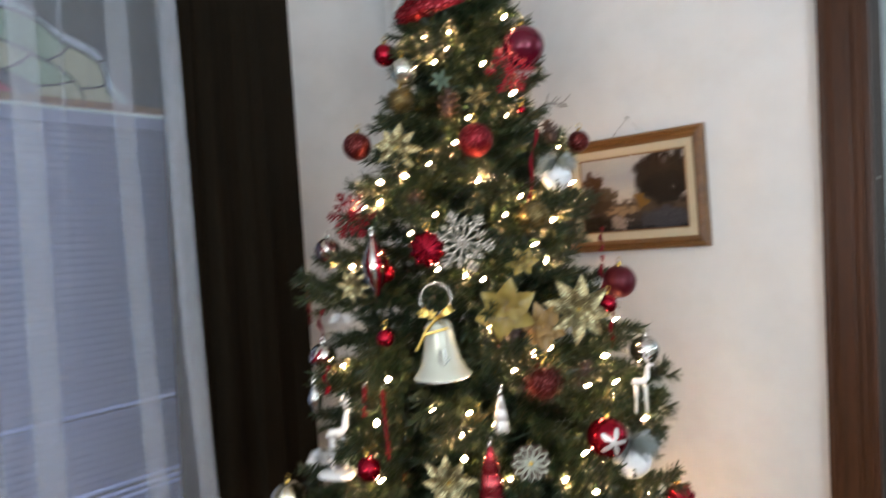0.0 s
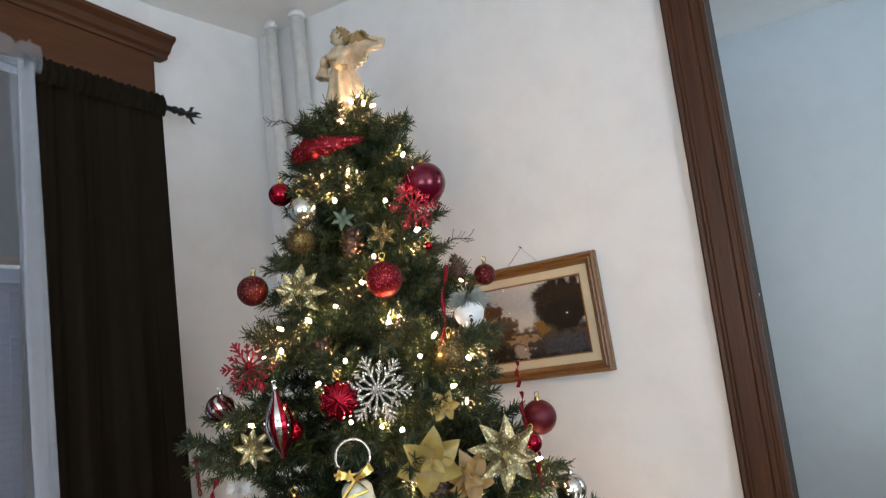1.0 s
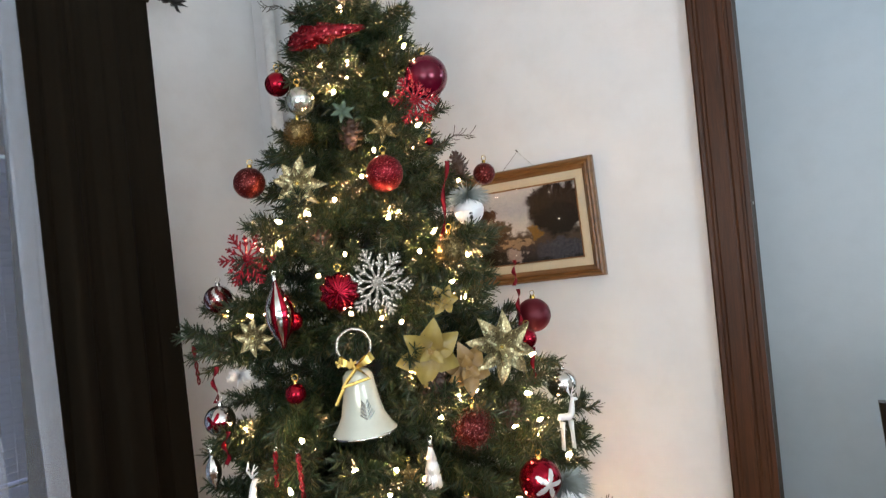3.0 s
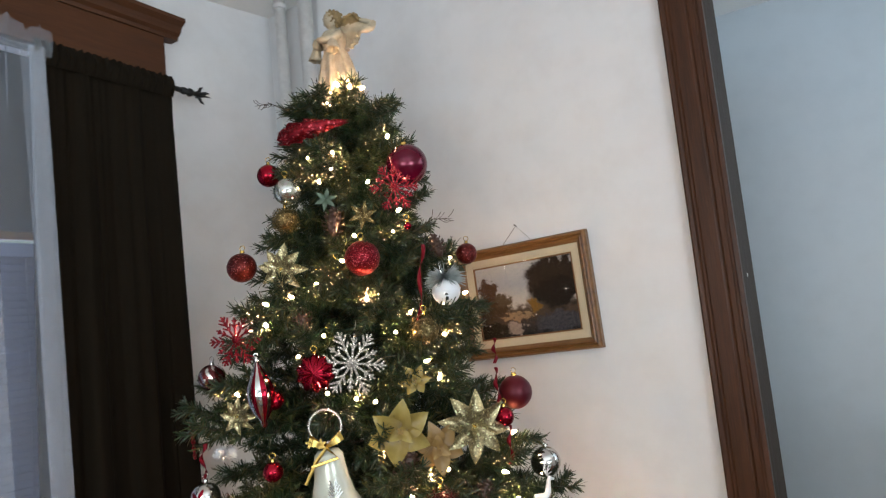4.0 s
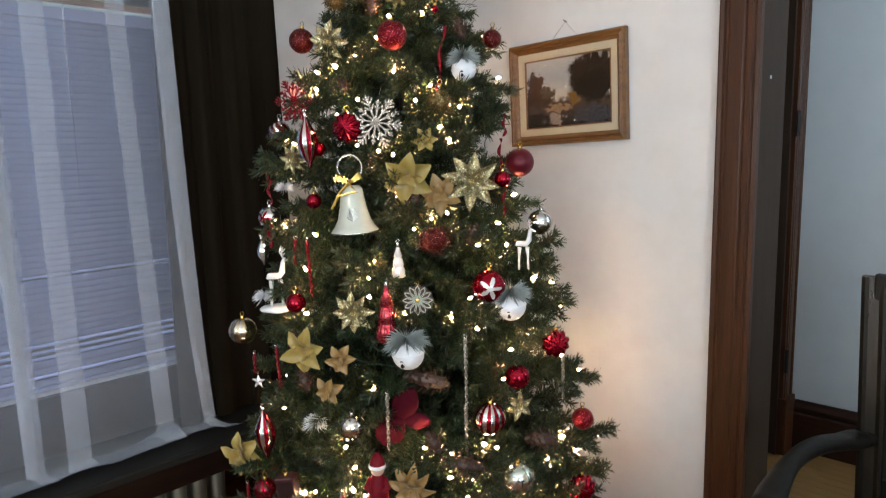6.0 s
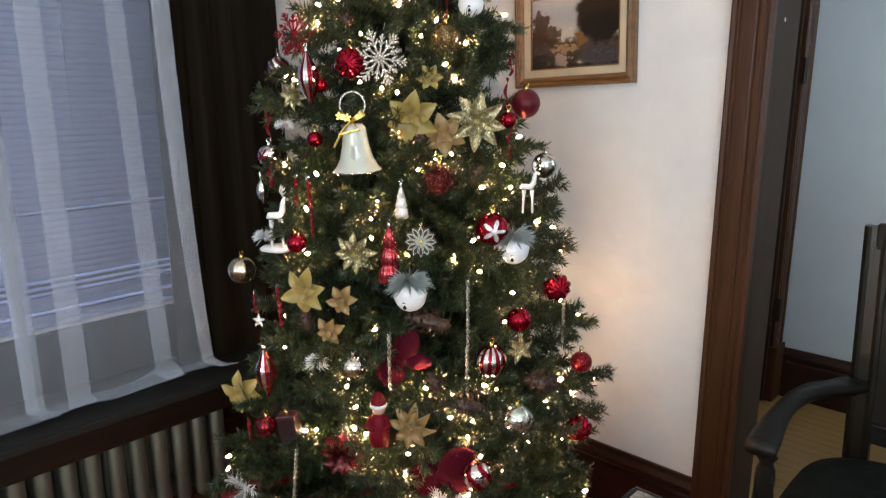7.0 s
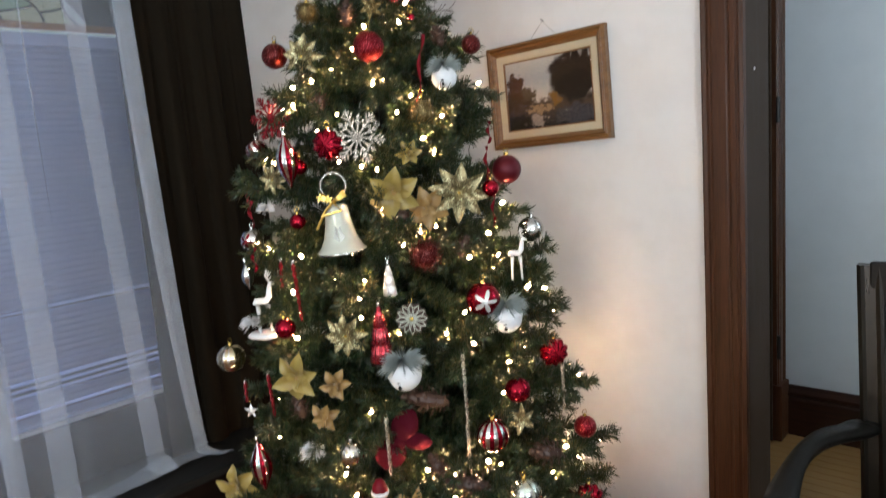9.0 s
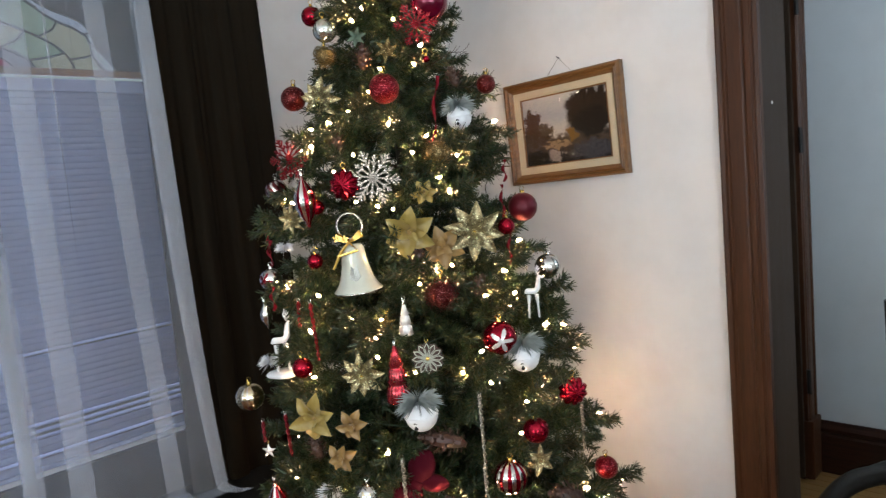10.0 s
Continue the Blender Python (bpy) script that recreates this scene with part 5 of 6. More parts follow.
swag(-0.913, 1.146, 2.032, 0.144, SEQUIN, 'red sequinned swag ornament near the tree top')
ball(-1.029, 1.110, 1.954, 0.052, RED, 'small shiny red bell-shaped ball', '', 0)
ball(-0.962, 1.097, 1.903, 0.060, SILVER_GREEN, 'silver glass ball with cut diamond relief', SILVER, 6)
tinsel(-0.976, 1.100, 1.842, 0.063, GLITTER_GOLD, 'gold tinsel ball on the tree')
ball(-0.763, 1.282, 1.949, 0.094, MATTE_RED, 'large matte crimson ball', '', 0)
snowflake(-0.768, 1.231, 1.891, 0.113, GLITTER_RED, 'red glittered snowflake beside a crimson ball', 6)
pinecone(-0.873, 1.139, 1.821, 0.050, 'brown pine cone among the needles')
holly(-0.817, 1.173, 1.830, 0.064, GLITTER_GOLD, 'gold glittered holly sprig')
holly(-0.892, 1.144, 1.875, 0.053, GREEN_SATIN, 'dull green satin holly leaf sprig')
ball(-0.795, 1.130, 1.733, 0.074, GLITTER_RED, 'red glittered ball on the tree', '', 0)
poinsettia(-0.949, 1.053, 1.728, 0.112, GLITTER_CREAM, 'pale gold glittered poinsettia flower', 2)
ball(-1.093, 1.070, 1.750, 0.066, GLITTER_COPPER, 'copper-red glittered ball on the tree', '', 0)
pinecone(-0.914, 1.063, 1.618, 0.043, 'small brown pine cone among the needles')
jingle(-0.685, 1.271, 1.650, 0.062, 'white jingle bell with dark slot and feather tuft')
pinecone(-0.708, 1.287, 1.752, 0.042, 'brown pine cone on a bare twig')
ball(-0.700, 1.402, 1.738, 0.050, GLITTER_COPPER, 'small copper-red glittered ball', '', 0)
ribbon(-0.712, 1.215, 1.672, 0.163, 'narrow red twisted ribbon hanging')
tinsel(-0.700, 1.198, 1.568, 0.075, GLITTER_GOLD, 'gold tinsel ball on the tree')
ball(-0.742, 1.231, 1.800, 0.017, RED, 'tiny red berry ball', '', 0)
twig(-0.727, 1.266, 1.799, 0.110, 'bare twig spray with fine tips')
twig(-1.020, 1.153, 2.121, 0.091, 'bare twig spray with fine tips')
icicle(-1.279, 1.055, 1.370, 0.086, GLITTER_RED, 'red twisted stick ornament')
bell(-0.801, 0.991, 1.313, 0.116, 'large cream bell ornament with gold bow and rope ring')
puff(-1.081, 0.981, 1.359, 0.055, WHITE_FEATHER, 'small white feather tuft')
ball(-0.932, 0.970, 1.329, 0.039, RED, 'small shiny red ball', '', 0)
ball(-1.104, 0.945, 1.281, 0.059, SILVER, 'clear-white ball with red star', RED, 5)
ribbon(-1.138, 0.972, 1.344, 0.074, 'narrow red twisted ribbon hanging')
ribbon(-1.074, 0.926, 1.234, 0.064, 'narrow red twisted ribbon hanging')
drop(-1.107, 0.921, 1.191, 0.074, SILVER, SILVER, 'slim silver glass drop ornament')
deer(-1.009, 0.893, 1.132, 0.165, 'white reindeer figure standing on a snowy base')
icicle(-0.945, 0.915, 1.206, 0.064, GLITTER_RED, 'red twisted stick ornament')
icicle(-0.888, 0.916, 1.167, 0.141, GLITTER_RED, 'long red glittered stick ornament')
mini_tree(-0.691, 1.032, 1.191, 0.079, FROST, 'frosted clear glass christmas tree ornament')
star(-0.722, 1.003, 1.184, 0.045, GLITTER_GOLD, 'small gold star ornament')
poinsettia(-0.697, 1.138, 1.476, 0.068, GOLD_SATIN, 'gold satin leaf sprig', 1)
poinsettia(-0.709, 1.088, 1.384, 0.147, GOLD_SATIN, 'gold satin poinsettia with dark centre', 1)
poinsettia(-0.669, 1.154, 1.341, 0.115, BRONZE_SATIN, 'bronze satin poinsettia with dark centre', 1)
poinsettia(-0.624, 1.222, 1.372, 0.150, GLITTER_CREAM, 'pale gold glittered poinsettia flower', 2)
ball(-0.615, 1.408, 1.412, 0.075, RED_GLITTER_BAND, 'dull crimson glass ball with fine glittered lines', GLITTER_RED, 16)
ball(-0.602, 1.319, 1.372, 0.042, RED, 'small shiny red drop ball on ribbon', '', 0)
ribbon(-0.618, 1.330, 1.434, 0.083, 'narrow red twisted ribbon hanging')
ribbon(-0.589, 1.308, 1.316, 0.080, 'narrow red twisted ribbon hanging')
ribbon(-0.637, 1.371, 1.509, 0.056, 'narrow red twisted ribbon hanging')
ball(-0.579, 1.448, 1.251, 0.068, SILVER, 'mirror-bright silver ball on the tree', '', 0)
deer(-0.530, 1.308, 1.207, 0.135, 'white reindeer figure hanging beside a silver ball')
pinecone(-0.703, 1.094, 1.311, 0.056, 'dark brown pine cone among the needles')
tinsel(-0.641, 1.109, 1.237, 0.082, GLITTER_COPPER, 'red tinsel mesh ball')
pinecone(-0.598, 1.194, 1.243, 0.043, 'small red-tipped pine cone')
ball(-1.169, 0.880, 0.971, 0.074, PALE_GOLD, 'pale gold ribbed glass ball', SILVER, 14)
puff(-1.052, 0.882, 1.081, 0.064, WHITE_FEATHER, 'white feather tuft on the tree')
ball(-0.914, 0.888, 1.083, 0.050, RED, 'small shiny red ball', '', 0)
poinsettia(-0.756, 0.945, 1.073, 0.117, GLITTER_CREAM, 'pale gold glittered poinsettia flower', 2)
mini_tree(-0.691, 0.991, 1.072, 0.137, RED_GLASS, 'ribbed red glass christmas tree ornament')
poinsettia(-0.859, 0.872, 0.976, 0.122, GOLD_SATIN, 'gold satin poinsettia flower', 1)
poinsettia(-0.765, 0.907, 0.964, 0.083, BRONZE_SATIN, 'bronze-gold satin poinsettia flower', 1)
poinsettia(-0.799, 0.889, 0.884, 0.073, BRONZE_SATIN, 'faded bronze satin poinsettia flower', 1)
icicle(-0.937, 0.843, 0.925, 0.104, GLITTER_RED, 'red twisted stick ornament')
icicle(-1.040, 0.837, 0.915, 0.052, GLITTER_RED, 'red twisted stick ornament')
star(-1.009, 0.826, 0.876, 0.040, FROST, 'small frosted white star ornament')
pinecone(-0.875, 0.877, 0.893, 0.047, 'brown pine cone among the needles')
drop(-0.947, 0.799, 0.762, 0.130, RED, SILVER, 'red and silver striped glass drop ornament')
puff(-0.800, 0.848, 0.815, 0.068, WHITE_FEATHER, 'white feather tuft round a light')
ball(-0.715, 0.890, 0.814, 0.061, SILVER, 'silver mercury-glass ball with star relief', PALE_GOLD, 7)
jingle(-0.639, 1.007, 0.979, 0.076, 'white jingle bell with dark slot and feather tuft')
icicle(-0.647, 0.944, 0.827, 0.137, GLITTER_SILVER, 'silver twisted icicle ornament')
medallion(-0.630, 1.035, 1.104, 0.073, 'cream and gold scalloped snowflake medallion')
ball(-0.558, 1.207, 1.118, 0.081, RED, 'shiny red ball with white star panels', FROST, 5)
jingle(-0.530, 1.257, 1.064, 0.075, 'white jingle bell with dark slot and feather tuft')
icicle(-0.548, 1.107, 0.927, 0.166, GLITTER_SILVER, 'long silver twisted icicle ornament')
icicle(-0.532, 1.087, 0.797, 0.116, GLITTER_SILVER, 'silver twisted icicle ornament')
rosette(-0.490, 1.392, 0.945, 0.070, RED, 'ornate red ball with pressed rosette relief')
icicle(-0.467, 1.392, 0.855, 0.115, GLITTER_SILVER, 'silver twisted icicle ornament')
ball(-0.491, 1.231, 0.896, 0.061, RED, 'ribbed shiny red ball', RED, 18)
poinsettia(-0.491, 1.234, 0.823, 0.081, GLITTER_CREAM, 'pale gold glittered flower', 1)
ball(-0.501, 1.136, 0.816, 0.078, RED, 'silver and dark red striped glass ball', SILVER, 12)
pinecone(-0.623, 1.055, 0.905, 0.065, 'long brown pine cone among the needles')
ball(-0.441, 1.445, 0.735, 0.058, GLITTER_RED, 'small red glittered ball', '', 0)
cloth_bow(-0.668, 1.000, 0.812, 0.150, 'dark red velvet bow deep in the branches', 58)
poinsettia(-1.031, 0.779, 0.694, 0.103, GOLD_SATIN, 'gold satin poinsettia flower', 1)
ball(-0.915, 0.770, 0.638, 0.054, RED, 'swirled shiny red ball', DARK_RED, 7)
icicle(-0.971, 0.757, 0.610, 0.058, GLITTER_RED, 'red twisted stick ornament')
tag(-0.837, 0.789, 0.648, 0.085, 'dark maroon box ornament')
icicle(-0.802, 0.772, 0.543, 0.148, GLITTER_SILVER, 'long silver twisted icicle ornament')
snowflake(-0.701, 0.836, 0.610, 0.112, GLITTER_RED, 'large red glittered flower snowflake', 8)
holiday_figure(-0.644, 0.904, 0.704, 0.130, 'little red-coated holiday figure with white hat brim')
poinsettia(-0.583, 0.953, 0.686, 0.119, BRONZE_SATIN, 'bronze glittered poinsettia flower', 2)
pinecone(-0.514, 1.059, 0.724, 0.061, 'long brown pine cone among the needles')
ball(-0.446, 1.174, 0.670, 0.077, SILVER_GREEN, 'silver ball with cut star facets', SILVER, 6)
rosette(-0.395, 1.371, 0.586, 0.068, RED, 'ornate red ball with pressed rosette relief')
ball(-0.469, 1.053, 0.563, 0.075, RED, 'red and silver swirled glass ball', SILVER, 5)
cloth_bow(-0.552, 1.022, 0.545, 0.175, 'dark red velvet bow deep in the branches', 28)
pinecone(-0.440, 1.269, 0.734, 0.065, 'frosted brown pine cone')
pinecone(-0.564, 1.011, 0.776, 0.045, 'small red-tipped pine cone')
frost_spray(-0.529, 0.999, 0.488, 0.109, 'white frosted fir spray low on the tree')
frost_spray(-0.951, 0.723, 0.478, 0.086, 'white frosted fir spray low on the tree')
frost_spray(-0.768, 0.769, 0.414, 0.138, 'white frosted fir spray low on the tree')

# ---- tree topper ----
bm = bmesh.new()
lathe(bm, [(0, 0), (0.058, 0), (0.056, 0.012), (0.047, 0.05), (0.037, 0.09), (0.029, 0.122), (0.031, 0.142), (0.034, 0.158), (0.026, 0.170), (0.011, 0.178), (0.010, 0.188), (0, 0.19)], 72, ripple=lambda a, i: 1 + (0.13 * math.cos(9 * a + 0.5 * i) + 0.05 * math.cos(17 * a + i) if i < 5 else 0.03 * math.cos(11 * a)))
bmesh.ops.create_icosphere(bm, subdivisions=3, radius=0.020, matrix=pose(0.004, 0, 0.202) @ Matrix.Diagonal((0.92, 0.88, 1.12, 1)))
n_skin = len(bm.faces)
hair = bmesh.ops.create_icosphere(bm, subdivisions=4, radius=0.0235, matrix=pose(-0.007, 0, 0.206))["verts"]
for v in hair:
    d = v.co - Vector((-0.007, 0, 0.206))
    v.co += d * (0.20 * math.sin(v.co.z * 520) * math.sin(v.co.y * 480 + 2) + 0.12 * math.sin(v.co.x * 610 + v.co.z * 300))
for f in list(bm.faces)[n_skin:]:
    f.material_index = 1
for s in (1, -1):
    # upper arm, forearm and the hanging bell of the sleeve
    tube(bm, [(0, s * 0.022, 0.165), (0.010, s * 0.036, 0.152), (0.028, s * 0.038, 0.138), (0.046, s * 0.016, 0.138), (0.052, s * 0.004, 0.142)], [0.009, 0.012, 0.012, 0.009, 0.006], 14)
    lathe(bm, [(0.005, 0.0), (0.010, -0.010), (0.014, -0.026), (0.017, -0.038), (0.014, -0.036), (0.006, -0.016)], 24, pose(0.030, s * 0.036, 0.140, 8 * s, -10), lambda a, i: 1 + 0.12 * math.cos(5 * a + i))
    # a soft wing, its lower end rolled over
    n_body = len(bm.faces)
    sides, nu, nv = [], 20, 16
    for layer in (0, 1):
        rows = []
        for i in range(nu + 1):
            u = i / nu
            h = 0.030 + 0.058 * math.sin(math.pi * min(1, 0.20 + 0.72 * u))
            row = []
            for j in range(nv + 1):
                v = j / nv - 0.5
                wave = 0.009 * math.sin(6.5 * v + 4 * u) * u + 0.005 * math.sin(16 * v + 7 * u) * u
                roll = 0.020 * max(0, -v - 0.15) * 3 * u
                row.append(bm.verts.new((-0.018 - 0.034 * u + wave + roll - layer * 0.005, s * (0.008 + 0.084 * u - 0.10 * (v * v) * u), 0.158 + 0.034 * u - 0.030 * u * u + v * h)))
            rows.append(row)
        sides.append(rows)
        for p, q in zip(rows, rows[1:]):
            for j in range(nv):
                bm.faces.new((p[j], q[j], q[j + 1], p[j + 1]))
    tube(bm, [sides[0][nu][j].co + Vector((0.001, s * 0.002, 0)) for j in range(nv + 1)], [0.004 + 0.005 * math.sin(math.pi * j / nv) * (1 + 0.35 * math.sin(1.9 * j)) for j in range(nv + 1)], 8)
    tube(bm, [sides[0][i][nv].co + Vector((0.001, 0, 0.001)) for i in range(nu + 1)], [0.0045 + 0.0015 * math.sin(1.7 * i) for i in range(nu + 1)], 8)
    tube(bm, [sides[0][i][0].co + Vector((0.003, 0, -0.001)) for i in range(nu + 1)], [0.005 + 0.003 * math.sin(1.3 * i) for i in range(nu + 1)], 8)
    for f in list(bm.faces)[n_body:]:
        f.material_index = 1 if f.calc_center_median().z > 0.185 else 0
# darker resin for the hair and the upper part of the wings
BROWN_GOLD = plain("brown_gold_resin", (0.30, 0.21, 0.09), 0.55, 0.1, (0.10, 0.06, 0.022), 60, bump=0.4)
top = tagged(new("angel_topper", mesh_of(bm, "angel_topper", [RESIN, BROWN_GOLD], True)), "cream resin angel figure lit from below on the tree top", "tree topper", ORNAMENTS)
top.matrix_basis = pose(-1.006, 1.366, 2.195, 0, 3, -106) @ Matrix.Scale(1.02, 4)

# ---- string of lights ----
BULB_GLOW = make_emitter("warm_filament_glow", (1.0, 0.60, 0.33), 450.0)
SOCKET = plain("green_socket", (0.02, 0.05, 0.025), 0.5)
WIRE = plain("green_wire", (0.015, 0.035, 0.018), 0.5)
BULBS = []
BULBS += [
    (-0.915, 1.048, 1.543), (-1.172, 1.070, 1.488), (-0.851, 1.052, 1.466), (-0.799, 1.078, 1.450),
    (-0.769, 1.098, 1.439), (-0.944, 0.982, 1.317), (-1.053, 0.966, 1.258), (-0.920, 0.966, 1.241),
    (-0.826, 0.982, 1.188), (-0.757, 1.021, 1.181), (-0.712, 1.198, 1.505), (-0.691, 1.215, 1.464),
    (-0.750, 1.083, 1.349), (-0.704, 1.098, 1.260), (-0.680, 1.137, 1.280), (-0.662, 1.175, 1.294),
    (-0.626, 1.383, 1.325), (-0.612, 1.300, 1.263), (-0.616, 1.228, 1.211), (-0.594, 1.317, 1.201),
    (-0.590, 1.290, 1.173), (-0.935, 0.939, 1.152), (-0.936, 0.923, 1.090), (-0.905, 0.918, 1.052),
    (-0.765, 1.003, 1.142), (-0.760, 0.994, 1.103),
]
BULBS += [
    (-0.716, 1.047, 1.161), (-0.681, 1.043, 1.057), (-0.614, 1.127, 1.046), (-0.599, 1.178, 1.085),
    (-0.578, 1.179, 1.014), (-0.531, 1.318, 0.965), (-0.537, 1.257, 0.950), (-0.569, 1.396, 1.107),
    (-0.711, 0.961, 0.890), (-0.813, 0.879, 0.805), (-0.761, 0.901, 0.802), (-0.725, 0.924, 0.805),
    (-0.746, 0.896, 0.756), (-0.717, 0.900, 0.712), (-0.710, 0.886, 0.655), (-0.686, 0.900, 0.648),
    (-0.822, 0.829, 0.638), (-0.800, 0.839, 0.645), (-1.096, 0.768, 0.489), (-1.100, 0.760, 0.456),
    (-0.664, 0.901, 0.602), (-0.604, 0.954, 0.607), (-0.597, 0.944, 0.561), (-0.738, 0.813, 0.461),
    (-0.893, 0.749, 0.409), (-0.632, 0.884, 0.477),
]
BULBS += [
    (-0.579, 0.937, 0.492), (-0.598, 1.017, 0.752), (-0.585, 1.038, 0.763), (-0.561, 1.060, 0.738),
    (-0.523, 1.131, 0.748), (-0.505, 1.163, 0.731), (-0.554, 1.044, 0.683), (-0.520, 1.091, 0.666),
    (-0.520, 1.075, 0.635), (-0.455, 1.299, 0.666), (-0.449, 1.216, 0.589), (-0.424, 1.338, 0.560),
    (-0.493, 1.096, 0.585), (-0.460, 1.138, 0.536), (-0.493, 1.051, 0.502), (-0.400, 1.248, 0.433),
    (-0.379, 1.303, 0.382), (-0.383, 1.384, 0.401), (-0.439, 1.095, 0.399), (-0.462, 1.366, 0.705),
    (-1.015, 0.806, 0.661), (-0.933, 0.851, 0.819), (-0.528, 1.218, 0.885), (-0.916, 1.207, 2.110),
    (-0.903, 1.233, 2.163), (-0.883, 1.249, 2.155),
]
BULBS += [
    (-0.948, 1.159, 1.985), (-0.897, 1.183, 1.989), (-0.896, 1.171, 1.949), (-0.916, 1.153, 1.921),
    (-0.829, 1.214, 1.912), (-0.819, 1.291, 2.026), (-0.783, 1.250, 1.840), (-0.781, 1.228, 1.791),
    (-0.835, 1.162, 1.787), (-0.850, 1.132, 1.734), (-0.896, 1.095, 1.688), (-1.009, 1.066, 1.657),
    (-1.011, 1.054, 1.611), (-1.063, 1.059, 1.602), (-0.869, 1.075, 1.579), (-0.783, 1.163, 1.652),
    (-0.739, 1.203, 1.606), (-0.711, 1.260, 1.596), (-0.753, 1.167, 1.572), (-0.699, 1.265, 1.559),
    (-1.074, 1.026, 1.472), (-0.944, 1.074, 1.666), (-0.803, 1.139, 1.641),
]

lights = empty("string_of_lights", pose(TX, TY, 0), "warm white mini lights wound round the fir tree", "fairy lights")
rng = random.Random(21)
# the turn behind the tree, beside the picture, placed so its glass mirrors them to the camera
BULBS += [(-1.008, 1.590, 1.753), (-0.935, 1.571, 1.774), (-0.835, 1.533, 1.747), (-0.996, 1.600, 1.669), (-0.905, 1.610, 1.579), (-0.936, 1.625, 1.550),
          (-1.067, 1.620, 1.550), (-0.809, 1.546, 1.653)]
# lights in the topper's skirt
BULBS += [(-0.950, 1.318, 2.205), (-0.930, 1.345, 2.19), (-0.985, 1.30, 2.18)]
for k in range(3):
    # unseen lights added on the tips next to the wall, for the glow on it
    a, z = radians(38 + 5 * (k % 4)), 0.58 + 0.19 * k
    r = min(reach(z) * 1.03, (NY - 0.10 - TY) / math.sin(a))
    BULBS.append((TX + r * math.cos(a), TY + r * math.sin(a), z))
for k in range(14):
    # the turns of the string that face the walls
    z = 0.30 + 0.95 * k / 14
    a = radians(rng.uniform(5, 110)) if k % 3 else radians(rng.uniform(150, 215))
    r = min(reach(z) * (1.0 if k % 2 else 0.9), (NY - 0.09 - TY) / max(0.2, math.sin(a)))
    BULBS.append((TX + r * math.cos(a), TY + r * math.sin(a), z))
bulb_me = mesh_of(lathe(bmesh.new(), [(0, 0.0), (0.0024, 0.001), (0.0032, 0.004), (0.0030, 0.008), (0.0016, 0.0125), (0, 0.0145)], 10), "bulb", BULB_GLOW, True)
bulb_me.transform(Matrix.Scale(1.12, 4))
sock_me = mesh_of(lathe(bmesh.new(), [(0, -0.014), (0.0026, -0.014), (0.0034, -0.002), (0.0032, 0.003), (0, 0.003)], 8), "socket", SOCKET)
for i, (x, y, z) in enumerate(BULBS):
    d = Vector((x - TX, y - TY, 0)).normalized()
    way = (d + Vector((rng.uniform(-0.7, 0.7), rng.uniform(-0.7, 0.7), rng.uniform(-0.2, 0.9)))).normalized()
    m = Matrix.Translation((x - TX, y - TY, z)) @ way.to_track_quat("Z", "Y").to_matrix().to_4x4()
    b = new("bulb", bulb_me)
    b.parent, b.matrix_basis = lights, m
    s = new("socket", sock_me)
    s.parent = b
    if z < T_TOP - 0.05 and y < NY - 0.12:
        # the tip that carries this light
        t = new("branch", BRANCHES[0.10, i % 2])
        t.parent = tree
        t.matrix_basis = Matrix.Translation(Vector((x - TX, y - TY, z - 0.012)) - d * 0.10) @ Euler((rng.uniform(-1, 1), -rng.uniform(-0.3, 0.35), math.atan2(d.y, d.x) + rng.uniform(-0.4, 0.4))).to_matrix().to_4x4()
pts = []
for k in range(420):
    t = k / 419
    z = 0.28 + 1.85 * t
    a = t * 2 * math.pi * 11
    r = min(reach(z) * (0.80 + 0.05 * math.sin(k * 0.9)), (NY - 0.1 - TY) / max(0.2, math.sin(a)) if math.sin(a) > 0.2 else 9)
    pts.append((r * math.cos(a), r * math.sin(a), z + 0.02 * math.sin(k * 0.37)))
part("wire", tube(bmesh.new(), pts, 0.0014, 5), WIRE, lights)

# ---- tree skirt ----
bm, rows = bmesh.new(), []
for i in range(15):
    q = 0.06 + 0.68 * i / 14
    rows.append([bm.verts.new((q * math.cos(2 * math.pi * k / 90), min(q * math.sin(2 * math.pi * k / 90), NY - 0.06 - TY), 0.012 + 0.06 * (1 - i / 14) + 0.018 * abs(math.sin(7 * math.pi * k / 90 + 0.3 * i)) * (i / 14))) for k in range(90)])
for a, b in zip(rows, rows[1:]):
    for k in range(90):
        bm.faces.new((a[k], b[k], b[(k + 1) % 90], a[(k + 1) % 90]))
CRIMSON = make_cloth("crimson_skirt_velvet", (0.24, 0.004, 0.022), (0.16, 0.003, 0.015), 500)
skirt = thing("tree_skirt", bm, CRIMSON, "crimson velvet tree skirt spread on the floor", "tree skirt", smooth=True)
skirt.matrix_basis = pose(TX, TY, 0)
rng, bm = random.Random(5), bmesh.new()
for k in range(2600):
    a = rng.uniform(0, 2 * math.pi)
    q = rng.uniform(0.695, 0.755)
    p = Vector((q * math.cos(a), min(q * math.sin(a), NY - 0.07 - TY), 0.014))
    d = Vector((rng.uniform(-1, 1), rng.uniform(-1, 1), rng.uniform(0.1, 1.2))).normalized()
    s = d.orthogonal().normalized() * 0.0012
    bm.faces.new([bm.verts.new(c) for c in (p - s, p + s, p + d * 0.016)])
part("fur_trim", bm, WHITE_FEATHER, skirt, "white fluffy trim")

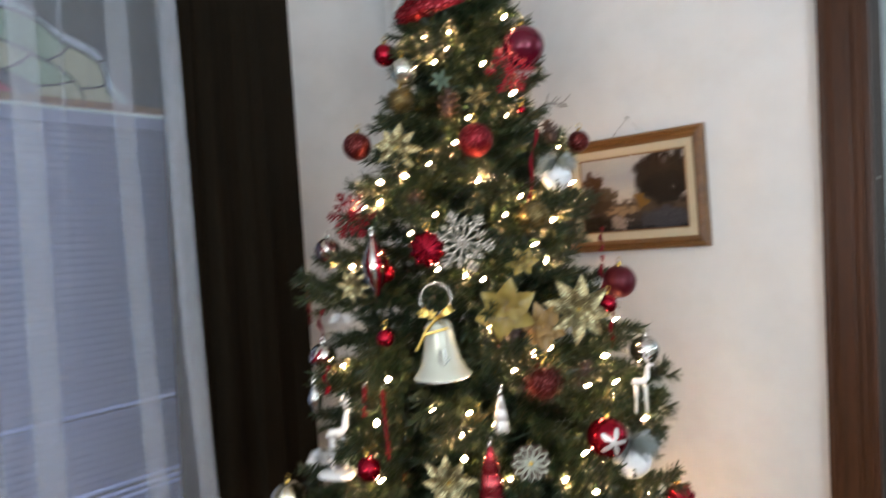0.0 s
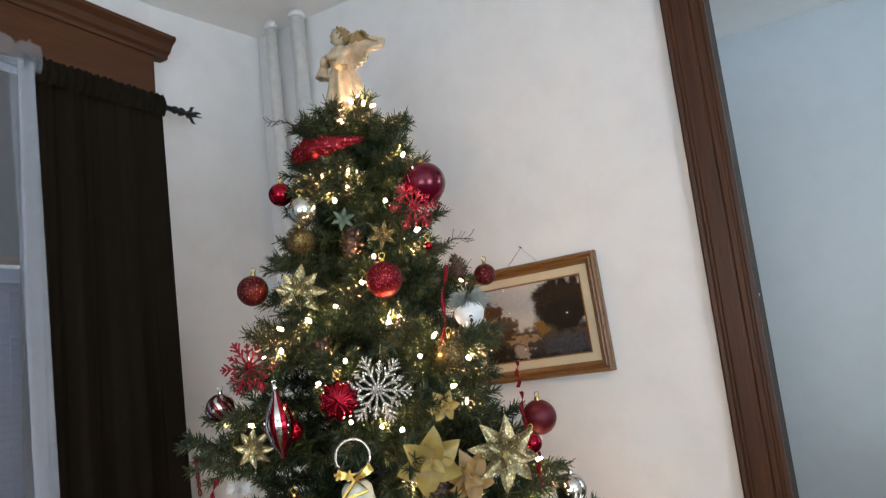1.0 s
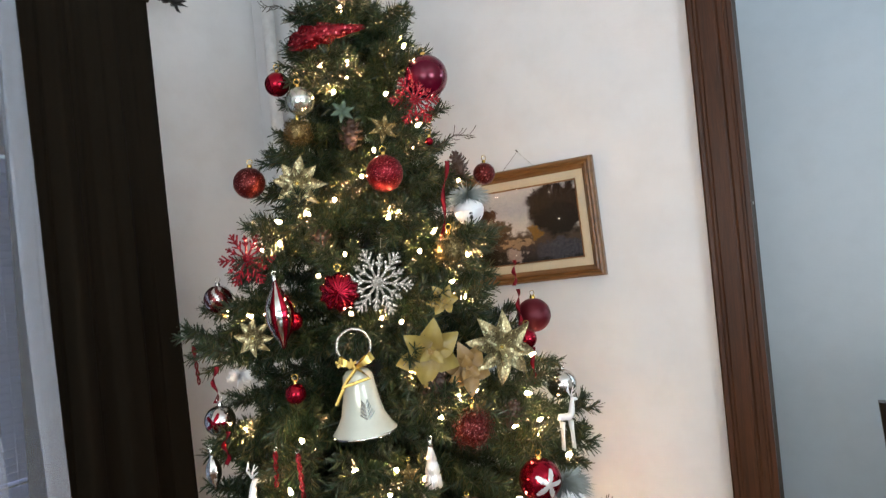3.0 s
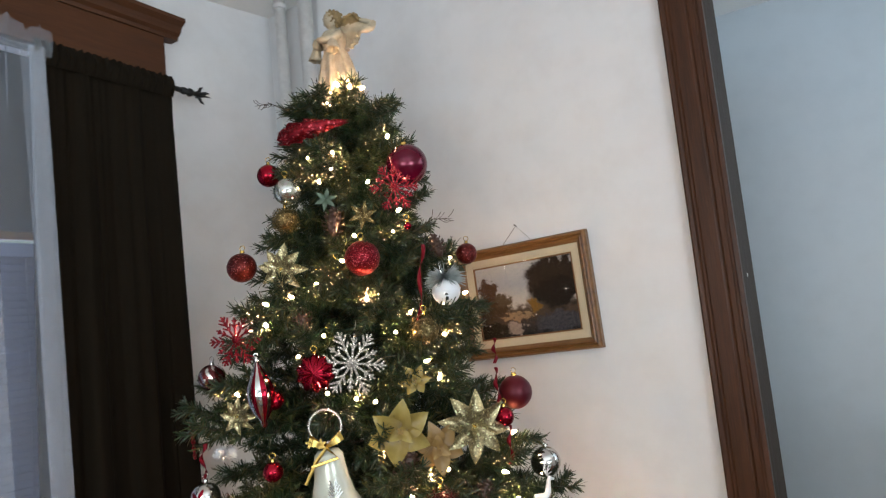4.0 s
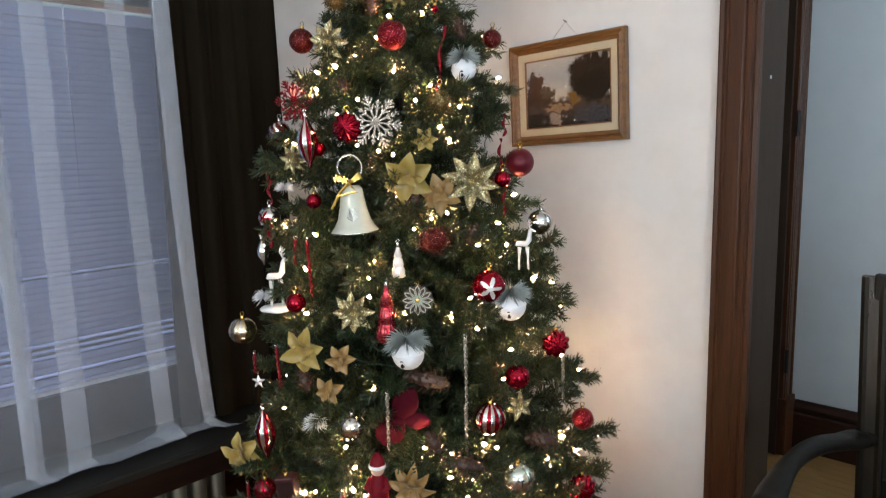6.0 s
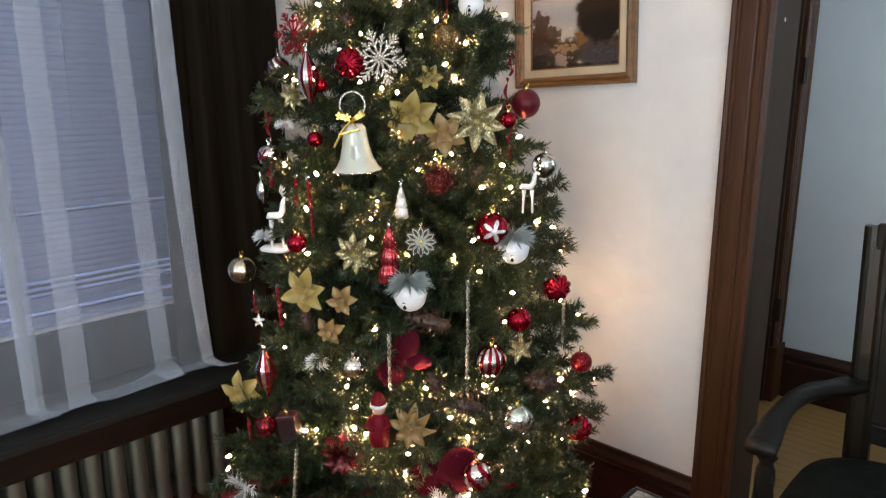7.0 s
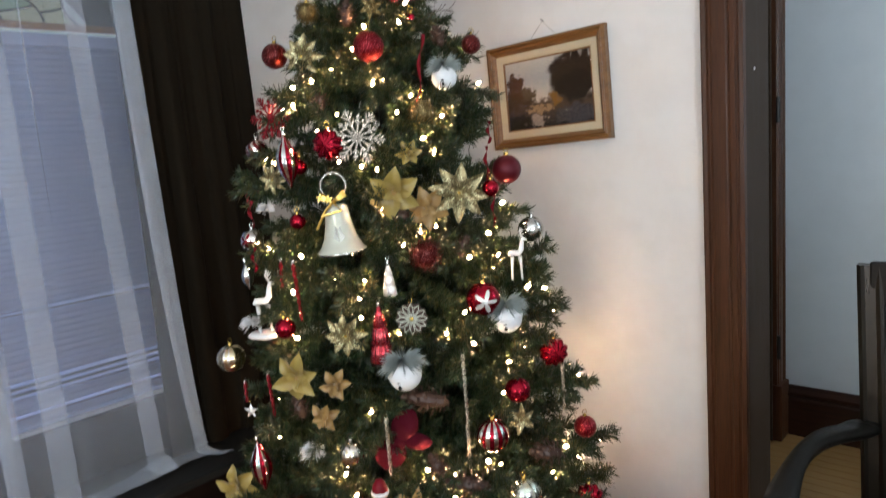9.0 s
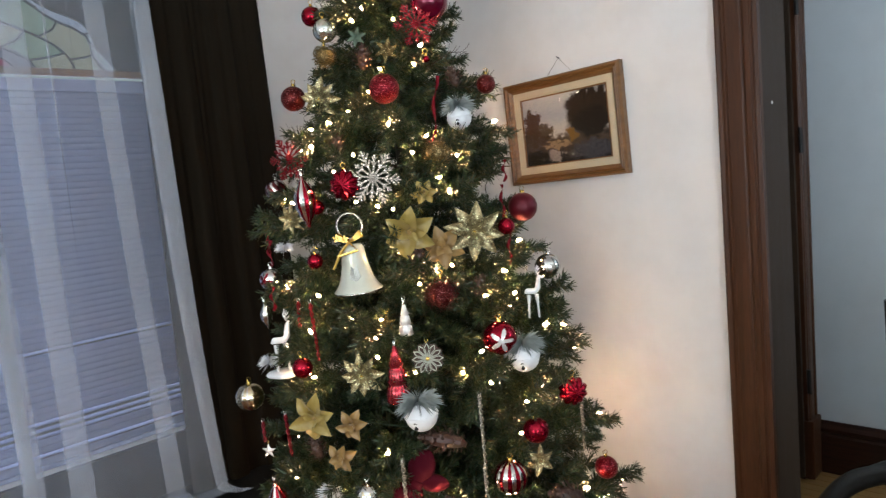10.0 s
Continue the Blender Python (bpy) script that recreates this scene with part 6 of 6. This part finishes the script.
vase = empty("black_vase", pose(-0.60, 1.40, 0.03) @ Matrix.Scale(1.3, 4), "dark glazed vase standing on the red tree skirt", "vase")
part("body", lathe(bmesh.new(), [(0, 0), (0.040, 0), (0.042, 0.01), (0.026, 0.04), (0.024, 0.06), (0.038, 0.10), (0.046, 0.14), (0.040, 0.17), (0.028, 0.185), (0.034, 0.20), (0.030, 0.20), (0.024, 0.185), (0, 0.18)], 24), BLACK_IRON, vase, smooth=True)

GIFTWRAP = plain("red_gift_paper", (0.26, 0.010, 0.022), 0.4, 0.0, (0.20, 0.006, 0.015), 30, spread=0.1)
gift = empty("gift_box", pose(-1.40, 0.985, 0.022, 0, 0, 24), "small red wrapped gift box under the tree", "gift")
part("box", B(-0.065, 0.065, -0.065, 0.065, 0, 0.12, bevel=0.003), GIFTWRAP, gift)
part("lid", B(-0.069, 0.069, -0.069, 0.069, 0.105, 0.14, bevel=0.003), GIFTWRAP, gift)
part("band", B(-0.0705, 0.0705, -0.009, 0.009, -0.0, 0.1415), VELVET, gift, "dark red ribbon band")

# ---- picture ----
PIC = pose(-0.797, NY, 1.631, 0, -2.0, 0)
pic = empty("framed_painting", PIC, "landscape painting in a moulded gilt wood frame under glass", "picture")
GILT = make_wood("worn_gilt_wood", (0.075, 0.031, 0.008), (0.27, 0.125, 0.033), "X", 0.34)
LINER = make_cloth("cream_linen_liner", (0.52, 0.46, 0.33), (0.45, 0.39, 0.27), 500)
PW, PH = 0.2235, 0.171
MOULD = [(0, 0), (0.020, 0), (0.027, 0.004), (0.028, 0.010), (0.020, 0.015), (0.023, 0.020), (0.019, 0.026), (0.012, 0.031), (0.010, 0.034), (0, 0.034)]


def mitred(profile, w, h, back):
    """A frame of one moulding round a rectangle, mitred at its corners."""
    bm, loops = bmesh.new(), []
    for sx, sz in ((-1, -1), (1, -1), (1, 1), (-1, 1)):
        loops.append([bm.verts.new((sx * (w - q), back - p, sz * (h - q))) for p, q in profile])
    n = len(profile)
    for i in range(4):
        a, b = loops[i], loops[(i + 1) % 4]
        for j in range(n):
            bm.faces.new((a[j], b[j], b[(j + 1) % n], a[(j + 1) % n]))
    bmesh.ops.recalc_face_normals(bm, faces=bm.faces)
    return bm


part("frame", mitred(MOULD, PW, PH, -0.004), GILT, pic, "carved gilt wood frame")
part("liner", mitred([(0, 0), (0.012, 0), (0.010, 0.022), (0.007, 0.025), (0, 0.025)], PW - 0.033, PH - 0.033, -0.004), LINER, pic, "cream linen liner")
part("inner_lip", mitred([(0, 0), (0.009, 0), (0.008, 0.004), (0, 0.004)], PW - 0.057, PH - 0.057, -0.004), GILT, pic)


def make_painting():
    m, nt, b = shader("landscape_painting")
    tc = nt.nodes.new("ShaderNodeTexCoord")
    sep = nt.nodes.new("ShaderNodeSeparateXYZ")
    nt.links.new(tc.outputs["Generated"], sep.inputs[0])
    vec = mapped(nt)
    wob, brush, leafy = noisy(nt, vec, 62, 8, 0.75), noisy(nt, vec, 190, 5, 0.75), noisy(nt, vec, 130, 6, 0.8)

    def calc(op, a, b2, c=None):
        n = nt.nodes.new("ShaderNodeMath")
        n.operation = op
        for s, v in zip(n.inputs, (a, b2, c)):
            if v is None:
                continue
            if isinstance(v, (int, float)):
                s.default_value = v
            else:
                nt.links.new(v, s)
        return n.outputs[0]

    sway, rise = noisy(nt, vec, 30, 7, 0.7), noisy(nt, mapped(nt, (1.3, 1, 1.7)), 34, 7, 0.7)
    u = calc("MULTIPLY_ADD", calc("SUBTRACT", sway, 0.5), 0.42, sep.outputs[0])
    v = calc("MULTIPLY_ADD", calc("SUBTRACT", rise, 0.5), 0.36, sep.outputs[2])
    rough_v = calc("MULTIPLY_ADD", calc("SUBTRACT", wob, 0.5), 0.16, v)
    col = ramp(nt, rough_v, [(0.0, (0.014, 0.012, 0.012)), (0.14, (0.034, 0.027, 0.024)), (0.24, (0.060, 0.040, 0.025)), (0.33, (0.070, 0.047, 0.028)), (0.38, (0.120, 0.098, 0.076)), (0.44, (0.46, 0.44, 0.40)), (0.72, (0.32, 0.34, 0.36)), (1.0, (0.44, 0.44, 0.43))])

    def blob(base, cx, cy, rx, ry, c, c2, soft=0.35, edge=1.7):
        dx, dy = calc("DIVIDE", calc("SUBTRACT", u, cx), rx), calc("DIVIDE", calc("SUBTRACT", v, cy), ry)
        d = calc("ADD", calc("MULTIPLY", dx, dx), calc("MULTIPLY", dy, dy))
        d = calc("MULTIPLY_ADD", calc("SUBTRACT", wob, 0.5), edge, d)
        f = nt.nodes.new("ShaderNodeMapRange")
        f.inputs["From Min"].default_value, f.inputs["From Max"].default_value = 1 + soft, 1 - soft
        nt.links.new(d, f.inputs["Value"])
        return mixed(nt, f.outputs[0], base, ramp(nt, leafy, [(0.35, c), (0.65, c2)]))

    col = blob(col, 0.11, 0.60, 0.12, 0.22, (0.030, 0.014, 0.007), (0.10, 0.050, 0.024), 0.2, 2.2)
    col = blob(col, 0.26, 0.50, 0.08, 0.09, (0.060, 0.042, 0.022), (0.10, 0.072, 0.040), 0.25, 1.2)
    col = blob(col, 0.08, 0.38, 0.24, 0.09, (0.030, 0.018, 0.010), (0.075, 0.045, 0.022), 0.3, 1.0)
    col = blob(col, 0.80, 0.70, 0.28, 0.34, (0.006, 0.005, 0.004), (0.040, 0.024, 0.014), 0.25, 2.3)
    col = blob(col, 0.80, 0.52, 0.22, 0.22, (0.006, 0.005, 0.004), (0.018, 0.013, 0.009), 0.4, 1.0)
    col = blob(col, 0.57, 0.40, 0.055, 0.10, (0.14, 0.075, 0.012), (0.20, 0.11, 0.022), 0.2, 0.8)
    col = blob(col, 0.38, 0.27, 0.16, 0.045, (0.18, 0.12, 0.065), (0.30, 0.21, 0.12), 0.3, 0.8)
    col = blob(col, 0.34, 0.10, 0.09, 0.10, (0.20, 0.165, 0.14), (0.32, 0.27, 0.235), 0.3, 0.9)
    col = blob(col, 0.80, 0.14, 0.24, 0.14, (0.014, 0.016, 0.022), (0.075, 0.075, 0.085), 0.4, 1.0)
    col = blob(col, 0.09, 0.08, 0.17, 0.13, (0.008, 0.007, 0.005), (0.028, 0.020, 0.012), 0.3, 0.9)
    col = mixed(nt, 0.25, col, brush, "OVERLAY")
    nt.links.new(col, b.inputs["Base Color"])
    b.inputs["Roughness"].default_value = 0.6
    b.inputs["Specular IOR Level"].default_value = 0.12
    bumped(nt, b, brush, 0.3, 0.001)
    return m


def make_glass():
    m, nt, b = shader("clear_glass")
    t, g = nt.nodes.new("ShaderNodeBsdfTransparent"), nt.nodes.new("ShaderNodeBsdfGlossy")
    g.inputs["Roughness"].default_value = 0.02
    fr = nt.nodes.new("ShaderNodeFresnel")
    fr.inputs["IOR"].default_value = 1.28
    x = nt.nodes.new("ShaderNodeMixShader")
    nt.links.new(fr.outputs[0], x.inputs[0])
    nt.links.new(t.outputs[0], x.inputs[1])
    nt.links.new(g.outputs[0], x.inputs[2])
    nt.links.new(x.outputs[0], nt.nodes["Material Output"].inputs[0])
    return m


GLASS = make_glass()
part("canvas", B(-PW + 0.058, PW - 0.058, -0.008, -0.004, -PH + 0.058, PH - 0.058), make_painting(), pic, "painted autumn landscape with trees and water")
glass = part("glass", B(-PW + 0.05, PW - 0.05, -0.0155, -0.0135, -PH + 0.05, PH - 0.05), GLASS, pic, "clear picture glass")
glass.visible_shadow = False
wire = part("hanging_wire", tube(bmesh.new(), [(-0.06, -0.006, PH - 0.004), (0.0, -0.008, PH + 0.052), (0.05, -0.006, PH - 0.004)], 0.0007, 5), SILVER, pic)
part("nail", tube(bmesh.new(), [(0.0, 0.0, PH + 0.051), (0.0, -0.018, PH + 0.056)], 0.0016, 6), BLACK_IRON, pic)

# ---- armchair ----
chair = empty("armchair", pose(0.36, 1.725, 0), "black-stained wooden armchair with curved arms by the table", "chair")
STILE = make_wood("dark_oak_chair_post", (0.005, 0.004, 0.0025), (0.014, 0.011, 0.006), "Z", 0.26, 1.0, 0.1)
LEATHER = plain("black_leather", (0.007, 0.0095, 0.008), 0.6, 0.0, (0.012, 0.015, 0.013), 160, bump=0.5)
LEATHER.node_tree.nodes["Principled BSDF"].inputs["Specular IOR Level"].default_value = 0.15
bm = bmesh.new()
prof = []
n = 40
ring_lo, ring_mid, ring_hi = [], [], []
for k in range(n):
    a = 2 * math.pi * k / n
    c, s = math.cos(a), math.sin(a)
    ex, ey = abs(c) ** 0.6 * math.copysign(1, c), abs(s) ** 0.6 * math.copysign(1, s)
    ring_lo.append(bm.verts.new((0.32 * ex, 0.275 * ey - 0.02, 0.425)))
    ring_mid.append(bm.verts.new((0.33 * ex, 0.285 * ey - 0.02, 0.455)))
    ring_hi.append(bm.verts.new((0.28 * ex, 0.235 * ey - 0.02, 0.482)))
for a, b in ((ring_lo, ring_mid), (ring_mid, ring_hi)):
    for k in range(n):
        bm.faces.new((a[k], a[(k + 1) % n], b[(k + 1) % n], b[k]))
bm.faces.new(ring_hi)
bm.faces.new(ring_lo[::-1])
part("seat", bm, LEATHER, chair, "black padded seat", smooth=True)
part("seat_frame", B(-0.27, 0.27, -0.235, 0.245, 0.37, 0.424, bevel=0.008), BLACKWOOD, chair)
POST = [(0, 0), (0.018, 0), (0.022, 0.04), (0.026, 0.3), (0.030, 0.38), (0.030, 0.44), (0.022, 0.45)] + [(0.024 + 0.005 * math.sin(math.pi * k / 14), 0.455 + 0.009 * k) for k in range(15)] + [(0.020, 0.59), (0.020, 0.60), (0.030, 0.612), (0.022, 0.622), (0.027, 0.635), (0, 0.64)]
for s in (-1, 1):
    part("front_post", lathe(bmesh.new(), POST, 30, pose(s * 0.335, -0.215, 0) @ Matrix.Diagonal((0.8, 0.8, 1, 1)), lambda a, i: 1 + (0.085 * math.cos(4 * a + 0.55 * i) if 6 < i < 22 else 0)), BLACKWOOD, chair, "turned front post", smooth=True)
    bm, rows = bmesh.new(), []
    for px, py, pz in ((0.236, 0.26, 0), (0.240, 0.25, 0.42), (0.252, 0.265, 0.75), (0.270, 0.30, 1.09)):
        rows.append([bm.verts.new((s * (px + q), py + d, pz)) for q, d in ((-0.030, -0.014), (-0.022, -0.020), (-0.012, -0.014), (0.012, -0.014), (0.020, -0.021), (0.030, -0.014), (0.030, 0.016), (-0.030, 0.016))])
    for a, b in zip(rows, rows[1:]):
        for j in range(8):
            bm.faces.new((a[j], a[(j + 1) % 8], b[(j + 1) % 8], b[j]))
    bm.faces.new(rows[0])
    bm.faces.new(rows[-1])
    bmesh.ops.recalc_face_normals(bm, faces=bm.faces)
    part("back_post", bm, STILE, chair, "broad beaded back post")
    bm, rows = bmesh.new(), []
    n = 22
    for k in range(n + 1):
        t = k / n
        px = s * (0.335 + 0.012 * math.sin(math.pi * t) - 0.070 * t ** 3)
        py = -0.275 + 0.52 * t
        pz = 0.652 + 0.030 * math.sin(math.pi * min(1, t * 1.1)) + 0.012 * t
        w = 0.040 * (1 - 0.45 * math.sin(math.pi * min(1, t * 1.2))) if t > 0.08 else 0.034
        rows.append([bm.verts.new((px + q * w, py, pz + h)) for q, h in ((-1, -0.006), (-0.8, -0.016), (0.8, -0.016), (1, -0.006), (0.95, 0.008), (0.5, 0.015), (-0.5, 0.015), (-0.95, 0.008))])
    for a, b in zip(rows, rows[1:]):
        for j in range(8):
            bm.faces.new((a[j], b[j], b[(j + 1) % 8], a[(j + 1) % 8]))
    bm.faces.new(rows[0])
    bm.faces.new(rows[-1][::-1])
    bmesh.ops.recalc_face_normals(bm, faces=bm.faces)
    part("arm", bm, BLACKWOOD, chair, "flat curved arm rest", smooth=True)
for z0, z1, yy in ((0.985, 1.10, 0.292), (0.50, 0.56, 0.262)):
    part("back_rail", B(-0.27, 0.27, yy - 0.012, yy + 0.012, z0, z1, bevel=0.006), BLACKWOOD, chair)
bm = B(-0.232, 0.232, -0.008, 0.008, 0.0, 0.43, bevel=0.004)
bm.transform(pose(0, 0.262, 0.557, -4.2))
part("back_splat", bm, STILE, chair, "dark oak back panel")
for y in (-0.20, 0.24):
    part("stretcher", tube(bmesh.new(), [(-0.26, y, 0.2), (0.26, y, 0.2)], 0.012, 8), BLACKWOOD, chair)

# ---- jar of dried berries on the table ----
jar = empty("dried_flower_jar", pose(0.272, 0.968, 0.72), "small glass jar of pale dried seed heads on the table", "jar")
part("jar", lathe(bmesh.new(), [(0, 0.001), (0.022, 0.001), (0.026, 0.008), (0.026, 0.04), (0.02, 0.048), (0.022, 0.054), (0.019, 0.054), (0.017, 0.048), (0.023, 0.04), (0.023, 0.008), (0, 0.005)], 24), GLASS, jar, "clear glass jar", smooth=True)
SEED = plain("dried_seed_head", (0.22, 0.165, 0.11), 0.75, 0.0, (0.13, 0.085, 0.05), 120, bump=0.4)
rng = random.Random(9)
for k in range(22):
    bm = bmesh.new()
    bmesh.ops.create_icosphere(bm, subdivisions=2, radius=rng.uniform(0.0042, 0.0062))
    q = part("seed_head", bm, SEED, jar, smooth=True)
    a = rng.uniform(0, 6.28)
    rr = rng.uniform(0, 0.02)
    q.matrix_basis = pose(rr * math.cos(a), rr * math.sin(a), 0.048 + rng.uniform(0, 0.030)) @ Matrix.Diagonal((1, 1, 1.2, 1))

# ---- window: stained panel and blind ----
CAME = plain("lead_came", (0.035, 0.035, 0.035), 0.6, 0.5, bump=0.3)


def stained(name, c):
    return make_cloth(name, c, tuple(v * 0.75 for v in c), 30, 0.0, 0.75, 0.25)


CREAM_GLASS, GREEN_GLASS = stained("cream_art_glass", (0.40, 0.40, 0.30)), stained("pale_green_art_glass", (0.30, 0.36, 0.27))
PLUM_GLASS, LILAC_GLASS, PEARL_GLASS = stained("plum_art_glass", (0.34, 0.06, 0.10)), stained("lilac_grey_art_glass", (0.15, 0.14, 0.17)), stained("pearl_art_glass", (0.42, 0.45, 0.46))
# Shade of the window head above the arch, painted as a dark sheet.
HEAD_SHADE = stained("window_head_shade", (0.085, 0.085, 0.085))
panel = empty("stained_glass_panel", pose(WX - 0.035, 0.465, 1.945), "stained glass arch with cream panes and a plum motif", "stained glass")
RINGS = [(0.0, 0.0), (0.175, 0.066), (0.232, 0.088), (0.345, 0.160), (0.435, 0.242), (0.462, 0.268)]
TINTS = [PLUM_GLASS, LILAC_GLASS, CREAM_GLASS, CREAM_GLASS, PEARL_GLASS]
SPLITS = [[0, 90, 180], [0, 180], [0, 26, 62, 96, 130, 158, 180], [0, 14, 40, 74, 108, 138, 165, 180], [0, 30, 60, 90, 120, 150, 180]]


def on_ring(k, degrees):
    """A point of one of the panel's arches; the outer ones waver like a ribbon."""
    w, h = RINGS[k]
    a = radians(degrees)
    r = 1 + (0.035 * math.sin(11 * a + k) if k >= 4 else 0.012 * math.sin(5 * a))
    return Vector((0, -w * r * math.cos(a), h * r * math.sin(a)))


for k in range(5):
    for i, (a, b) in enumerate(zip(SPLITS[k], SPLITS[k][1:])):
        steps = max(3, int((b - a) / 6))
        inner = [on_ring(k, a + (b - a) * t / steps) for t in range(steps + 1)] if k else [Vector((0, 0, 0))]
        outer = [on_ring(k + 1, a + (b - a) * t / steps) for t in range(steps + 1)]
        loop = outer + inner[::-1]
        bm = bmesh.new()
        front = [bm.verts.new(p + Vector((0.003, 0, 0))) for p in loop]
        back = [bm.verts.new(p + Vector((-0.001, 0, 0))) for p in loop]
        bm.faces.new(front)
        bm.faces.new(back[::-1])
        for t in range(len(loop)):
            bm.faces.new((front[t], back[t], back[(t + 1) % len(loop)], front[(t + 1) % len(loop)]))
        bmesh.ops.triangulate(bm, faces=[f for f in bm.faces if len(f.verts) > 4])
        bmesh.ops.recalc_face_normals(bm, faces=bm.faces)
        pane = part("pane", bm, GREEN_GLASS if k in (2, 3) and i % 3 == 1 else TINTS[k], panel)
        part("came", tube(bmesh.new(), [p + Vector((0.004, 0, 0)) for p in outer], 0.0042, 5), CAME, pane, "dark lead came")
        if i:
            part("came", tube(bmesh.new(), [inner[0] + Vector((0.004, 0, 0)), (inner[0] + outer[0]) / 2 + Vector((0.004, 0.012, 0)), outer[0] + Vector((0.004, 0, 0))], 0.0036, 5), CAME, pane, "dark lead came")
bm = bmesh.new()
rim = [on_ring(5, 180 * t / 40) for t in range(41)]
low = [bm.verts.new((0.0, p.y, p.z)) for p in rim]
top = [bm.verts.new((0.0, -0.82 + 1.64 * t / 40, 0.54)) for t in range(41)]
for t in range(40):
    bm.faces.new((low[t], low[t + 1], top[t + 1], top[t]))
corners = [bm.verts.new((0.0, y, z)) for y, z in ((-0.82, 0.0), (0.82, 0.0))]
bm.faces.new((corners[0], low[0], top[0]))
bm.faces.new((low[40], corners[1], top[40]))
ext = bmesh.ops.extrude_face_region(bm, geom=list(bm.faces))
bmesh.ops.translate(bm, verts=[e for e in ext["geom"] if isinstance(e, bmesh.types.BMVert)], vec=(-0.004, 0, 0))
bmesh.ops.recalc_face_normals(bm, faces=bm.faces)
part("surround", bm, HEAD_SHADE, panel, "dark sheet for the shaded window head")
part("bar", B(-0.006, 0.012, -0.82, 0.82, -0.012, 0.011, bevel=0.003), GILT, panel, "pale gilt lower bar")

blind = empty("window_blind", pose(WX - 0.045, 0.465, 0), "closed horizontal slat blind, tinted for dusk, behind the sheer curtains", "blind")
part("head_rail", B(-0.014, 0.014, -0.83, 0.83, 1.885, 1.925, bevel=0.003), BLIND, blind)
part("bottom_rail", B(-0.012, 0.012, -0.83, 0.83, 0.703, 0.718, bevel=0.003), BLIND, blind)
bm = bmesh.new()
rows = []
for k in range(6):
    t = k / 5 - 0.5
    rows.append([bm.verts.new((0.0125 * 2 * t, y, 0.0022 * (1 - 4 * t * t))) for y in (-0.825, 0.825)])
for a, b in zip(rows, rows[1:]):
    bm.faces.new((a[0], b[0], b[1], a[1]))
ext = bmesh.ops.extrude_face_region(bm, geom=list(bm.faces))
bmesh.ops.translate(bm, verts=[e for e in ext["geom"] if isinstance(e, bmesh.types.BMVert)], vec=(0, 0, -0.0006))
slat_me = mesh_of(bm, "slat", BLIND, True)
rng = random.Random(14)
z = 0.728
k = 0
while z < 1.88:
    s = new("slat", slat_me)
    s.parent = blind
    loose = k in (1, 4, 5, 6, 17)
    s.matrix_basis = pose(0, 0, z, rng.uniform(-0.15, 0.15) + (0.25 if loose else 0), 8 if loose else 79 + rng.uniform(-2, 2), 0)
    z += 0.0205
    k += 1
for y in (-0.55, 0.0, 0.55):
    part("cord", tube(bmesh.new(), [(0.014, y, 0.71), (0.014, y, 1.89)], 0.001, 4), BLIND, blind)

# ---- floor boards ----
k = 0
x = WX + 0.03
while x < 1.4:
    rng = random.Random(k)
    y = -0.4
    while y < NY - 0.02:
        ln = rng.choice((0.45, 0.8, 1.1)) if y == -0.4 else rng.choice((0.75, 0.95, 1.2))
        y1 = min(y + ln, NY - 0.005)
        plank(floor, x + 0.028, (y + y1) / 2, 0.0555, round(y1 - y - 0.001, 2), "Y", FLOOR)
        y = y1
    x += 0.057
    k += 1
y = NY + 0.04
while y < FAR_Y - 0.03:
    rng = random.Random(k)
    x = FAR_X + 0.01
    while x < 1.58:
        ln = min(rng.choice((0.7, 0.95, 1.2)), 1.6 - x)
        plank(far_floor, x + ln / 2, y + 0.028, 0.0555, ln - 0.001, "X", FAR_FLOOR)
        x += ln
    y += 0.057
    k += 1
